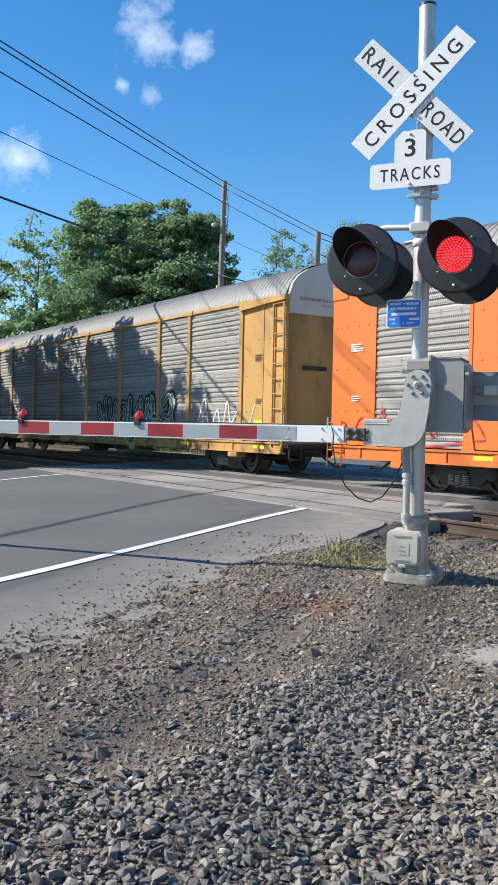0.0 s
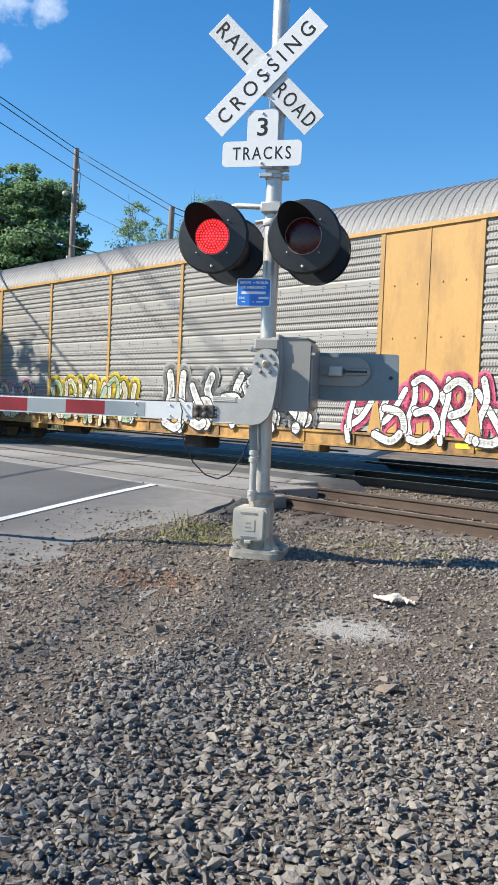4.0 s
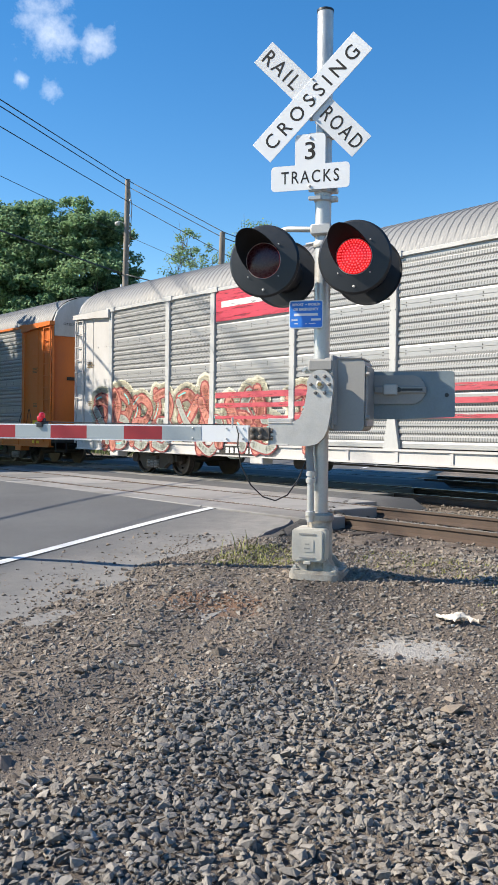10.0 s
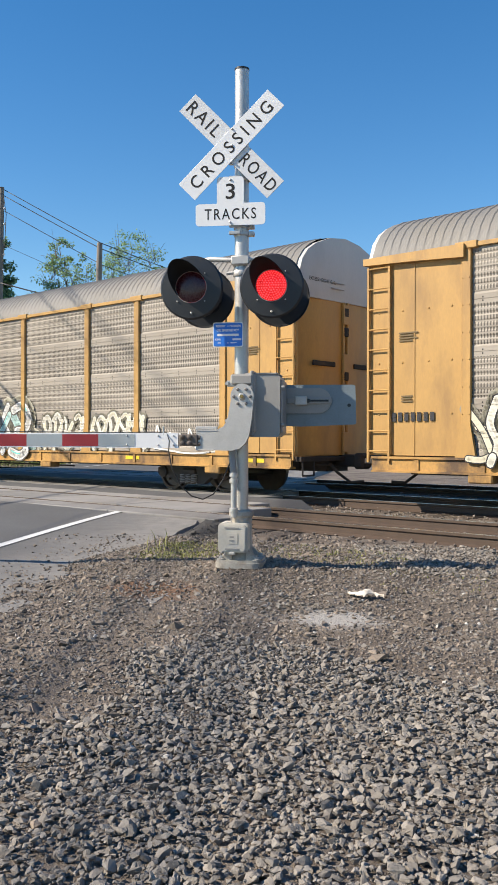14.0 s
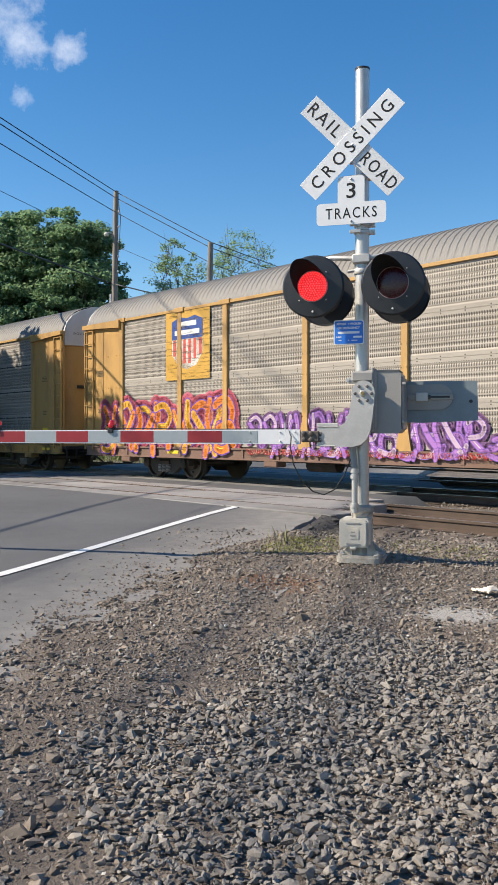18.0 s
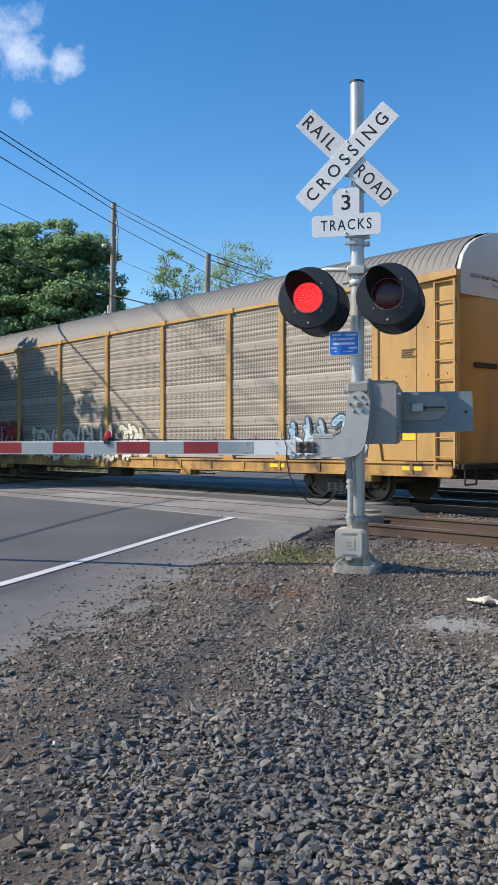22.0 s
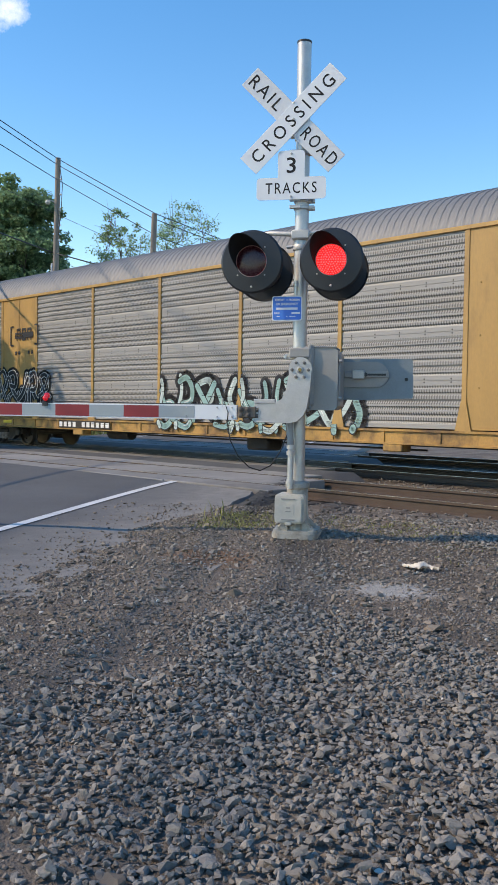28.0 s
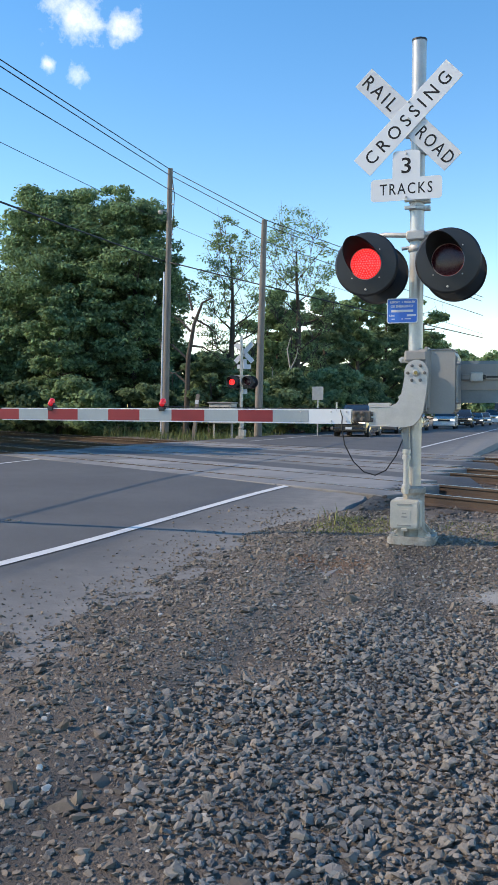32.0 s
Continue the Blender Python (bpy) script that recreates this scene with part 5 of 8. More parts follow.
def graffiti(car, rnd, x0, x1, z0, z1, cols, style):
    """A sprayed piece that spells nothing: interlocked bent limbs with an outline, a halo and light flashes."""
    fill, line, back, flash = cols
    if sum(abs(a - b) for a, b in zip(fill, back)) < 0.3:
        back = tuple(c * 0.42 for c in back)
    if sum(abs(a - b) for a, b in zip(fill, line)) < 0.3 and style != "tag":
        line = tuple(c * 0.2 for c in line)
    second = tuple(0.55 * a + 0.45 * b for a, b in zip(fill, flash))
    mats = [tint(line), tint(fill), tint(back), tint(flash), tint(second)]
    g = Geo()
    y = -SIDE - 0.042
    z0 = max(z0, 0.72)
    h = z1 - z0
    if style == "tag":
        # a thin hand-drawn scrawl in one run
        n = max(4, int((x1 - x0) / (h * 0.28)))
        pts = [(x0 + (x1 - x0) * (i + rnd.uniform(-0.5, 0.5)) / n, z0 + h * (rnd.uniform(0.55, 1.0) if i % 2 else rnd.uniform(0.0, 0.4))) for i in range(n + 1)]
        stroke(g, rounded_way(pts, 6), 0.022, y - 0.002, 0)
        stroke(g, rounded_way([(x0, z0 + h * 0.1), ((x0 + x1) / 2, z0 - h * 0.08), (x1, z0 + h * 0.15)], 6), 0.018, y - 0.002, 0)
        tagged(part("graffiti", g, mats, car, "thin sprayed scrawl"), kind="stuff")
        return
    cell = h * (0.72 if style == "bubble" else 0.58)
    n = max(2, round((x1 - x0) / cell))
    cell = (x1 - x0) / n
    w = cell * (0.165 if style == "bubble" else 0.13)
    rows = []
    for i in range(n):
        cx, hh = x0 + cell * (i + 0.5), h * rnd.uniform(0.82, 1.05)
        base = z0 + (h - hh) * rnd.random()
        first = rnd.randrange(6)
        for k in (first, first + 1 + rnd.randrange(2), first + 3 + rnd.randrange(2)):
            rows.append((limb(rnd, cx, cell, base, hh, k), w * rnd.uniform(0.75, 1.15)))
    for pts, ww in rows:
        stroke(g, [p for p in pts if p[1] > 0.9], ww * 2.0, y, 2)
    for i, (pts, ww) in enumerate(rows):
        lift = y - 0.002 - 0.0016 * (i % 4)
        stroke(g, pts, ww, lift, 0)
        stroke(g, pts, ww * 0.74, lift - 0.0007, 4 if i % 3 == 2 else 1)
        if rnd.random() < 0.6:
            a = rnd.randrange(0, max(1, len(pts) - 5))
            stroke(g, [(p[0] - ww * 0.25, p[1] + ww * 0.3) for p in pts[a:a + 5]], ww * 0.12, lift - 0.0014, 3)
    tagged(part("graffiti", g, mats, car, "sprayed graffiti in interlocked shapes"), kind="stuff")


def marks(car, rnd, ma, x, z, lines, w, h=0.024):
    """Rows of stencilled data too small to read."""
    g = Geo()
    for i in range(lines):
        ww = w * rnd.uniform(0.6, 1)
        g.box(x - w / 2, x - w / 2 + ww, -SIDE - 0.050, -SIDE - 0.046, z - i * h * 1.9, z - i * h * 1.9 + h)
    tagged(part("data_marks", g, ma, car, "rows of stencilled data"), kind="stuff")


CARS, WHEELSETS = [], []


def wagon(k, s):
    """One covered wagon: s gives its paints, solid bays, lettering and graffiti."""
    rnd = random.Random(100 + k)
    car = thing("autorack_wagon", s["label"], "freight wagon", "wagons of the passing train")
    CARS.append(car)
    coat, post, panel, roof = s["coat"], s.get("post", s["coat"]), s["panel"], s["roof"]
    sill, ends = s.get("sill", m_sill if coat is m_yellow else coat), s.get("ends", coat)
    rib = s.get("ribs", panel is not m_tan)
    sleek = s.get("sleek", False)
    part("roof", cached(("roof", roof.name), roof_geo, roof, 25), None, car, "ribbed sheet-metal roof")
    part("top_chord", cached(("top_chord", s.get("chord", post).name), chord_geo, s.get("chord", post)), None, car)
    part("side_sill", cached(("side_sill", sill.name), sill_geo, sill), None, car, "long side sill")
    part("underframe", cached(("underframe",), under_geo, m_under, 40), None, car)
    x = -BODY / 2
    for i, w in enumerate(SLEEK_BAYS if sleek else BAYS):
        mid = x + w / 2
        x += w
        for far in (False, True):
            m = pose(mid, 0, 0, 0, 0, 180 if far else 0)
            if i in (0, 10) or i in s.get("solid", ()):
                part("side_panel", cached(("side_panel", round(w, 2), coat.name), lambda: solid_geo(w), coat, 30), None, car, "solid painted side panel", m=m)
            else:
                part("screen_panel", cached(("screen_panel", round(w, 2), panel.name, rib, s.get("slots", False)), lambda: panel_geo(w, rib, s.get("slots", False)), [panel, m_under]), None, car, m=m)
            if i and sleek:
                part("side_post", cached(("side_post", post.name, "flush"), flush_post_geo, post), None, car, m=pose(mid - w / 2, 0, 0, 0, 0, 180 if far else 0))
            elif i:
                part("side_post", cached(("side_post", post.name), post_geo, post), None, car, m=pose(mid - w / 2, 0, 0, 0, 0, 180 if far else 0))
                part("post_cap", cached(("post_cap", post.name), cap_geo, post), None, car, m=pose(mid - w / 2, 0, 0, 0, 0, 180 if far else 0))
    for sgn in (0, 180):
        m = pose(0, 0, 0, 0, 0, sgn)
        part("end_door", cached(("end_door", ends.name), end_geo, ends, 30), None, car, m=m)
        vents = Geo()
        for yy in (-0.68, 0.68):
            vents.box(BODY / 2 - 0.05, BODY / 2 - 0.012, yy - 0.36, yy + 0.36, 2.62, 2.72, bevel=0.01)
        for zz in (1.95, 2.45, 3.35, 3.75):
            vents.box(BODY / 2 - 0.03, BODY / 2 + 0.036, -0.07, 0.07, zz - 0.09, zz + 0.09, bevel=0.012)
        part("door_vents", cached(("door_vents",), lambda: vents, m_under), None, car, "dark slots and latches of the end doors", m=m)
        top = s.get("cap", m_wagonwhite)
        part("end_cap", cached(("end_cap", top.name), end_top_geo, top, 20), None, car, "pale plastic cap over the end doors", m=m)
        if sgn == 0:
            g = lettering("EXCESS HEIGHT CAR", 0.85, 0.075, 0.004)
            part("wording", g, m_ink, car, m=Matrix.Translation((BODY / 2 - 0.014, -0.75, 4.32)) @ Matrix.Rotation(radians(90), 4, "Z"))
        part("coupler", cached(("coupler",), coupler_geo, m_under, 35), None, car, m=m)
        for far in (0, 1):
            lx = (BODY / 2 - 0.3) * (1 if (sgn == 0) != bool(far) else 1)
            if sleek:
                part("grab_irons", cached(("grab_irons", coat.name), grab_geo, coat), None, car, m=m @ pose(lx, 0, 0) if not far else m @ Matrix.Rotation(math.pi, 4, "Z") @ pose(-lx, 0, 0))
                continue
            part("ladder", cached(("ladder", coat.name), ladder_geo, coat), None, car, m=m @ pose(lx, 0, 0) if not far else m @ Matrix.Rotation(math.pi, 4, "Z") @ pose(-lx, 0, 0))
        beam = cached(("end_beam", coat.name), lambda: Geo().prism([(0.0, Z1 + 0.06), (2.0, Z1 + 0.06), (2.0, Z1 - 0.06), (1.0, Z1 - 0.1), (0.0, Z1 - 0.16)], -SIDE - 0.14, -SIDE + 0.02, "y"), coat)
        if sleek:
            part("roof_trim", cached(("roof_trim", coat.name), trim_geo, coat, 25), None, car, "painted band round the roof's end", m=m)
        else:
            part("end_beam", beam, None, car, m=Matrix.Translation((BODY / 2 - 2.0, 0, 0)) if sgn == 0 else Matrix.Translation((-BODY / 2 + 2.0, 0, 0)) @ Matrix.Scale(-1, 4, (1, 0, 0)))
        bog = part("bogie", cached(("bogie",), truck_geo, m_truck, 30), None, car, "cast steel bogie", m=pose((10.0 if sgn == 0 else -10.0), 0, 0))
        for sx in (-0.18, 0.0, 0.18):
            for sy in (-1.115, 1.115):
                part("spring", cached(("spring",), spring_geo, m_spring, 50), None, bog, m=pose(sx, sy, 0))
        for ax in (-0.84, 0.84):
            home = pose(ax, 0, 0.42)
            ob = part("wheelset", cached(("wheelset",), wheel_geo, m_wheel, 35), None, bog, m=home)
            WHEELSETS[k].append((ob, home))
    part("placard", Geo().box(BODY / 2 - 1.35, BODY / 2 - 1.0, -SIDE - 0.040, -SIDE - 0.034, 1.27, 1.4), m_sign_y, car, "small yellow placard")
    for xx in (-9.0, 8.6, 12.4):
        part("reflector", Geo().box(xx - 0.24, xx + 0.24, -1.568, -1.561, 0.69, 0.77), m_sign_y, car, "yellow reflective strip")
    for xx in (-BODY / 2 + 0.9, BODY / 2 - 1.15):
        marks(car, rnd, s.get("ink", m_wash), xx, 3.0, 4, 0.4)
        marks(car, rnd, s.get("ink", m_wash), xx, 1.9, 3, 0.3)
    for xx in (-6.2, 3.1, 8.3):
        marks(car, rnd, s.get("ink", m_wash), xx, 0.72, 2, 0.8, 0.028)
    for text, xx, z, w, h, ma, bold in s.get("words", ()):
        g = lettering(text, w, h, bold)
        part("wording", g, ma, car, m=Matrix.Translation((xx, -SIDE - 0.106 if z < 0.9 else -SIDE - 0.048, z)))
    for shape in s.get("badges", ()):
        badge(car, *shape)
    for (a, b, z0, z1, cols, style) in s.get("spray", ()):
        graffiti(car, rnd, a, b, z0, z1, cols, style)


def badge(car, kind, x, z, w, h, cols):
    """Plain coloured shapes that stand for a painted emblem."""
    y = -SIDE - 0.048
    g = Geo()
    mats = [tint(c) for c in cols] if kind not in ("glyphs", "sill_plate") else []
    if kind == "shield":
        out = [(-0.5, 0.42), (-0.25, 0.5), (0, 0.46), (0.25, 0.5), (0.5, 0.42), (0.5, -0.2), (0.3, -0.42), (0, -0.5), (-0.3, -0.42), (-0.5, -0.2)]
        g.prism([(x + a * w * 1.06, z + b * h * 1.06) for a, b in out], y, y + 0.004, "y", 0)
        g.prism([(x + a * w, z + b * h) for a, b in out], y - 0.004, y, "y", 1)
        up = [(-0.5, 0.42), (-0.25, 0.5), (0, 0.46), (0.25, 0.5), (0.5, 0.42), (0.5, 0.08), (-0.5, 0.08)]
        g.prism([(x + a * w, z + b * h) for a, b in up], y - 0.008, y - 0.004, "y", 0)
        for i in range(6):
            a = -0.42 + 0.168 * i
            g.box(x + (a - 0.04) * w, x + (a + 0.04) * w, y - 0.008, y - 0.004, z - (0.42 - abs(a) * 0.45) * h, z + 0.07 * h, 2)
        for i, (a, b, ww) in enumerate(((0.0, 0.36, 0.6), (0.0, 0.2, 0.8))):
            g.box(x - ww * w / 2, x + ww * w / 2, y - 0.012, y - 0.008, z + (b - 0.045) * h, z + (b + 0.045) * h, 1)
    elif kind == "glyphs":
        n = int(cols[1])
        mats = [tint(cols[0])]
        for i in range(n):
            a = x + w * ((i + 0.5) / n - 0.5)
            ww = w / n * 0.36
            if h < 0.3:
                g.box(a - ww * 0.9, a + ww * 0.9, y - 0.004, y, z - h / 2, z + h / 2)
                continue
            for c, d in ((-1, -0.62), (0.62, 1)):
                g.box(a + c * ww, a + d * ww, y - 0.004, y, z - h / 2, z + h / 2)
            g.box(a - 0.62 * ww, a + 0.62 * ww, y - 0.004, y, z + h * 0.3, z + h / 2)
            if i % 2:
                g.box(a - 0.62 * ww, a + 0.62 * ww, y - 0.004, y, z - h / 2, z - h * 0.3)
    elif kind == "sill_plate":
        n = int(cols[1])
        mats = [tint((0.03, 0.025, 0.022)), tint(cols[0])]
        y = -1.612
        g.box(x - w / 2, x + w / 2, y, y + 0.008, z - h / 2, z + h / 2, 0)
        for i in range(n):
            a = x + w * ((i + 0.5) / n - 0.5)
            if i == 4:
                continue
            g.box(a - w / n * 0.32, a + w / n * 0.32, y - 0.004, y, z - h * 0.33, z + h * 0.33, 1)
    elif kind == "bars":
        n = len(cols)
        g.box(x - w / 2, x + w / 2, y - 0.004, y, z - h / 2, z + h / 2, 0)
        for i in range(1, n):
            a = h * (i / n - 0.5)
            g.box(x - w * 0.42, x + w * 0.42, y - 0.008, y - 0.004, z + a - h * 0.09, z + a + h * 0.09, i)
    elif kind == "octagon":
        g.prism([(x + w / 2 * math.cos(math.pi / 8 + k * math.pi / 4), z + h / 2 * math.sin(math.pi / 8 + k * math.pi / 4)) for k in range(8)], y - 0.004, y, "y", 0)
        g.prism([(x + w * 0.44 * math.cos(math.pi / 8 + k * math.pi / 4), z + h * 0.44 * math.sin(math.pi / 8 + k * math.pi / 4)) for k in range(8)], y - 0.008, y - 0.004, "y", 1)
        for i, ww in ((1, 0.5), (0, 0.62), (-1, 0.5)):
            g.box(x - ww * w / 2, x + ww * w / 2, y - 0.012, y - 0.008, z + (i * 0.2 - 0.05) * h, z + (i * 0.2 + 0.05) * h, 0)
    elif kind == "slash":
        g.prism([(x - w * 0.5, z - h * 0.15), (x - w * 0.42, z + h * 0.25), (x + w * 0.5, z + h * 0.5), (x + w * 0.44, z + h * 0.1)], y - 0.004, y, "y", 0)
        if len(cols) > 1:
            g.prism([(x - w * 0.5, z - h * 0.42), (x - w * 0.1, z - h * 0.16), (x + w * 0.44, z - h * 0.02), (x - w * 0.05, z - h * 0.28)], y - 0.004, y, "y", 1)
    elif kind == "frame":
        t = 0.05
        for sx in (-1, 1):
            g.box(x + sx * w / 2 - t / 2, x + sx * w / 2 + t / 2, y - 0.004, y, z - h / 2, z + h / 2)
            for sz in (-1, 1):
                g.box(min(x + sx * w / 2, x + sx * (w / 2 - 0.16)), max(x + sx * w / 2, x + sx * (w / 2 - 0.16)), y - 0.0045, y, z + sz * h / 2 - t / 2, z + sz * h / 2 + t / 2)
        for i in (-1, 1):
            for j in (0.6, 1):
                g.box(x + i * j * w * 0.3 - 0.05, x + i * j * w * 0.3 + 0.05, y - 0.004, y, z - h / 2 - 0.28, z - h / 2 - 0.18)
        g.box(x - w * 0.34, x + w * 0.34, y - 0.004, y, z - h * 0.16, z + h * 0.16)
    tagged(part("emblem", g, mats, car, "painted emblem in plain shapes"), kind="stuff")


SPEED = 17.83
SHIFT = (-0.12, 0.18, 0.07, 0.05, -0.45, -0.44, 0.18, 0.24, 0.0, -0.19, 0.01, 0.02, -0.05, 0.13, 0.09, -0.01, -0.17, 0.1, -0.07, -0.22)
FIRST_END = -11.59                                       # where the first wagon ends at the start, along the tracks


def car_place(k, t):
    """The middle of wagon k along the tracks; the train slows a little."""
    return FIRST_END + SHIFT[k] - BODY / 2 + CAR_PITCH * k - SPEED * t + 0.006 * t * t


def on_line(s):
    p = on_track(s, TRACKS[1], RAIL_TOP)
    return Matrix.Translation(p) @ Matrix.Rotation(radians(TURN), 4, "Z")

BLK, WHT, PUR, PNK, BLU, TEAL, GRN, RED, ORG, YEL, CRM = (0.02, 0.02, 0.025), (0.7, 0.7, 0.68), (0.16, 0.07, 0.34), (0.62, 0.1, 0.2), (0.03, 0.1, 0.42), (0.16, 0.55, 0.52), (0.04, 0.28, 0.13), (0.5, 0.03, 0.03), (0.7, 0.2, 0.03), (0.65, 0.5, 0.05), (0.62, 0.58, 0.45)
GRY = (0.3, 0.3, 0.3)
NAVY = (0.02, 0.06, 0.24)
Y, YD, O, W, G_ = m_yellow, m_yellowd, m_orange, m_wagonwhite, m_wagongrey
SHIELD = (NAVY, WHT, (0.55, 0.08, 0.06))


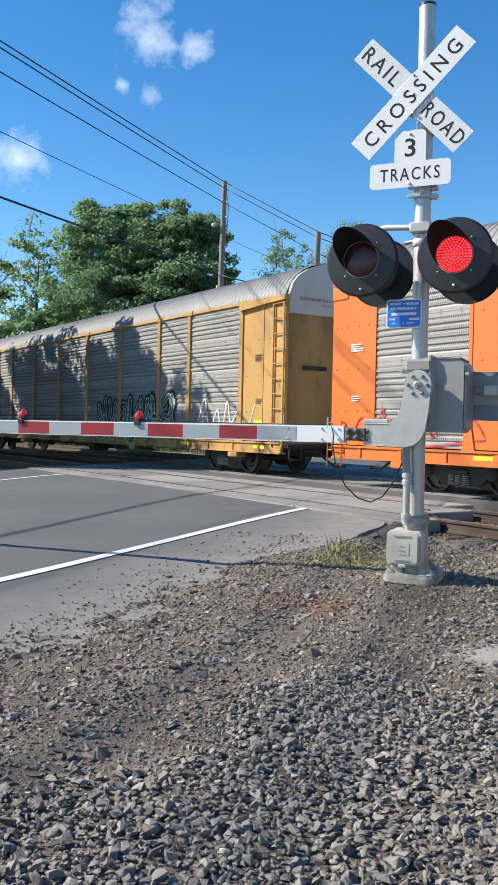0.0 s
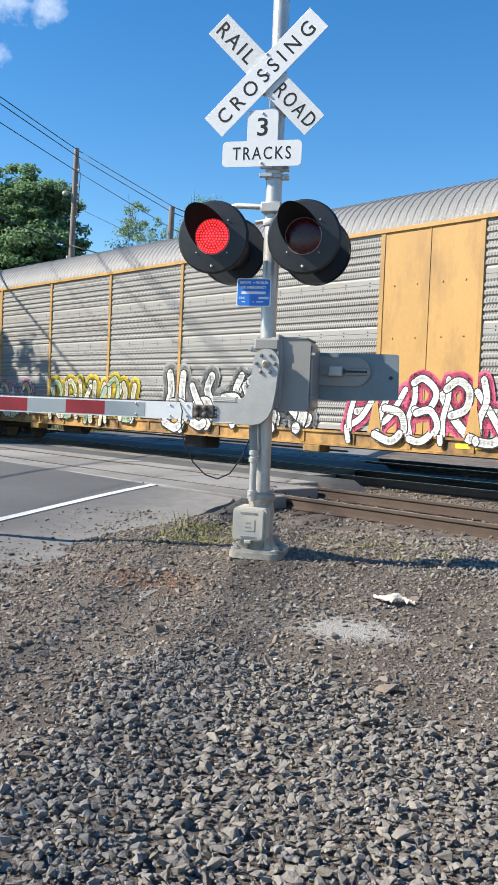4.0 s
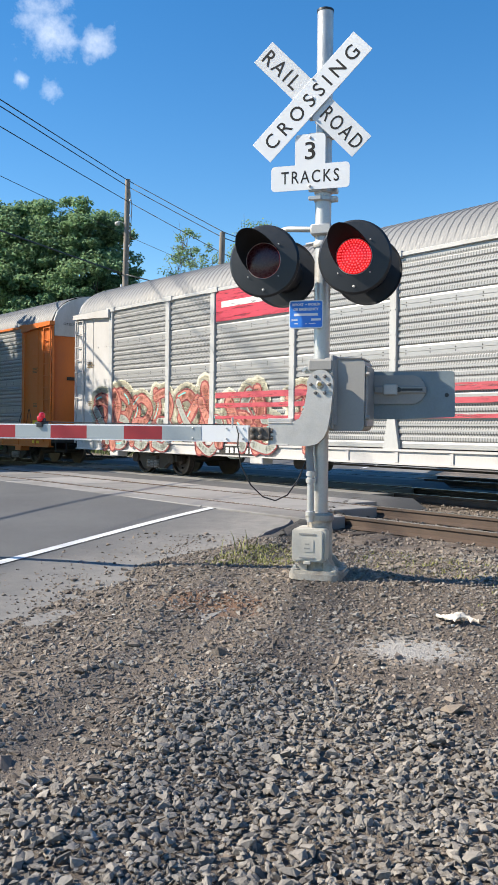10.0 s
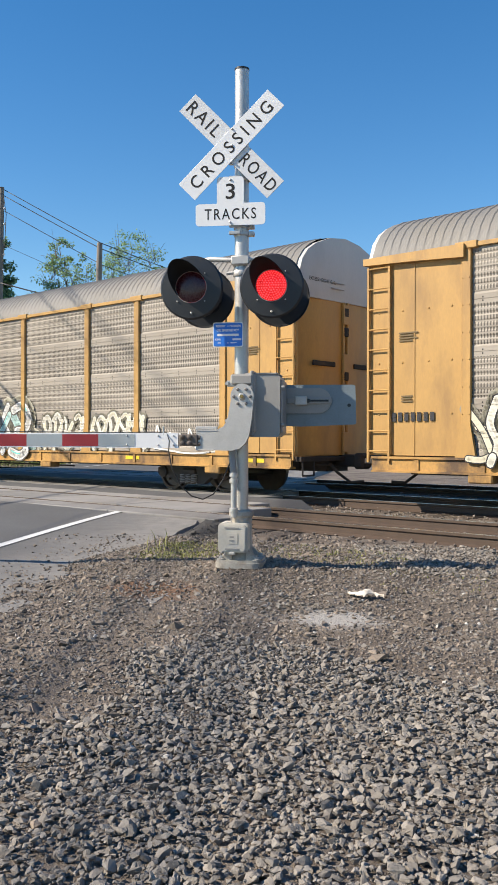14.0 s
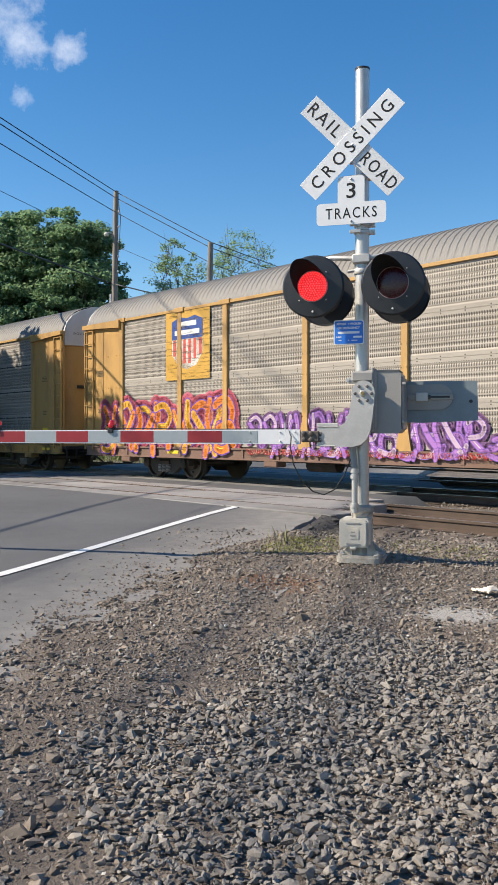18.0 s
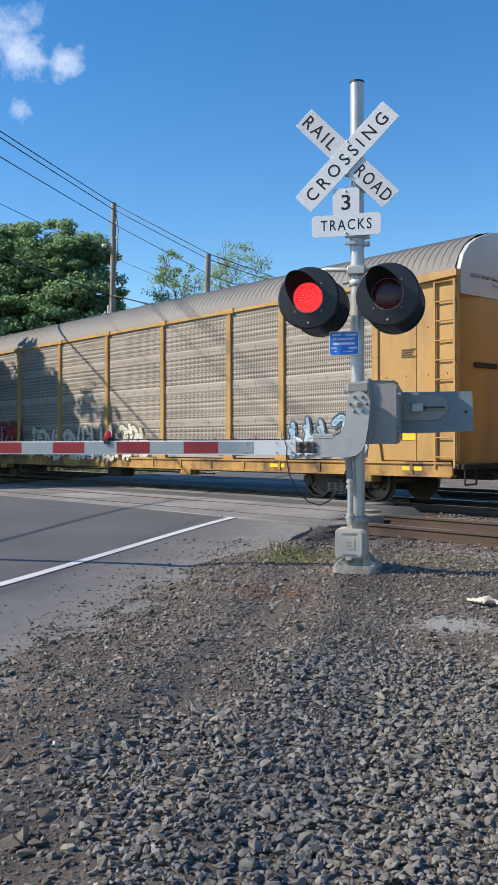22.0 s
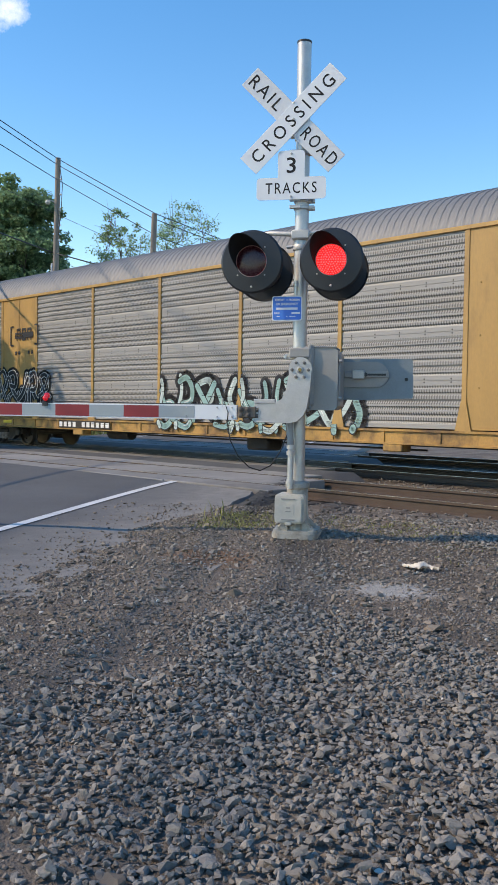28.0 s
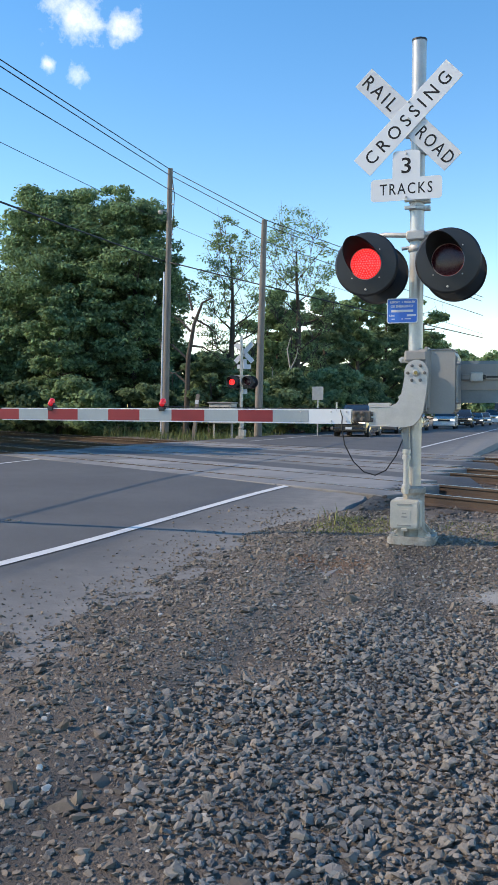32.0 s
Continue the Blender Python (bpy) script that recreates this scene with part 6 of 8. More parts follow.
PLATE = (0.50, 0.285, 0.05)
SCHEMES = [
    dict(label="yellow autorack wagon with grey screens and dark green graffiti", coat=Y, panel=m_worn, roof=m_roof, ends=YD, spray=[(2.4, 7.9, 0.55, 2.05, ((0.02, 0.10, 0.06), WHT, (0.015, 0.04, 0.03), GRN), "block"), (9.4, 12.0, 1.0, 2.0, (WHT, WHT, WHT, WHT), "tag"), (-4, 1.5, 1.0, 1.8, (WHT, PNK, GRY, WHT), "tag")]),
    dict(label="bright orange autorack wagon with grey screens and pink graffiti", coat=O, panel=m_worn, roof=m_roof, cap=m_wagongrey, ends=G_, sleek=True, solid=(2, 8), ink=m_pale, badges=[("slash", 5.0, 3.3, 2.2, 0.35, (ORG, BLK))], spray=[(1.6, 4.4, 1.25, 2.05, (PNK, (0.35, 0.02, 0.1), GRY, WHT), "block"), (4.7, 6.0, 1.3, 1.9, (BLK, BLK, BLK, BLK), "tag"), (-6, 1.2, 1.2, 1.8, (BLK, BLK, BLK, BLK), "tag"), (-12.5, -9.0, 0.95, 1.7, (RED, RED, RED, RED), "tag")]),
    dict(label="yellow autorack wagon with grimy tan screens and white graffiti", coat=Y, panel=m_tan, roof=m_roofd, badges=[("glyphs", -5.4, 3.25, 1.55, 0.45, ((0.6, 0.42, 0.04), 3)), ("bars", -5.4, 2.9, 1.6, 0.1, ((0.6, 0.42, 0.04),)), ("sill_plate", -5.5, 0.72, 2.4, 0.2, (WHT, 11))], spray=[(-11.2, -4.9, 0.95, 1.85, (WHT, (0.5, 0.45, 0.5), CRM, WHT), "block"), (5.5, 10.5, 0.55, 0.85, (BLK, BLK, BLK, BLK), "tag")]),
    dict(label="dull yellow autorack wagon with ribbed screens and a red emblem", coat=Y, panel=m_worn, ribs=True, roof=m_roof, sleek=True, solid=(2, 8), badges=[("octagon", -8.9, 3.25, 1.7, 1.75, ((0.5, 0.03, 0.04), WHT))], spray=[(-13, -5.5, 0.5, 1.6, (WHT, BLK, (0.6, 0.35, 0.45), YEL), "bubble"), (-4.5, -0.5, 0.55, 1.7, (CRM, BLK, YEL, GRN), "bubble"), (0.5, 5, 0.55, 1.9, (WHT, BLK, GRY, WHT), "bubble"), (6, 10, 0.7, 1.8, (WHT, BLK, PNK, WHT), "block")]),
    dict(label="yellow autorack wagon with grey screens and purple graffiti", coat=Y, panel=m_worn, ribs=True, roof=m_roof, ends=W, cap=W, sleek=True, solid=(2, 8), badges=[("slash", 6.0, 3.2, 2.2, 0.4, (ORG, GRY)), ("sill_plate", -3.4, 0.72, 2.2, 0.2, (WHT, 11))], spray=[(-3.4, 3.0, 1.2, 2.0, (PUR, (0.08, 0.03, 0.2), YEL, WHT), "block"), (-2.5, 3.6, 0.5, 1.1, ((0.4, 0.25, 0.55), (0.1, 0.04, 0.2), (0.35, 0.2, 0.5), WHT), "bubble"), (4.4, 6.0, 0.75, 1.45, (YEL, RED, BLU, ORG), "bubble"), (8.0, 10.0, 0.95, 1.5, (WHT, WHT, WHT, WHT), "tag"), (-6.6, -5.9, 1.4, 1.9, (BLK, BLK, BLK, BLK), "tag")]),
    dict(label="yellow autorack wagon with bright ribbed metal screens", coat=Y, panel=m_bright, roof=m_roof, badges=[("glyphs", -12.4, 2.5, 0.6, 0.16, (BLK, 4)), ("sill_plate", -5.2, 0.72, 2.4, 0.2, (WHT, 11)), ("glyphs", 5.3, 0.72, 1.0, 0.22, ((0.12, 0.05, 0.02), 3))], spray=[(9.0, 10.6, 0.95, 1.35, (GRY, GRY, GRY, GRY), "tag")]),
    dict(label="orange autorack wagon with bright ribbed metal screens and blue graffiti", coat=O, panel=m_bright, roof=m_roof, cap=m_wagongrey, badges=[("slash", 6.35, 3.25, 2.1, 0.35, (ORG, BLK))], spray=[(4.8, 8.7, 0.6, 1.95, (TEAL, NAVY, (0.3, 0.14, 0.42), YEL), "bubble"), (11.2, 12.0, 1.2, 1.8, (BLK, BLK, BLK, BLK), "tag")]),
    dict(label="silver-white autorack wagon with a red stripe and pale graffiti", coat=W, post=G_, panel=m_bright, roof=m_roof, ends=G_, sill=W, badges=[("bars", -5.45, 4.0, 2.6, 0.75, ((0.45, 0.03, 0.06), WHT)), ("bars", 2.5, 1.95, 18.5, 0.13, ((0.42, 0.06, 0.08),)), ("bars", 2.5, 1.72, 18.5, 0.1, ((0.42, 0.06, 0.08),)), ("bars", 2.5, 1.45, 18.5, 0.07, ((0.42, 0.06, 0.08),)), ("sill_plate", -6.2, 0.72, 1.9, 0.18, (WHT, 11)), ("glyphs", 4.6, 0.72, 0.8, 0.2, ((0.4, 0.05, 0.03), 3))], spray=[(-12.4, -3.4, 0.6, 2.1, ((0.5, 0.2, 0.15), (0.25, 0.05, 0.05), CRM, TEAL), "bubble"), (2.3, 7.5, 0.55, 1.75, (WHT, (0.12, 0.1, 0.12), GRY, WHT), "block"), (7.8, 12.4, 0.8, 2.0, (WHT, (0.12, 0.1, 0.12), GRY, WHT), "block")]),
    dict(label="yellow autorack wagon with pale ribbed screens and white graffiti", slots=True, coat=Y, panel=m_worn, ribs=True, roof=m_roofw, badges=[("slash", 6.0, 3.25, 2.1, 0.3, (ORG, BLK)), ("glyphs", 6.1, 0.72, 0.7, 0.18, ((0.12, 0.05, 0.02), 3))], spray=[(7.5, 10.7, 0.6, 1.85, (WHT, BLK, WHT, WHT), "bubble"), (-6, -3, 0.9, 1.6, (WHT, GRY, CRM, WHT), "tag")]),
    dict(label="yellow autorack wagon with tan screens and huge white graffiti", coat=Y, panel=m_tan, roof=m_roofd, badges=[("bars", -7.85, 3.45, 1.86, 1.75, (PLATE,)), ("shield", -7.85, 3.5, 1.3, 1.35, SHIELD), ("sill_plate", -5.9, 0.72, 2.2, 0.2, (WHT, 10))], spray=[(-11.7, -7.0, 0.95, 1.75, (CRM, WHT, CRM, WHT), "block"), (-5.4, 4.5, 0.5, 2.05, (WHT, (0.12, 0.11, 0.1), (0.45, 0.43, 0.35), TEAL), "bubble"), (5, 9, 0.9, 1.7, (CRM, WHT, CRM, WHT), "block"), (9.3, 12, 0.9, 1.5, (WHT, WHT, WHT, WHT), "tag")]),
    dict(label="dull yellow autorack wagon with grimy tan screens", coat=Y, panel=m_tan, roof=m_roofd, badges=[("glyphs", -12.5, 1.55, 0.9, 0.16, (BLK, 7)), ("glyphs", -5.2, 3.1, 1.9, 0.22, (BLK, 7)), ("glyphs", -5.2, 2.78, 2.0, 0.22, (BLK, 8)), ("slash", -5.4, 3.55, 1.4, 0.4, (BLK,))], spray=[(-11.5, -9.0, 0.7, 1.9, (CRM, BLK, CRM, WHT), "block"), (-5.8, -2.8, 0.55, 1.4, (WHT, PNK, WHT, GRY), "block")]),
    dict(label="yellow autorack wagon with tan screens and teal graffiti", slots=True, coat=Y, panel=m_tan, roof=m_roofd, badges=[("bars", -5.4, 3.08, 2.5, 0.82, (PLATE,)), ("glyphs", -5.4, 3.15, 1.55, 0.45, (BLK, 3)), ("bars", -5.4, 2.8, 1.6, 0.07, (BLK,)), ("sill_plate", -6.0, 0.75, 2.0, 0.18, (WHT, 11))], spray=[(-10.5, -7.5, 0.9, 1.6, (WHT, GRY, WHT, GRY), "block"), (-4.8, -2.2, 0.6, 1.7, (WHT, (0.5, 0.5, 0.5), WHT, WHT), "bubble"), (-1.2, 1.4, 0.7, 1.9, (CRM, BLK, CRM, WHT), "tag"), (3.8, 8.6, 0.55, 1.95, (TEAL, (0.02, 0.06, 0.08), (0.12, 0.42, 0.45), WHT), "bubble"), (9, 11.5, 1.0, 1.9, (GRY, GRY, GRY, GRY), "tag")]),
    dict(label="yellow autorack wagon with tan screens and purple-red graffiti", coat=Y, panel=m_tan, roof=m_roofd, sill=m_brown, badges=[("bars", -8.4, 3.45, 1.86, 1.75, (PLATE,)), ("shield", -8.4, 3.5, 1.3, 1.35, SHIELD)], spray=[(-12.5, -6.5, 0.5, 2.0, (ORG, PUR, (0.5, 0.1, 0.15), YEL), "bubble"), (-6.0, 1.5, 0.5, 1.6, ((0.35, 0.15, 0.45), PUR, (0.45, 0.2, 0.5), CRM), "block"), (1.9, 9.8, 0.9, 2.0, (CRM, (0.4, 0.03, 0.25), ORG, YEL), "bubble"), (9.9, 12.4, 0.9, 1.7, (PUR, BLK, (0.4, 0.2, 0.5), WHT), "tag"), (-6, 9, 0.5, 0.84, (RED, (0.35, 0.03, 0.03), (0.4, 0.05, 0.05), CRM), "block")]),
    dict(label="white autorack wagon with bright ribbed screens and teal graffiti", sill=m_under, coat=W, panel=m_bright, roof=m_roof, sleek=True, solid=(2, 8), ends=G_, badges=[("glyphs", -12.4, 2.4, 0.5, 0.18, (BLK, 3)), ("glyphs", -7.9, 3.2, 1.3, 0.55, ((0.55, 0.02, 0.05), 2))], spray=[(-13.2, -11.6, 0.5, 1.6, (RED, BLK, (0.55, 0.05, 0.08), YEL), "block"), (-11.3, -4.5, 0.5, 1.9, (TEAL, BLK, (0.3, 0.65, 0.62), WHT), "block"), (-4.2, 3.5, 0.5, 2.1, (GRN, NAVY, BLU, (0.3, 0.8, 0.5)), "bubble"), (3.7, 5.6, 0.55, 1.9, ((0.5, 0.12, 0.2), (0.1, 0.02, 0.04), (0.03, 0.025, 0.03), PNK), "block"), (5.6, 7.5, 0.55, 1.9, (YEL, (0.05, 0.08, 0.03), (0.04, 0.07, 0.035), (0.5, 0.6, 0.3)), "block"), (7.6, 9.3, 0.55, 2.0, ((0.5, 0.1, 0.15), (0.1, 0.02, 0.03), (0.03, 0.025, 0.03), PNK), "block"), (9.4, 11.4, 0.5, 2.0, (BLU, NAVY, (0.03, 0.08, 0.35), WHT), "bubble")]),
    dict(label="yellow autorack wagon with tan screens and red and white graffiti", coat=Y, panel=m_tan, roof=m_roofd, badges=[("bars", -6.5, 3.3, 1.75, 1.3, (PLATE,)), ("slash", -6.45, 3.62, 1.5, 0.5, ((0.04, 0.24, 0.14),)), ("bars", -6.45, 3.45, 1.3, 0.42, ((0.04, 0.24, 0.14),)), ("bars", -6.4, 3.5, 0.7, 0.14, (WHT,))], spray=[(-13.3, -12.3, 2.4, 3.4, (BLK, BLK, BLK, BLK), "tag"), (-8, -4, 0.55, 1.8, (RED, (0.2, 0.0, 0.02), (0.6, 0.1, 0.1), WHT), "bubble"), (-3.2, 3.5, 0.8, 1.7, (CRM, WHT, CRM, WHT), "block"), (5.5, 8.3, 1.0, 1.4, (RED, (0.15, 0.03, 0.03), RED, RED), "tag"), (9.0, 11.6, 0.95, 1.75, ((0.25, 0.42, 0.55), (0.45, 0.55, 0.62), (0.2, 0.35, 0.5), WHT), "block")]),
    dict(label="yellow autorack wagon with clean ribbed metal screens", coat=Y, panel=m_bright, roof=m_roof, badges=[("frame", -5.4, 3.2, 1.5, 0.65, (BLK,)), ("glyphs", -5.8, 0.73, 1.3, 0.16, (BLK, 8))]),
    dict(label="white autorack wagon with grey screens and green graffiti", coat=W, panel=m_slate, ribs=False, roof=m_roof, sill=W, ends=G_, sleek=True, solid=(2, 8), ink=m_ink, badges=[("slash", 5.2, 3.2, 2.4, 0.35, (ORG, BLK)), ("glyphs", -12.7, 2.3, 0.55, 0.18, (BLK, 4))], spray=[(-12.9, -11.0, 1.2, 1.9, (BLK, BLK, BLK, BLK), "tag"), (-9.0, -7.6, 0.95, 2.2, (BLK, BLK, BLK, BLK), "tag"), (-7.4, -0.5, 0.5, 2.3, ((0.1, 0.35, 0.2), BLK, (0.4, 0.55, 0.45), WHT), "bubble"), (0.5, 3.2, 0.9, 1.8, (BLK, BLK, BLK, BLK), "tag"), (7.0, 8.5, 0.9, 1.8, (BLK, BLK, BLK, BLK), "tag")]),
    dict(label="yellow autorack wagon with dark grey painted panels", coat=Y, panel=m_worn, ribs=True, roof=m_roofw, sill=m_brown, badges=[("bars", -8.6, 2.5, 7.4, 3.0, ((0.045, 0.045, 0.05),)), ("bars", -10.4, 2.85, 2.0, 0.42, ((0.5, 0.5, 0.5),)), ("bars", -6.6, 1.7, 2.6, 0.5, ((0.5, 0.5, 0.5),)), ("bars", -0.6, 2.5, 7.4, 3.0, ((0.045, 0.045, 0.05),)), ("bars", -1.0, 2.9, 2.2, 0.5, ((0.55, 0.55, 0.55),)), ("bars", 7.8, 2.5, 7.6, 3.0, ((0.045, 0.045, 0.05),)), ("bars", 8.4, 2.2, 2.6, 0.55, ((0.55, 0.55, 0.55),))], spray=[(12.2, 13.0, 1.7, 2.6, (WHT, WHT, WHT, WHT), "block")]),
    dict(label="yellow autorack wagon with grey screens and black and white graffiti", coat=Y, panel=m_worn, ribs=True, roof=m_roof, sleek=True, solid=(2, 8), ends=G_, badges=[("frame", -8.1, 3.25, 1.5, 0.55, (BLK,)), ("glyphs", -8.1, 3.28, 0.9, 0.36, (BLK, 3)), ("sill_plate", -4.9, 0.72, 2.4, 0.2, (WHT, 11)), ("glyphs", 5.2, 0.72, 0.8, 0.22, ((0.35, 0.07, 0.03), 2))], spray=[(-11.9, -6.7, 1.2, 2.2, (BLK, WHT, BLK, (0.1, 0.1, 0.1)), "block"), (-1.8, 4.4, 0.55, 1.9, ((0.25, 0.42, 0.4), BLK, BLK, WHT), "block")]),
    dict(label="yellow autorack wagon with tan screens and purple graffiti at the end", coat=Y, panel=m_tan, roof=m_roof, sill=m_brown, ends=Y, badges=[("bars", -7.85, 3.55, 1.86, 1.3, (PLATE,)), ("frame", -7.85, 3.55, 1.0, 0.5, (BLK,)), ("sill_plate", -7.9, 0.72, 2.4, 0.2, (WHT, 11))], spray=[(-3.0, 1.8, 0.95, 1.9, (YEL, (0.5, 0.35, 0.05), (0.3, 0.5, 0.6), WHT), "block"), (2.6, 8.0, 0.95, 2.05, ((0.45, 0.42, 0.48), (0.04, 0.03, 0.06), GRY, WHT), "bubble"), (-5.0, 6.0, 0.5, 0.84, ((0.5, 0.2, 0.3), PUR, (0.35, 0.1, 0.15), CRM), "block")]),
]
for k, scheme in enumerate(SCHEMES):
    WHEELSETS.append([])
    wagon(k, scheme)
FLASH = (0.541, 0.279)

# ---- loose stone, weeds ----
def fast_mesh(name, verts, tris, ma):
    me = bpy.data.meshes.new(name)
    me.vertices.add(len(verts))
    me.vertices.foreach_set("co", np.asarray(verts, np.float32).ravel())
    me.loops.add(len(tris) * 3)
    me.loops.foreach_set("vertex_index", np.asarray(tris, np.int32).ravel())
    me.polygons.add(len(tris))
    me.polygons.foreach_set("loop_start", np.arange(0, len(tris) * 3, 3, dtype=np.int32))
    me.polygons.foreach_set("use_smooth", np.zeros(len(tris), bool))
    me.materials.append(ma)
    me.update(calc_edges=True)
    return me


def stone_kinds(rng, count=14):
    """Broken stones: sharp hulls round a few random points."""
    kinds = []
    for _ in range(count):
        bm = bmesh.new()
        for q in rng.normal(size=(12, 3)):
            q = q / np.linalg.norm(q) * rng.uniform(0.75, 1.15)
            bm.verts.new(q * np.array([1.15, 0.9, 0.6]))
        out = bmesh.ops.convex_hull(bm, input=bm.verts[:])
        bmesh.ops.delete(bm, geom=[v for v in bm.verts if not v.link_faces], context="VERTS")
        bm.verts.index_update()
        kinds.append((np.array([v.co[:] for v in bm.verts]), np.array([[v.index for v in f.verts] for f in bm.faces])))
        bm.free()
    return kinds


def turned(rng, n, lie):
    """Random turns about z, tipped a little (lie in radians) to one side."""
    yaw, way, tip = rng.uniform(0, 2 * math.pi, n), rng.uniform(0, 2 * math.pi, n), np.abs(rng.normal(size=n)) * lie
    ax, ay = np.cos(way), np.sin(way)
    c, s = np.cos(tip), np.sin(tip)
    tilt = np.stack([np.stack([c + ax * ax * (1 - c), ax * ay * (1 - c), ay * s], -1),
                     np.stack([ax * ay * (1 - c), c + ay * ay * (1 - c), -ax * s], -1),
                     np.stack([-ay * s, ax * s, c], -1)], 1)
    zero, one = np.zeros(n), np.ones(n)
    spin = np.stack([np.stack([np.cos(yaw), -np.sin(yaw), zero], -1), np.stack([np.sin(yaw), np.cos(yaw), zero], -1), np.stack([zero, zero, one], -1)], 1)
    return tilt @ spin


def stones(name, spots, ma, label, seed, lie=0.55):
    """spots: rows of x, y, z, size."""
    rng = np.random.default_rng(seed)
    kinds = stone_kinds(rng)
    spots = np.asarray(spots)
    pick = rng.integers(0, len(kinds), len(spots))
    rot = turned(rng, len(spots), lie)
    flat = rng.uniform(0.85, 1.1, len(spots))
    vs, fs, n = [], [], 0
    for k, (shape, tris) in enumerate(kinds):
        who = np.nonzero(pick == k)[0]
        if not len(who):
            continue
        v = np.einsum("nij,vj->nvi", rot[who], shape) * spots[who, 3][:, None, None]
        v[:, :, 2] *= flat[who][:, None]
        v += spots[who][:, None, :3]
        vs.append(v.reshape(-1, 3))
        fs.append((tris[None] + (n + np.arange(len(who)) * len(shape))[:, None, None]).reshape(-1, 3))
        n += len(who) * len(shape)
    ob = new(name, fast_mesh(name, np.concatenate(vs), np.concatenate(fs), ma))
    return tagged(ob, label, "gravel", kind="stuff")


def powder(x, y):
    """A powdery pale patch that is bare of stones."""
    return ease(0.2, 0.46, math.hypot(x - 1.0, 1.3 * (y + 1.68)) + 0.12 * noise.noise((x * 5, y * 5, 4.0)))


def cover(x, y):
    """How thickly the crushed stone lies: a heap on the near side, thin over the dirt."""
    wob = 0.28 * noise.noise((x * 1.4, y * 1.4, 7.0)) + 0.14 * noise.noise((x * 4.5, y * 4.5, 2.0))
    left = -0.02 - 0.28 * ease(-4.2, -4.8, y) + 0.75 * ease(-5.2, -6.5, y)
    top = -2.65 - 0.65 * ease(0.7, 1.6, x)
    a = ease(left - 0.45, left + 0.2, x + wob) * ease(top + 0.6, top - 0.35, y + wob)
    b = 0.30 * (1 - ease(2.0, 3.0, x * ACROSS.x + y * ACROSS.y))
    c = 0.6 * ease(0.2, 1.6, x) * ease(-0.9, 0.2, y)
    bare = noise.noise((x * 1.1, y * 1.1, 3.0)) * 0.5 + noise.noise((x * 3.0, y * 3.0, 9.0)) * 0.3
    return max(a * (1 + 0.2 * bare), b * (1 + 1.9 * bare), c * (1 + bare)) * powder(x, y)


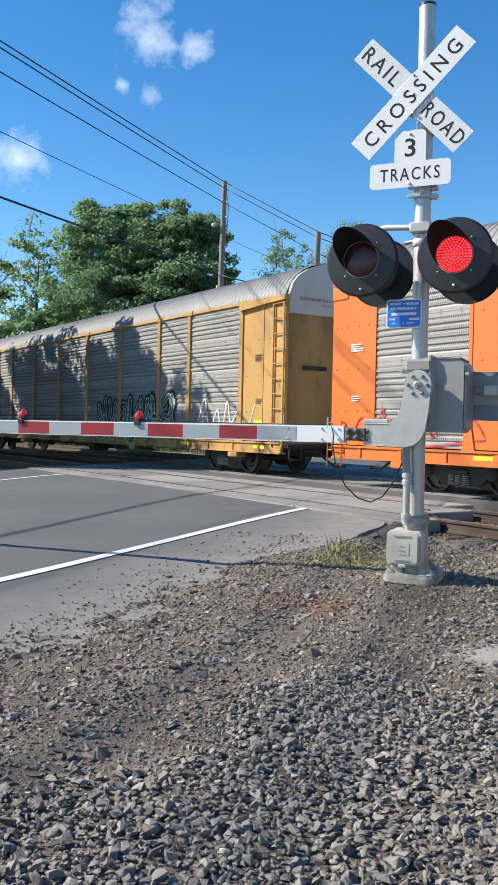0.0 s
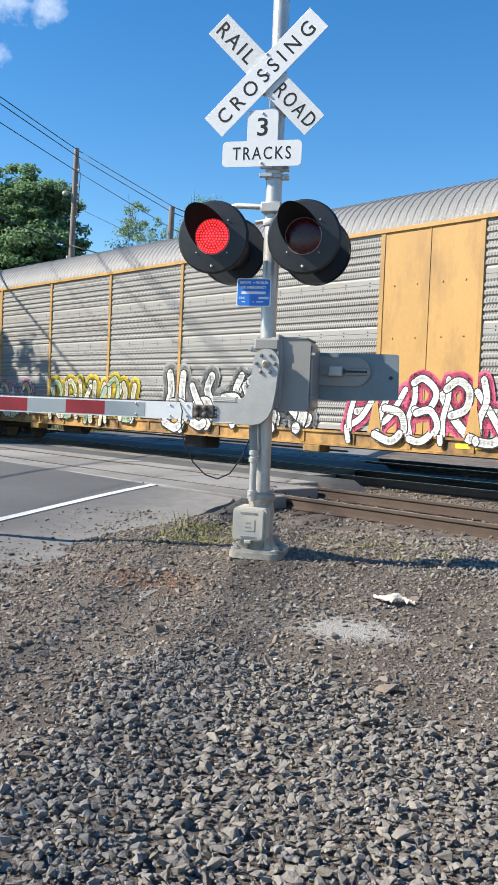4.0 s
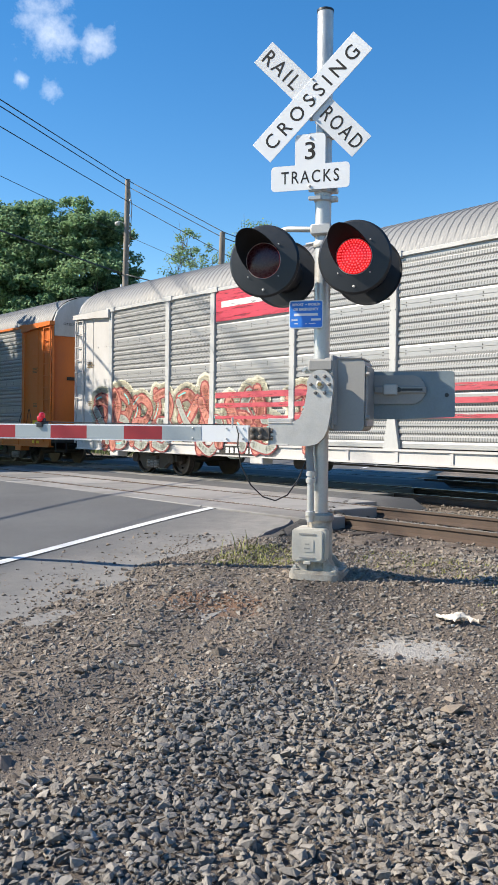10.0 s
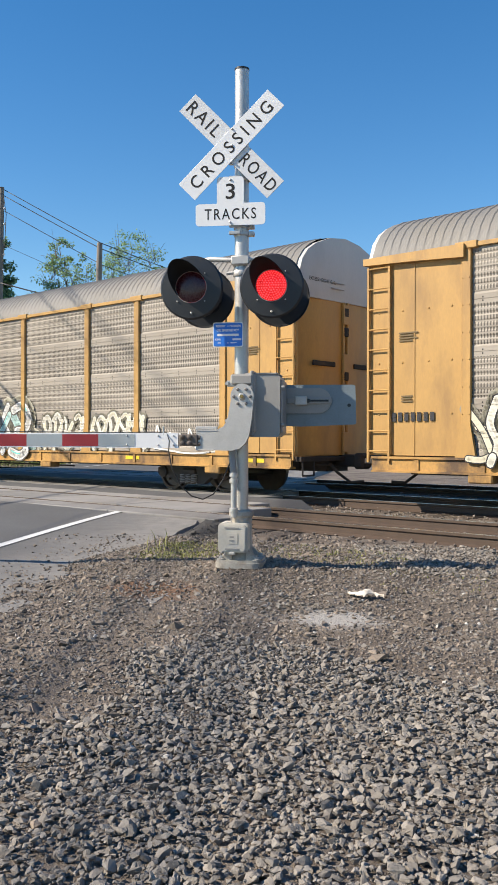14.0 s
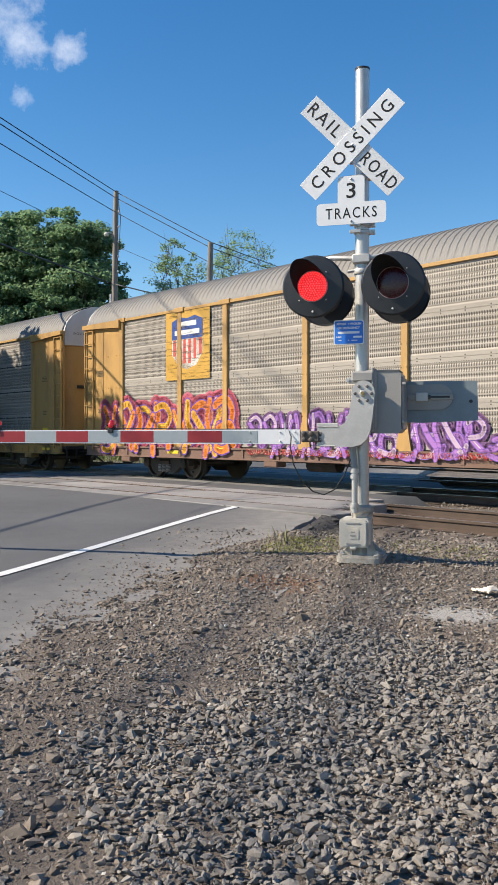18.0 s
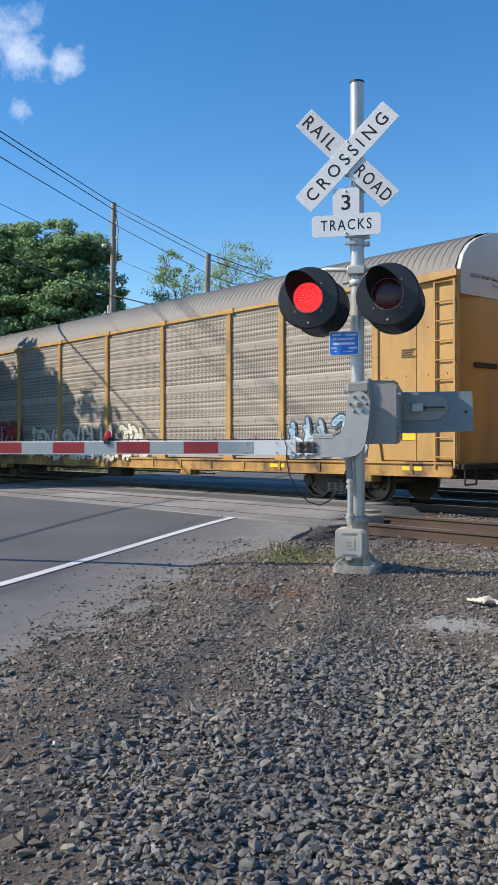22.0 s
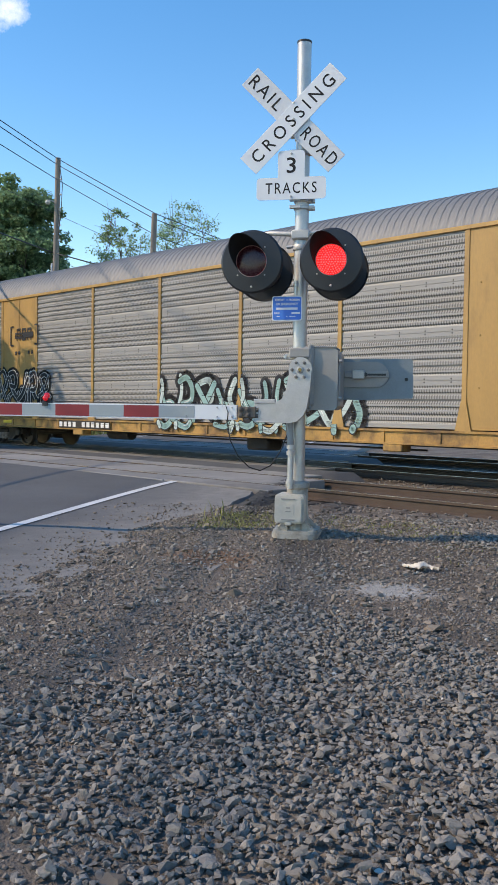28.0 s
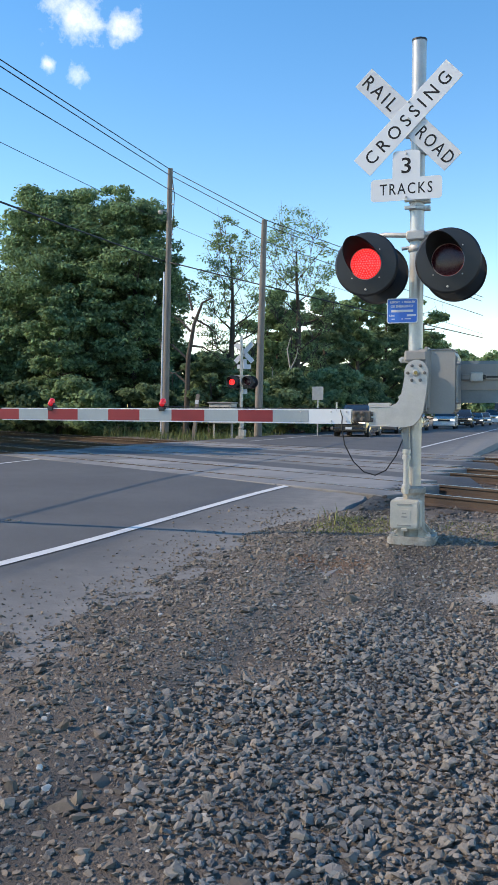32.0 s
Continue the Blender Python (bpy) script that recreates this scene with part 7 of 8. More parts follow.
def build_gravel():
    rng = np.random.default_rng(5)
    big, small = [], []
    step = 0.030
    for y in np.arange(-7.3, 2.6, step):
        left, right = -0.9 - 0.82 * (y + 7.3), 2.6 + 0.35 * (y + 7.3)
        for x in np.arange(max(left, -7.0), min(right, 5.5), step):
            u, v = x + rng.uniform(-0.02, 0.02), y + rng.uniform(-0.02, 0.02)
            on_road = u < ragged(v) + 0.12 and road_z(u, v) > ground_z(u, v)
            p = cover(u, v)
            if on_road:
                p *= 0.24 * ease(-2.7, -1.2, u)
            r = rng.random()
            if p > 0.62 and rng.random() < 0.75:
                size = min(0.03, rng.lognormal(math.log(0.0119), 0.40))
                big.append((u + rng.uniform(-0.017, 0.017), v + rng.uniform(-0.017, 0.017), ground_z(u, v) + size * 0.2 + rng.uniform(0.0, 0.02), size))
            if r < p * 0.92:
                size = rng.lognormal(math.log(0.0130), 0.44)
                if on_road:
                    size *= 0.5
                elif p < 0.5:
                    size *= 0.85
                zz = (road_z(u, v) if on_road else ground_z(u, v)) + size * 0.25 + (rng.uniform(-0.004, 0.026) if p > 0.5 else 0)
                big.append((u, v, zz, min(size, 0.031)))
            elif r > 0.25 and rng.random() < 0.15 + 0.85 * powder(u, v):
                size = rng.lognormal(math.log(0.0098), 0.5)
                if on_road and rng.random() > (0.34 + 0.5 * noise.noise((u * 2.2, v * 1.3, 6.0))) * ease(-3.1, -1.2, u):
                    continue
                small.append((u, v, (road_z(u, v) if on_road else ground_z(u, v)) + size * 0.2, size))
    # the same stone, strewn thinner, all round that stretch
    for _ in range(26000):
        x, y = rng.uniform(-5.5, 8.5), rng.uniform(-14.0, 1.6)
        near = -7.3 < y and -0.9 - 0.82 * (y + 7.3) < x < 2.6 + 0.35 * (y + 7.3)
        d = math.hypot(x - 1.2, y + 6.0) + 1.6 * noise.noise((x * 0.6, y * 0.6, 2))
        if near or x < -2.6 or rng.random() > (1 - ease(3.5, 8.0, d)) * (0.35 + 0.65 * ease(-2.4, -0.6, x)):
            continue
        size = rng.lognormal(math.log(0.024), 0.36)
        big.append((x, y, ground_z(x, y) + size * 0.3, min(size, 0.05)))
    stones("gravel", big, m_stone, "loose grey crushed stone on the ground", 11)
    stones("grit", small, m_grit, "small brown grit and chips on the dirt", 12)
    odd = []
    for _ in range(160):
        x, y = rng.uniform(-1.3, 3.0), rng.uniform(-6.2, -0.5)
        odd.append((x, y, ground_z(x, y) + 0.012, rng.uniform(0.008, 0.02)))
    stones("pale_pebbles", odd, surf("pale pebble", (0.5, 0.47, 0.42), 0.8, 0, 0.2, 9, 60, 0.2, island=0.3), "scattered pale pebbles among the grey stone", 13)
    # ballast of the tracks, off the road
    bal = []
    for _ in range(15000):
        s, n = rng.uniform(-6, 12), rng.uniform(2.4, 15.0)
        p = on_track(s, n)
        if p.x < -0.75 + 0.3 * rng.random():
            continue
        size = rng.lognormal(math.log(0.027), 0.25)
        bal.append((p.x, p.y, max(ground_z(p.x, p.y), RAIL_TOP - 0.2) + rng.uniform(-0.01, 0.02), size))
    for _ in range(7000):
        s, n = rng.uniform(-34, -12), rng.uniform(2.4, 16.0)
        p = on_track(s, n)
        if p.x > -13.2:
            continue
        bal.append((p.x, p.y, max(ground_z(p.x, p.y), RAIL_TOP - 0.2) + rng.uniform(-0.01, 0.02), rng.lognormal(math.log(0.035), 0.25)))
    stones("ballast", bal, m_ballast, "rusty brown track ballast between the sleepers", 14, 0.8)
    heap = []
    for _ in range(400):
        a, d = rng.uniform(0, 6.3), 0.75 * math.sqrt(rng.random())
        p = on_track(0.7 + d * math.cos(a) * 0.6, TRACKS[0] + 1.9 + d * math.sin(a))
        heap.append((p.x, p.y, RAIL_TOP - 0.12 + 0.26 * (1 - d / 0.75), rng.uniform(0.02, 0.05)))
    for _ in range(420):
        y = rng.uniform(0.7, 6.8)
        x = -0.78 + rng.normal() * 0.16
        heap.append((x, y, max(ground_z(x, y), edge_z(x, y)) + 0.005, rng.lognormal(math.log(0.024), 0.45)))
    stones("asphalt_rubble", heap, m_rubble, "broken dark asphalt lumps at the road's edge", 15)


build_gravel()


def blades(name, spots, ma, label, seed, category="grass"):
    """spots: rows of x, y, z, height, spread; each is a tuft of bent blades."""
    rng = np.random.default_rng(seed)
    vs, ts = [], []
    for x, y, z, h, count, wide in spots:
        for _ in range(count):
            a, lean = rng.uniform(0, 6.283), rng.uniform(0.1, 0.9) * h
            bx, by = x + rng.normal() * wide, y + rng.normal() * wide
            hh = h * rng.uniform(0.5, 1.1)
            w = 0.004 + 0.012 * h
            sx, sy = -math.sin(a) * w, math.cos(a) * w
            mx, my = bx + math.cos(a) * lean * 0.35, by + math.sin(a) * lean * 0.35
            n = len(vs)
            vs += [(bx - sx, by - sy, z), (bx + sx, by + sy, z), (mx - sx * 0.8, my - sy * 0.8, z + hh * 0.6), (mx + sx * 0.8, my + sy * 0.8, z + hh * 0.6), (bx + math.cos(a) * lean, by + math.sin(a) * lean, z + hh)]
            ts += [(n, n + 1, n + 3), (n, n + 3, n + 2), (n + 2, n + 3, n + 4)]
    ob = new(name, fast_mesh(name, vs, ts, ma))
    return tagged(ob, label, category, kind="stuff")


def build_weeds():
    rng = np.random.default_rng(21)
    spots = []
    for _ in range(420):
        x, y = rng.uniform(-1.2, -0.3), rng.uniform(0.35, 1.9)
        if rng.random() < 0.45 + 0.5 * (x < -0.55):
            spots.append((x, y, ground_z(x, y) - 0.01, rng.uniform(0.02, 0.06), 7, 0.05))
    for _ in range(4):
        x, y = rng.uniform(-1.25, -0.9), rng.uniform(0.8, 1.8)
        spots.append((x, y, ground_z(x, y), rng.uniform(0.16, 0.27), 2, 0.02))
    for _ in range(120):
        x, y = rng.uniform(0.15, 1.6), rng.uniform(0.5, 1.7)
        spots.append((x, y, ground_z(x, y) - 0.01, rng.uniform(0.02, 0.05), 7, 0.05))
    for _ in range(40):
        x, y = rng.uniform(1.2, 2.6), rng.uniform(-0.9, 0.6)
        spots.append((x, y, ground_z(x, y) - 0.01, rng.uniform(0.02, 0.04), 6, 0.05))
    blades("grass_tufts", spots, m_grass, "thin green grass and weeds beside the mast", 22)
    far = []
    for _ in range(2600):
        s, n = rng.uniform(-62, -8), 17.0 + rng.gamma(2.0, 3.0)
        p = on_track(s, n)
        if p.x > -13.4 or n > 40:
            continue
        far.append((p.x, p.y, ground_z(p.x, p.y) - 0.02, rng.uniform(0.25, 0.75), 7, 0.25))
    blades("verge_grass", far, surf("tall weeds", (0.13, 0.17, 0.05), 0.8, 0, 0.3, 0.6, 10, 0, (0.2, 0.17, 0.08), 0.4, 0.6, island=0.35), "tall unmown weeds along the far verge", 23)


build_weeds()


def build_litter():
    g = Geo()
    n, m = 16, 7
    for i in range(n + 1):
        for j in range(m + 1):
            u, v = i / n - 0.5, j / m - 0.5
            x, y = 0.27 * u, 0.13 * v * (1.1 - 1.7 * abs(u + 0.12)) - 0.12 * u + 0.03 * math.sin(u * 9)
            g.v.append((x, y, 0.018 + 0.042 * math.exp(-((u - 0.05) / 0.22) ** 2) * math.cos(v * 2.6) + 0.022 * noise.noise((u * 11, v * 6, 1)) + 0.005 * math.sin(u * 31 + v * 9)))
    for i in range(n):
        for j in range(m):
            a = i * (m + 1) + j
            g.f.append((a, a + m + 1, a + m + 2, a + 1))
    g.m = [0] * len(g.f)
    top = [(x, y, z - 0.006) for x, y, z in g.v]
    k = len(g.v)
    g.v += top
    g.f += [tuple(k + i for i in f[::-1]) for f in list(g.f)]
    g.m = [0] * len(g.f)
    thing("rag", "crumpled dirty white rag lying on the gravel", "litter", m=pose(1.22, -0.9, ground_z(1.22, -0.9) + 0.022, 0, 0, 15), geo=g, mats=surf("dirty white cloth", (0.64, 0.58, 0.5), 0.9, 0, 0.15, 8, 60, 0.2, (0.34, 0.24, 0.17), 0.3, 9), smooth=60)


build_litter()

# ---- poles and wires across the tracks ----
m_wood = surf("weathered pole timber", (0.26, 0.225, 0.19), 0.85, 0, 0.25, 3, 40, 0.4, (0.09, 0.075, 0.065), 0.4, 1.2, stretch=(4, 4, 0.4))
m_wire = surf("wire", (0.03, 0.032, 0.036), 0.6, 0.3, 0.1, 3, 40, 0)


def utility_pole(x, y, z, h, lean, label, conduit):
    ob = thing("utility_pole", label, "utility pole", "utility poles", pose(x, y, z, 0, lean, 0))
    part("pole", Geo().tube([(0, 0, -0.3), (0, 0, h)], 0.2, 12, ends=[0.21, 0.14]), m_wood, ob, smooth=50)
    if conduit:
        part("conduit", Geo().tube([(-0.22, -0.1, 0), (-0.22, -0.1, h * 0.28), (-0.2, -0.08, h * 0.62)], 0.055, 8), m_pale, ob, "pale riser pipe", 50)
        part("lamp_arm", Geo().tube([(0, -0.1, h * 0.835), (-0.25, -0.2, h * 0.845), (-0.38, -0.25, h * 0.845)], 0.03, 6), m_steel, ob)
        part("lamp_head", Geo().lathe([(0.02, 0.1), (0.13, 0.04), (0.15, -0.06), (0.1, -0.14)], Matrix.Translation((-0.42, -0.27, h * 0.84)), 12), m_greyl, ob)
        g = Geo()
        for k in range(5):
            g.lathe([(0.05, 0), (0.07, 0.05), (0.04, 0.1)], Matrix.Translation((0.2, -0.05, h * (0.7 + 0.055 * k))), 8)
        tagged(part("insulators", g, m_pale, ob), kind="stuff")
        part("cable_loop", Geo().tube([(0.18, -0.1, h * 0.96), (0.35, -0.15, h * 0.9), (0.3, -0.15, h * 0.8), (0.16, -0.12, h * 0.72)], 0.02, 5), m_rubber, ob)
    return ob


utility_pole(-19.32, 36.95, -0.1, 15.0, 1.0, "tall grey wooden utility pole with a pale riser pipe", True)
utility_pole(-13.21, 35.04, -0.1, 11.4, 1.4, "slender wooden utility pole among the trees", False)
pole = utility_pole(-11.1, 80.5, 0.0, 10.4, 0.0, "distant wooden utility pole with a crossarm", False)
part("crossarm", Geo().box(-1.2, 1.2, -0.06, 0.06, 9.7, 9.85), m_wood, pole)
utility_pole(-11.5, -14.0, 0.0, 10.6, 0.0, "wooden utility pole beside the road", False)


def wire(points, r, label):
    pts = []
    for a, b in zip(points, points[1:]):
        a, b = Vector(a), Vector(b)
        sag = 0.004 * (b - a).length
        for i in range(12):
            t = i / 12
            p = a.lerp(b, t)
            p.z -= sag * 4 * t * (1 - t) * 0.25
            pts.append(p)
    pts.append(Vector(points[-1]))
    thing("overhead_wire", label, "cable", "overhead wires", geo=Geo().tube(pts, r, 5), mats=m_wire, smooth=60)


wire([(-11.5, -14.0, 10.25), (-14.99, 9.05, 12.22), (-19.06, 37.07, 14.85), (-12.88, 35.15, 11.3), (-4.0, 62.0, 10.4)], 0.022, "thin black overhead wire between wooden poles")
wire([(-11.5, -14.0, 10.0), (-14.99, 9.04, 12.05), (-19.15, 37.03, 14.57), (-12.97, 35.13, 11.05), (-4.1, 62.0, 10.1)], 0.022, "thin black overhead wire between wooden poles")
wire([(-11.5, -14.0, 9.4), (-15.0, 9.04, 11.37), (-19.09, 37.05, 13.73), (-12.82, 35.17, 10.18), (-4.0, 62.0, 9.0)], 0.02, "thin black overhead wire between wooden poles")
wire([(-11.5, -14.0, 7.2), (-14.43, 9.54, 9.38), (-19.31, 36.96, 11.95), (-12.89, 35.15, 9.02), (-4.0, 62.0, 7.6)], 0.012, "very thin grey overhead wire between wooden poles")
wire([(-11.5, -14.0, 5.8), (-14.44, 9.54, 7.58), (-19.39, 36.92, 9.82), (-13.19, 35.05, 8.01), (-4.0, 62.0, 7.3)], 0.035, "thick black telephone cable between wooden poles")


def build_far_side():
    g = Geo()
    cab = thing("control_cabinet", "grey metal signal cabinet beyond the tracks", "cabinet", m=pose(-14.6, 33.6, 0.0, 0, 0, -5))
    part("body", Geo().box(-0.62, 0.62, -0.35, 0.35, 0.85, 1.85, bevel=0.02), m_greyl, cab)
    for x in (-0.5, 0.5):
        part("leg", Geo().box(x - 0.04, x + 0.04, -0.04, 0.04, -0.1, 0.86), m_steel, cab)
    part("roof", Geo().box(-0.68, 0.68, -0.42, 0.42, 1.85, 1.93, bevel=0.02), m_grey, cab)
    part("door", Geo().box(-0.5, -0.05, -0.37, -0.35, 0.93, 1.77, bevel=0.005), m_greyl, cab)
    part("door", Geo().box(0.05, 0.5, -0.37, -0.35, 0.93, 1.77, bevel=0.005), m_greyl, cab)
    sp = thing("road_sign", "small road sign seen from behind on a steel post", "sign", m=pose(-10.5, 36.9, 0.05))
    part("post", Geo().box(-0.035, 0.035, -0.02, 0.02, -0.1, 2.75), m_steel, sp)
    part("plate", Geo().box(-0.3, 0.3, -0.035, -0.022, 2.05, 2.75, bevel=0.004), m_steel, sp, "bare metal back of the sign")
    lp = thing("leaning_post", "pale leaning wooden post in the weeds", "post", m=pose(-16.34, 33.9, -0.05, 0, 6, 0))
    part("stake", Geo().box(-0.09, 0.09, -0.06, 0.06, -0.1, 2.4, bevel=0.01), m_wood, lp)
    part("strap", Geo().box(-0.095, 0.095, -0.068, -0.06, 1.9, 2.1), m_pale, lp)


build_far_side()

# ---- trees ----
m_bark = surf("bark", (0.10, 0.082, 0.068), 0.9, 0, 0.3, 2, 30, 0.5, (0.05, 0.045, 0.04), 0.4, 1.5)
m_birch = surf("pale dead wood", (0.42, 0.38, 0.33), 0.85, 0, 0.2, 2, 30, 0.3)


def foliage(name, col, vary=0.35):
    ma = surf(name, col, 0.8, 0, 0.3, 0.35, 3.0, 0, tuple(c * 0.55 for c in col), 0.2, 0.25, island=vary)
    bs = ma.node_tree.nodes["Principled BSDF"]
    bs.inputs["Specular IOR Level"].default_value = 0.08
    nt = ma.node_tree
    thin = nt.nodes.new("ShaderNodeBsdfTranslucent")
    mix = nt.nodes.new("ShaderNodeMixShader")
    mix.inputs[0].default_value = 0.45
    nt.links.new(bs.inputs["Base Color"].links[0].from_socket, thin.inputs["Color"])
    nt.links.new(bs.outputs[0], mix.inputs[1])
    nt.links.new(thin.outputs[0], mix.inputs[2])
    nt.links.new(mix.outputs[0], nt.nodes["Material Output"].inputs["Surface"])
    return ma


m_leaf = foliage("maple leaves", (0.235, 0.35, 0.185))
m_leaf2 = foliage("young leaves", (0.25, 0.36, 0.18))
m_leafd = foliage("dark leaves", (0.19, 0.275, 0.15))


def leaf_cloud(rng, centres, per, size):
    """Many small leaves round each centre (x, y, z, radius)."""
    centres = np.asarray(centres)
    n = len(centres) * per
    c = np.repeat(centres, per, axis=0)
    d = rng.normal(size=(n, 3))
    d /= np.linalg.norm(d, axis=1)[:, None]
    p = c[:, :3] + d * (c[:, 3] * rng.uniform(0.0, 1.0, n) ** 0.45)[:, None] * np.array([1.3, 1.3, 0.62])
    # leaves lie roughly along the clump's surface, tipped to the light
    nrm = d * 0.45 + np.array([0, 0, 0.7]) + rng.normal(size=(n, 3)) * 0.5
    nrm /= np.linalg.norm(nrm, axis=1)[:, None]
    side = np.cross(nrm, rng.normal(size=(n, 3)))
    side /= np.linalg.norm(side, axis=1)[:, None]
    rot = np.stack([side, np.cross(nrm, side), nrm], -1)
    s = size * rng.uniform(0.6, 1.3, n)
    shape = np.array([(-0.5, -0.35, 0), (0.5, -0.35, 0), (0.6, 0.3, 0.12), (-0.4, 0.45, -0.1)])
    v = np.einsum("nij,vj->nvi", rot, shape) * s[:, None, None] + p[:, None, :]
    idx = np.arange(n)[:, None] * 4
    t = np.concatenate([idx + np.array([[0, 1, 2]]), idx + np.array([[0, 2, 3]])])
    return v.reshape(-1, 3), t


def dome(g):
    """How wide a crown is at a part g of its height."""
    return 0.72 + 0.28 * g / 0.4 if g < 0.4 else math.sqrt(max(0.04, 1 - ((g - 0.4) / 0.64) ** 2))


def tree(x, y, h, wide, seed, leaf, label, bare=0.0, low=0.25, per=170, clumps=95, size=0.24, z=-0.1, bark=None):
    rng = np.random.default_rng(seed)
    ob = thing("tree", label, "tree", "trees beyond the tracks", pose(x, y, z))
    wood = Geo()
    top = h * 0.8
    spine = [Vector((0.25 * wide * 0.15 * math.sin(k * 1.3 + seed), 0.2 * wide * 0.15 * math.cos(k * 1.7 + seed), top * k / 7)) for k in range(8)]
    r0 = 0.022 * h
    wood.tube(spine, r0, 9, ends=[r0 * (1 - 0.85 * k / 7) for k in range(8)])
    centres = []
    limbs = 16
    for k in range(limbs):
        f = low + (0.95 - low) * (k + rng.random()) / limbs
        a = k * 2.4 + rng.uniform(-0.4, 0.4)
        base = spine[min(7, int(f * 7))].lerp(spine[min(7, int(f * 7) + 1)], f * 7 % 1)
        # an egg-shaped crown, widest a third of the way up it
        g = (f - low) / (1 - low)
        reach = wide * dome(min(1.0, g * 0.9 + 0.1)) * rng.uniform(0.65, 1.0)
        up = h * (0.06 + 0.08 * g) * rng.uniform(0.6, 1.3)
        tip = base + Vector((math.cos(a) * reach, math.sin(a) * reach, up))
        mid = base.lerp(tip, 0.5) + Vector((0, 0, -0.03 * reach))
        rr = r0 * 0.38 * (1.15 - f)
        wood.tube([base, mid, tip], rr, 6, ends=[rr, rr * 0.65, rr * 0.12])
        for j in range(5):
            q = base.lerp(tip, rng.uniform(0.35, 1.0))
            e = q + Vector((rng.normal() * wide * 0.16, rng.normal() * wide * 0.16, abs(rng.normal()) * h * 0.05 + 0.2))
            wood.tube([q, q.lerp(e, 0.5) + Vector((0, 0, 0.1)), e], rr * 0.4, 4, ends=[rr * 0.4, rr * 0.25, rr * 0.06], caps=False)
            if bare > 0.3:
                for _ in range(3):
                    w = e + Vector((rng.normal() * 0.6, rng.normal() * 0.6, abs(rng.normal()) * 0.8))
                    wood.tube([q.lerp(e, 0.6), w], 0.02, 3, ends=[0.025, 0.006], caps=False)
            if rng.random() > bare:
                centres.append((*e, wide * rng.uniform(0.13, 0.26)))
        if rng.random() > bare:
            centres.append((*tip, wide * rng.uniform(0.14, 0.27)))
    while len(centres) < clumps * (1 - bare):
        g = rng.random()
        a, f = rng.uniform(0, 6.283), low + (1 - low) * g
        rad = wide * dome(g) * rng.uniform(0.4, 1.0) ** 0.7
        centres.append((rad * math.cos(a), rad * math.sin(a), h * f * rng.uniform(0.93, 1.0), wide * rng.uniform(0.10, 0.22)))
    part("trunk", wood, bark or m_bark, ob, "dark branching trunk", 60)
    v, t = leaf_cloud(rng, centres, per, size)
    part("crown", fast_mesh("crown", v, t, leaf), None, ob, "uneven leafy crown")
    return ob


BIG = "broad leafy maple tree with a dense dark green crown"
AIRY = "tall airy tree with thin young leaves and bare twigs"
MASS = "dark green tree at the wood's edge"
tree(-31.4, 45.0, 16.9, 4.3, 1, m_leaf, BIG, low=0.16, clumps=320, per=230, size=0.17)
tree(-25.5, 45.5, 16.5, 3.6, 2, m_leaf, BIG, low=0.18, clumps=280, per=230, size=0.17)
tree(-28.5, 45.6, 17.0, 4.0, 27, m_leaf, BIG, low=0.14, clumps=280, per=210, size=0.17)
tree(-25.5, 61.0, 6.0, 3.4, 51, m_leafd, MASS, low=0.04, clumps=110)
tree(-22.0, 63.0, 8.0, 3.4, 52, m_leafd, MASS, low=0.04, clumps=110)
tree(-19.0, 68.0, 9.6, 3.4, 53, m_leafd, MASS, low=0.04, clumps=110)
tree(-17.0, 76.0, 10.4, 3.4, 54, m_leafd, MASS, low=0.04, clumps=110)
tree(-14.8, 84.0, 10.8, 3.4, 55, m_leafd, MASS, low=0.04, clumps=110)
tree(-34.6, 43.0, 9.5, 2.6, 3, m_leaf, BIG, low=0.08, clumps=130, per=150, size=0.2)
tree(-28.8, 41.5, 9.0, 2.5, 24, m_leaf, MASS, low=0.06, clumps=110, per=150, size=0.2)
tree(-29.5, 52.0, 11.0, 4.6, 4, m_leafd, MASS, low=0.05, clumps=110)
tree(-24.4, 53.0, 6.0, 3.0, 25, m_leafd, MASS, low=0.05, clumps=90)
tree(-36.5, 52.0, 10.5, 4.0, 26, m_leafd, MASS, low=0.05, clumps=90)
tree(-39.6, 48.0, 16.8, 3.6, 5, m_leaf2, AIRY, low=0.2, bare=0.6, clumps=300, per=32)
tree(-44.5, 48.0, 16.5, 3.4, 6, m_leaf2, AIRY, low=0.15, bare=0.5, clumps=90, per=90)
tree(-51.0, 50.0, 16.5, 4.5, 7, m_leaf, MASS, low=0.1)
tree(-20.2, 50.2, 15.4, 2.6, 8, m_leaf2, AIRY, low=0.25, bare=0.5, clumps=320, per=46, size=0.115)
tree(-16.8, 55.0, 16.8, 3.6, 9, m_leaf2, AIRY, low=0.2, bare=0.5, clumps=440, per=46, size=0.115)
tree(-18.6, 56.0, 11.0, 2.4, 10, m_leaf, MASS, low=0.06, clumps=120)
tree(-16.0, 60.5, 12.0, 2.6, 11, m_leafd, MASS, low=0.06, clumps=120)
tree(-14.4, 65.5, 12.8, 2.6, 12, m_leaf, MASS, low=0.06, clumps=120)
tree(-12.9, 70.0, 12.2, 2.5, 13, m_leafd, MASS, low=0.06, clumps=120)
tree(-11.2, 80.0, 13.9, 2.8, 14, m_leaf2, AIRY, low=0.1, bare=0.35, clumps=90)
tree(-12.2, 90.0, 11.0, 3.2, 15, m_leaf, MASS, low=0.06, clumps=100)
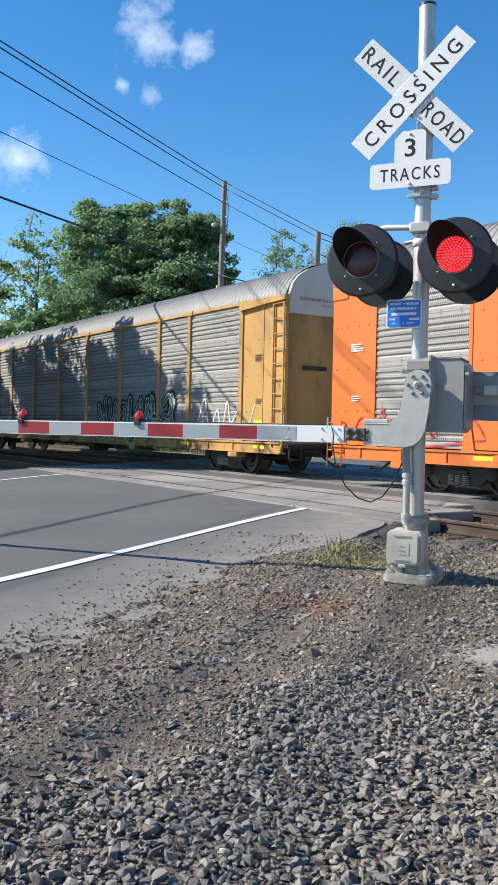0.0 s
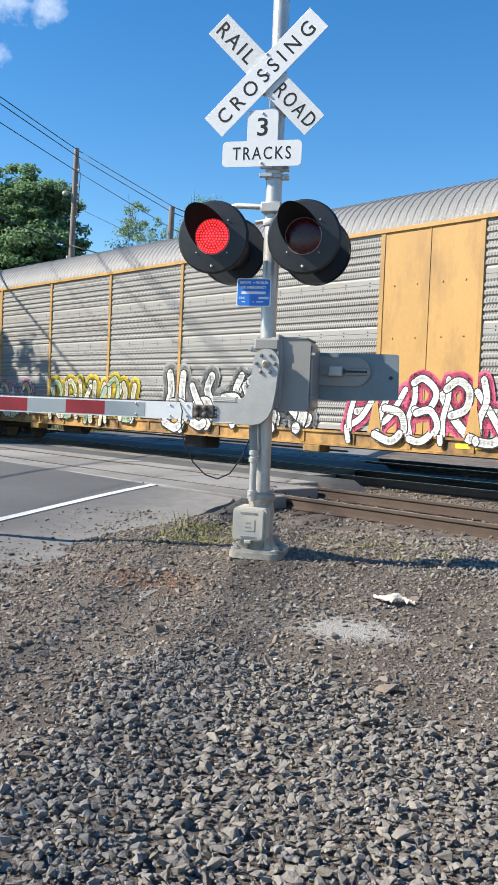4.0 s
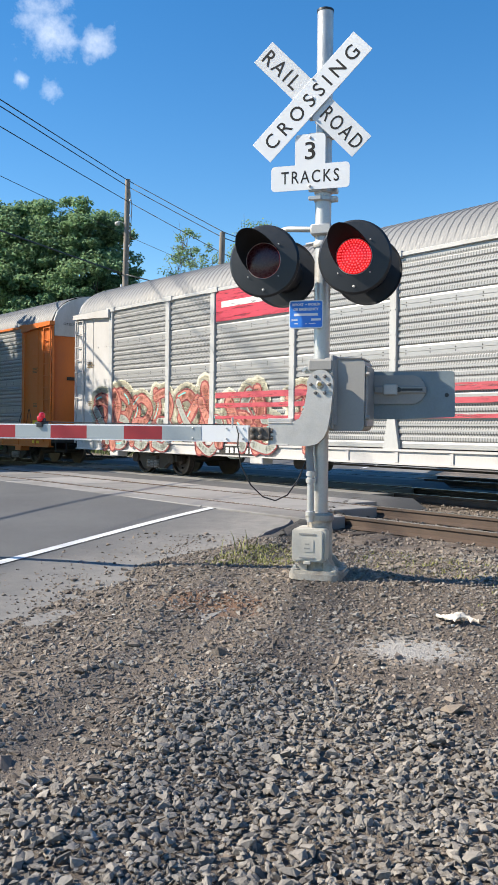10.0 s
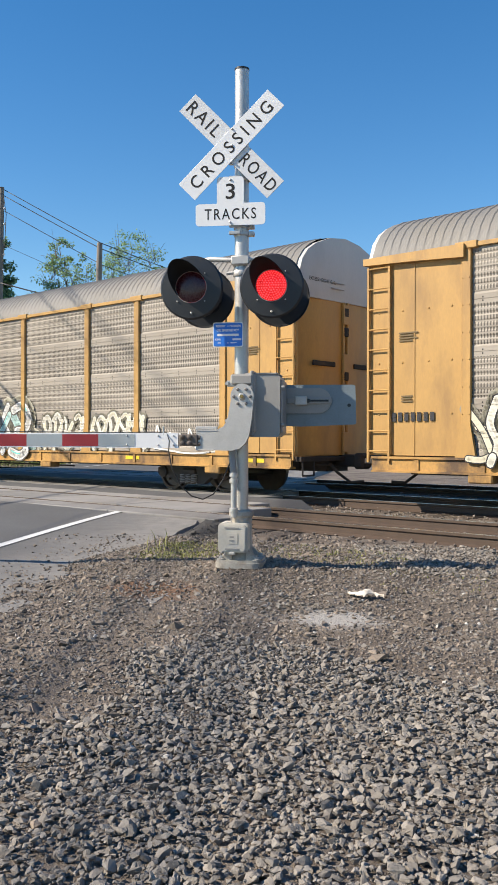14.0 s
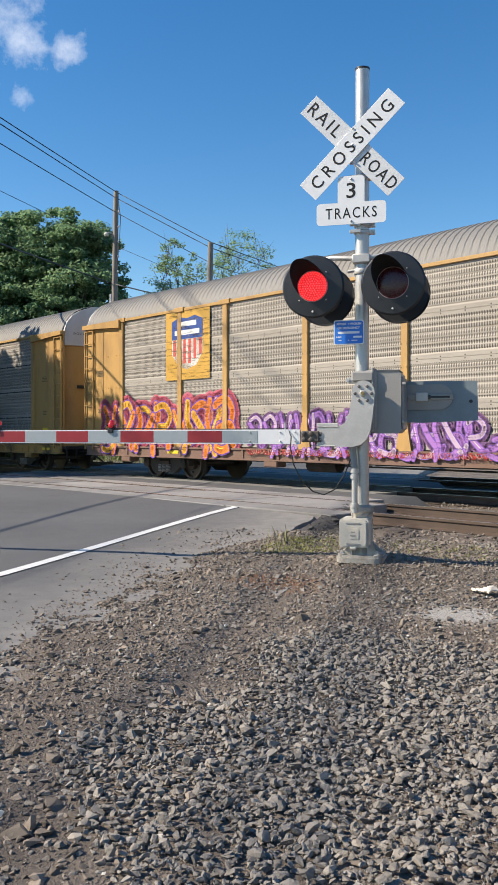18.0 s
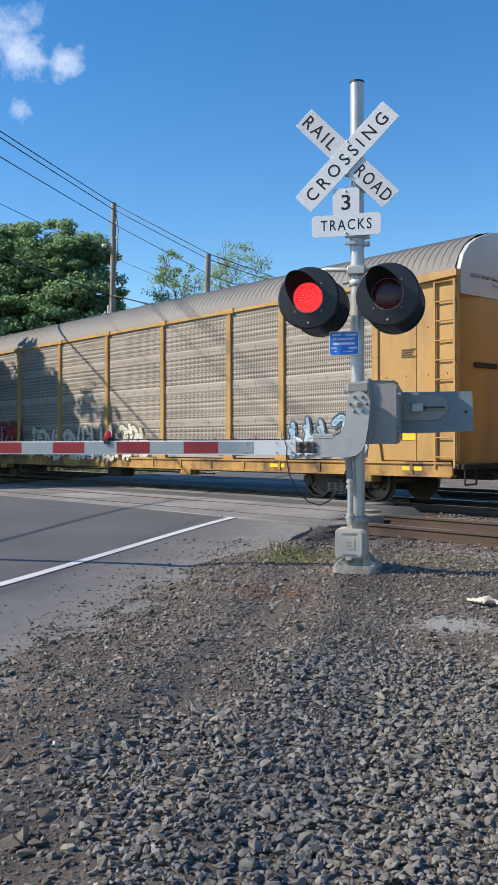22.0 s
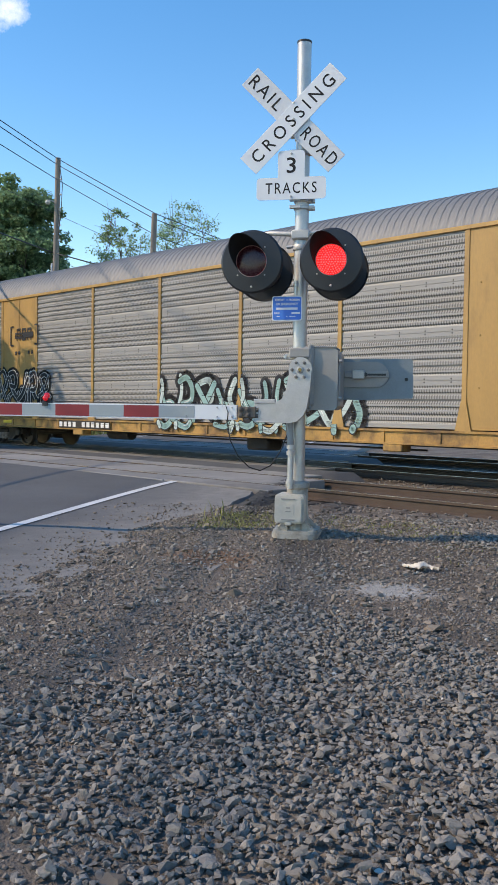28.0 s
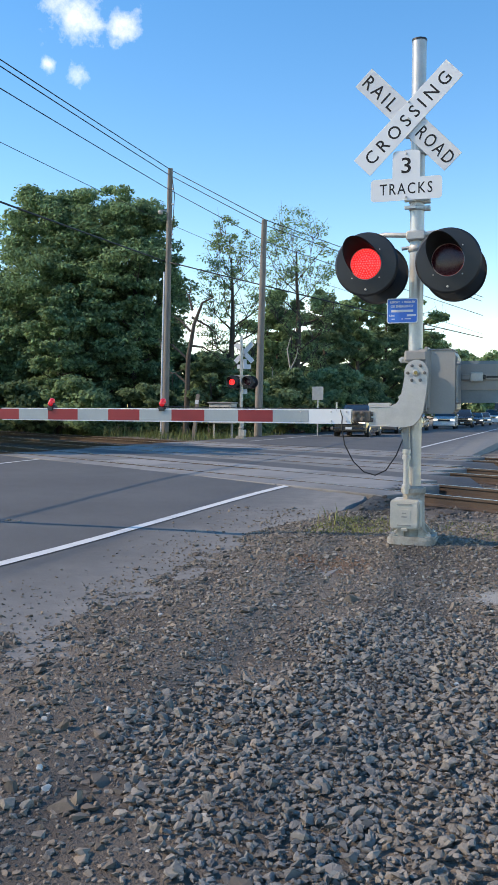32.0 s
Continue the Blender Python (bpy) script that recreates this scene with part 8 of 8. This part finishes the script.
tree(-12.0, 104.0, 11.0, 3.6, 16, m_leaf, MASS, low=0.06, clumps=100, size=0.4)
tree(-11.0, 140.0, 12.0, 6.0, 17, m_leaf2, MASS, low=0.04, clumps=100, size=0.5)
tree(-2.0, 152.0, 12.0, 7.0, 18, m_leaf2, MASS, low=0.04, clumps=100, size=0.5)
tree(8.0, 150.0, 12.0, 7.0, 19, m_leaf, MASS, low=0.04, clumps=100, size=0.5)
# trees added out of view beside the line, to shade the passing train
tree(-22.2, 13.4, 11.2, 4.0, 31, m_leaf, BIG, low=0.12, clumps=190)
tree(-28.0, 17.4, 11.6, 4.4, 32, m_leaf, BIG, low=0.12, clumps=190)
tree(-35.0, 21.6, 11.6, 4.4, 33, m_leaf, BIG, low=0.12, clumps=150)
# undergrowth
BUSH = "dense green bush at the verge"
for i, (x, y, h, w) in enumerate(((-17.6, 39.5, 5.2, 1.7), (-15.6, 40.5, 4.0, 1.7), (-21.5, 40.5, 3.4, 1.9), (-25.5, 39.0, 3.4, 2.6), (-30.5, 40.0, 3.4, 2.8), (-36.0, 41.0, 4.0, 3.0), (-13.8, 44.0, 4.2, 2.2), (-13.0, 50.0, 4.6, 2.4), (-12.4, 57.0, 4.6, 2.6), (-20.0, 45.0, 4.5, 2.6))):
    b = tree(x, y, h, w, 40 + i, m_leaf if i % 2 else m_leafd, BUSH, low=0.05, clumps=70, per=120, size=0.2, z=-0.2)
    b.name = "bush"
    tagged(b, BUSH, "bush", "bushes at the verge")


def dead_tree():
    rng = np.random.default_rng(77)
    g = Geo()
    g.tube([(0, 0, -0.2), (0.1, 0, 2.5), (0.15, 0, 4.5), (0.5, 0, 6.4), (1.0, 0, 7.6), (1.7, 0, 7.9)], 0.2, 7, ends=[0.19, 0.16, 0.14, 0.11, 0.07, 0.025])
    for f, dx, dz in ((3.0, -1.6, 0.8), (4.4, -1.8, 1.2), (5.2, 1.6, -0.6), (6.0, -1.4, 1.0), (6.8, 1.9, -1.4), (7.2, -0.6, 1.1)):
        b = Vector((0.15 + 0.09 * max(0, f - 4.5), 0, f))
        e = b + Vector((dx, rng.normal() * 0.4, dz))
        g.tube([b, b.lerp(e, 0.5) + Vector((0, 0, 0.2)), e], 0.06, 5, ends=[0.08, 0.05, 0.012])
        for _ in range(4):
            q = b.lerp(e, rng.uniform(0.4, 1))
            g.tube([q, q + Vector((rng.normal() * 0.5, rng.normal() * 0.3, rng.normal() * 0.5))], 0.02, 4, ends=[0.025, 0.006])
    thing("dead_tree", "bare dark dead tree with a bent top", "tree", m=pose(-18.6, 38.2, 0.0), geo=g, mats=m_bark, smooth=60)
    g = Geo()
    g.tube([(0, 0, 0), (-0.1, 0, 1.6), (0.2, 0, 3.0), (0.5, 0, 4.2), (0.3, 0, 5.4), (0.55, 0, 6.2)], 0.07, 6, ends=[0.09, 0.08, 0.07, 0.06, 0.04, 0.015])
    g.tube([(0.45, 0, 4.0), (0.9, 0, 4.9), (1.0, 0, 5.5)], 0.04, 5, ends=[0.05, 0.03, 0.01])
    g.tube([(0.0, 0, 2.2), (-0.6, 0, 3.4), (-0.7, 0, 4.3)], 0.04, 5, ends=[0.05, 0.03, 0.01])
    thing("dead_sapling", "pale bare sapling against the dark wood", "tree", m=pose(-14.9, 45.0, 0.0), geo=g, mats=m_birch, smooth=60)


dead_tree()


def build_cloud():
    """An unseen cloud, added to drift before the sun and dim it: a lumpy flat bank, thin at its rim."""
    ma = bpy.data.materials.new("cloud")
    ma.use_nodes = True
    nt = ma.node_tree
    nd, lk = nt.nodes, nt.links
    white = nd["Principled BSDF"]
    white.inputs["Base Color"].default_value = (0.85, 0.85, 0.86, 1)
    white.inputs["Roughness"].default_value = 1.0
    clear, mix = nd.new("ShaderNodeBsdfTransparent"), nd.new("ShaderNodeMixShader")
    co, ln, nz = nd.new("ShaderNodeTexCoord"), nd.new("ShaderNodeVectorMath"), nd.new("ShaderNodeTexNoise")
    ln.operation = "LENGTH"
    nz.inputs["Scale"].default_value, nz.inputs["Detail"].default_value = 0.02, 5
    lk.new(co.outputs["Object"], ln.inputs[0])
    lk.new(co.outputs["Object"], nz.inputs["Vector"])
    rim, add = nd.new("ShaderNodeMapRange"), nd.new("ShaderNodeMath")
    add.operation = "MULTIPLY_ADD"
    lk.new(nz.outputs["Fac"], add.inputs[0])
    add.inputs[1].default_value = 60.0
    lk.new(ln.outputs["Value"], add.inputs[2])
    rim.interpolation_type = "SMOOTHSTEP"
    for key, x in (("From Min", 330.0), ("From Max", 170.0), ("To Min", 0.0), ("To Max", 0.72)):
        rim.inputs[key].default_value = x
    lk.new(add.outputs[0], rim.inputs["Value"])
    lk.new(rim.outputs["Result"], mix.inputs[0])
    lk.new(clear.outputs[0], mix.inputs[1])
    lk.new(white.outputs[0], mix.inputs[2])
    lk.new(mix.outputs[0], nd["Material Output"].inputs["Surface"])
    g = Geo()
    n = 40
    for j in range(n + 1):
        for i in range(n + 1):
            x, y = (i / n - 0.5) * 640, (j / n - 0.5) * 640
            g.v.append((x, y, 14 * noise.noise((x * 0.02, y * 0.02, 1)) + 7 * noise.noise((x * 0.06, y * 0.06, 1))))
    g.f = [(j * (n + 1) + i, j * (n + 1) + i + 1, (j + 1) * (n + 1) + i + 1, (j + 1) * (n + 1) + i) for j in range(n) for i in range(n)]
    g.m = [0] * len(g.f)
    return thing("cloud", "thin white cloud out of view, added to dim the sun", "cloud", m=cloud_place(-600), geo=g, mats=ma, smooth=180, kind="structure")


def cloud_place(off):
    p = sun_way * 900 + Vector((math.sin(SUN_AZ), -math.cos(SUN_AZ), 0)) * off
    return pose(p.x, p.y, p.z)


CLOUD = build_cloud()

# ---- vehicles waiting beyond the tracks ----
m_glass = surf("dark car glass", (0.02, 0.025, 0.03), 0.06, 0, 0.05, 2, 20, 0, coat=0.5)
m_tyre = surf("tyre", (0.02, 0.02, 0.021), 0.8, 0, 0.1, 6, 50, 0.1)
m_chrome = surf("chrome", (0.6, 0.6, 0.62), 0.15, 1.0, 0.05, 4, 40, 0)
m_head = surf("headlight", (0.8, 0.8, 0.78), 0.1, 0, 0.05, 4, 40, 0, glow=((1.0, 0.95, 0.85), 0.6))


def section(w, z0, z1, k):
    return [(-w * k, z1), (-w, (z0 + z1) / 2 + 0.1), (-w * 0.97, z0), (w * 0.97, z0), (w, (z0 + z1) / 2 + 0.1), (w * k, z1)]


def loft(rows):
    g = Geo()
    n = len(rows[0][1])
    for y, pts in rows:
        g.v += [(x, y, z) for x, z in pts]
    for i in range(len(rows) - 1):
        for k in range(n):
            g.f.append((i * n + k, i * n + (k + 1) % n, (i + 1) * n + (k + 1) % n, (i + 1) * n + k))
    g.f += [tuple(range(n)), tuple(range((len(rows) - 1) * n, len(rows) * n))[::-1]]
    g.m = [0] * len(g.f)
    return g


def vehicle(name, kind, x, y, coat, label, turn=0.0):
    """A vehicle that faces -y; kind sets its proportions."""
    L, W, H, hood, belt = {"suv": (4.7, 0.93, 1.72, 1.08, 1.08), "sedan": (4.7, 0.91, 1.45, 0.95, 0.95), "pickup": (5.6, 0.98, 1.85, 1.2, 1.2), "van": (6.5, 1.1, 2.9, 1.3, 1.4)}[kind]
    ob = thing(name, label, "car" if kind != "van" else "truck", "queue of waiting vehicles", pose(x, y, 0.16, 0, 0, turn))
    y0 = -L / 2
    rows = [(y0, section(W * 0.80, 0.35, 0.72, 0.92)), (y0 + 0.12, section(W * 0.94, 0.28, hood - 0.16, 0.92)), (y0 + 0.9, section(W, 0.26, hood - 0.03, 0.93)), (y0 + 1.25, section(W, 0.26, belt, 0.95)), (L / 2 - 0.5, section(W, 0.26, belt + 0.03, 0.95)), (L / 2 - 0.06, section(W * 0.96, 0.3, belt, 0.93)), (L / 2, section(W * 0.86, 0.4, belt - 0.15, 0.93))]
    part("body", loft(rows), coat, ob, smooth=35)
    back = {"suv": L / 2 - 0.15, "sedan": L / 2 - 0.9, "pickup": 0.75, "van": L / 2 - 0.02}[kind]
    roof_back = {"suv": L / 2 - 0.5, "sedan": L / 2 - 1.6, "pickup": 0.55, "van": L / 2 - 0.03}[kind]
    cab = [(y0 + 1.15, section(W * 0.86, belt - 0.1, belt - 0.02, 0.96)), (y0 + 1.85, section(W * 0.82, belt - 0.1, H - 0.05, 0.83)), (y0 + 2.3, section(W * 0.82, belt - 0.1, H, 0.83)), (roof_back, section(W * 0.82, belt - 0.1, H - 0.02, 0.83)), (back, section(W * 0.86, belt - 0.1, belt + 0.02, 0.96))]
    part("cabin_glass", loft(cab), m_glass, ob, "dark tinted cabin glass", 35)
    top = Geo().box(-W * 0.66, W * 0.66, y0 + 1.95, roof_back, H - 0.03, H + 0.02, bevel=0.02)
    part("roof", top, coat, ob)
    for s in (-1, 1):
        part("headlight", Geo().box(s * W * 0.72 - 0.17, s * W * 0.72 + 0.17, y0 - 0.01, y0 + 0.14, hood - 0.36, hood - 0.22, bevel=0.03), m_head, ob, "lit headlight")
        part("mirror", Geo().box(s * (W + 0.1) - 0.09, s * (W + 0.1) + 0.09, y0 + 1.45, y0 + 1.55, belt, belt + 0.15, bevel=0.03), coat, ob)
        for yy in (y0 + 0.85, L / 2 - 0.9):
            wh = part("wheel", Geo().lathe([(0.34, -0.11), (0.36, -0.08), (0.36, 0.08), (0.34, 0.11), (0.2, 0.1)], Matrix.Translation((s * (W - 0.12), yy, 0.36)) @ Matrix.Rotation(radians(90), 4, "Y"), 20), m_tyre, ob, smooth=40)
            part("rim", Geo().lathe([(0.22, 0.0), (0.2, 0.02), (0.05, 0.03)], Matrix.Translation((s * (W - 0.01), yy, 0.36)) @ Matrix.Rotation(radians(90 * s), 4, "Y"), 14), m_chrome, wh)
    part("grille", Geo().box(-W * 0.5, W * 0.5, y0 - 0.02, y0 + 0.1, hood - 0.42, hood - 0.2, bevel=0.02), m_ink, ob, "dark front grille")
    part("badge_bar", Geo().box(-W * 0.5, W * 0.5, y0 - 0.03, y0 - 0.018, hood - 0.29, hood - 0.25), m_chrome, ob)
    part("bumper", Geo().box(-W * 0.9, W * 0.9, y0 - 0.06, y0 + 0.2, 0.3, 0.52, bevel=0.05), coat, ob)
    part("number_plate", Geo().box(-0.16, 0.16, y0 - 0.075, y0 - 0.06, 0.42, 0.54), m_white, ob, "blank pale number plate")
    return ob


def gloss(name, col):
    return surf(name, col, 0.25, 0.0, 0.03, 2, 20, 0, coat=0.6)


c_black, c_white, c_grey, c_navy, c_silver = gloss("black car paint", (0.012, 0.013, 0.015)), gloss("white car paint", (0.7, 0.7, 0.7)), gloss("grey car paint", (0.12, 0.125, 0.13)), gloss("navy car paint", (0.02, 0.03, 0.06)), gloss("silver car paint", (0.4, 0.41, 0.42))
vehicle("suv", "suv", -8.65, 38.5, c_black, "black sport utility vehicle waiting with its lights on")
vehicle("pickup", "pickup", -8.6, 47.5, c_grey, "dark grey pickup waiting behind a black vehicle")
vehicle("sedan", "sedan", -8.4, 56.5, c_black, "black saloon waiting in the queue")
vehicle("suv", "suv", -7.2, 66.5, c_white, "white sport utility vehicle waiting in the queue", 3)
vehicle("suv", "suv", -6.7, 76.5, c_black, "dark sport utility vehicle waiting in the queue", 3)
vehicle("sedan", "sedan", -6.4, 86.0, c_navy, "dark blue saloon waiting in the queue", 3)
vehicle("sedan", "sedan", -6.3, 96.0, c_silver, "silver saloon waiting in the queue", 3)
vehicle("pickup", "pickup", -6.2, 109.0, c_white, "white pickup waiting in the queue", 3)
vehicle("delivery_truck", "van", -5.8, 122.0, c_white, "white box truck far back in the queue", 3)

# ---- what moves ----
def flash_rows(on_first, phase, half):
    """A lens shows its lit face for half a period, then turns over; three twists of sixty degrees each time."""
    turn = 0 if on_first else 180
    rows, t, at = [(0.0, turn)], phase, turn
    while t < 31.9:
        f = round(t * FPS) / FPS - 1 / FPS
        whole = math.ceil(f)
        if f < whole < f + 3 / FPS:                 # never caught half turned on a whole second
            f = whole - 3 / FPS if t < whole else float(whole)
        for k in range(4):
            rows.append((f + k / FPS, at + 60 * k))
        at += 180
        t += half
    if rows[-1][0] < 32.0:
        rows.append((32.0, at))
    return rows


def motions():
    half, phase = FLASH
    for group, first in ((LENSES, 1), (FAR_LENSES, 0)):
        for i, lens in enumerate(group):
            on_first = (i // 2 == first)          # two left lights, then two right lights
            spot = lens.location.copy()
            walk(lens, [(t, Matrix.Translation(spot) @ Matrix.Rotation(radians(a), 4, "Z")) for t, a in flash_rows(on_first, phase, half)])
    # the added cloud slides in between sun and scene to weaken the sunlight
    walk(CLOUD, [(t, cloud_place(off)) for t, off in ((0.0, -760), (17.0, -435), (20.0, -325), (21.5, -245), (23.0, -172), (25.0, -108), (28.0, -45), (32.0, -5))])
    for k, car in enumerate(CARS):
        rows = [(t, on_line(car_place(k, t))) for t in (0.0, 8.0, 16.0, 24.0, 32.0)]
        walk(car, rows)
    for k, sets in enumerate(WHEELSETS):
        # each axle rolls while its wagon is near the crossing
        t_mid = (car_place(k, 0.0) + 10.0) / 17.74
        t0, t1 = max(0.0, t_mid - 1.7), min(32.0, t_mid + 1.7)
        step = 1.0 / FPS
        count = int((t1 - t0) / step)
        if count < 2:
            continue
        for ob, home in sets:
            rows = [] if t0 <= 0 else [(0.0, home)]
            rows += [(t0 + i * step, home @ Matrix.Rotation(-SPEED * i * step / 0.42, 4, "Y")) for i in range(count)]
            if t1 < 31.9:
                rows += [(32.0, rows[-1][1])]
            walk(ob, rows)


motions()
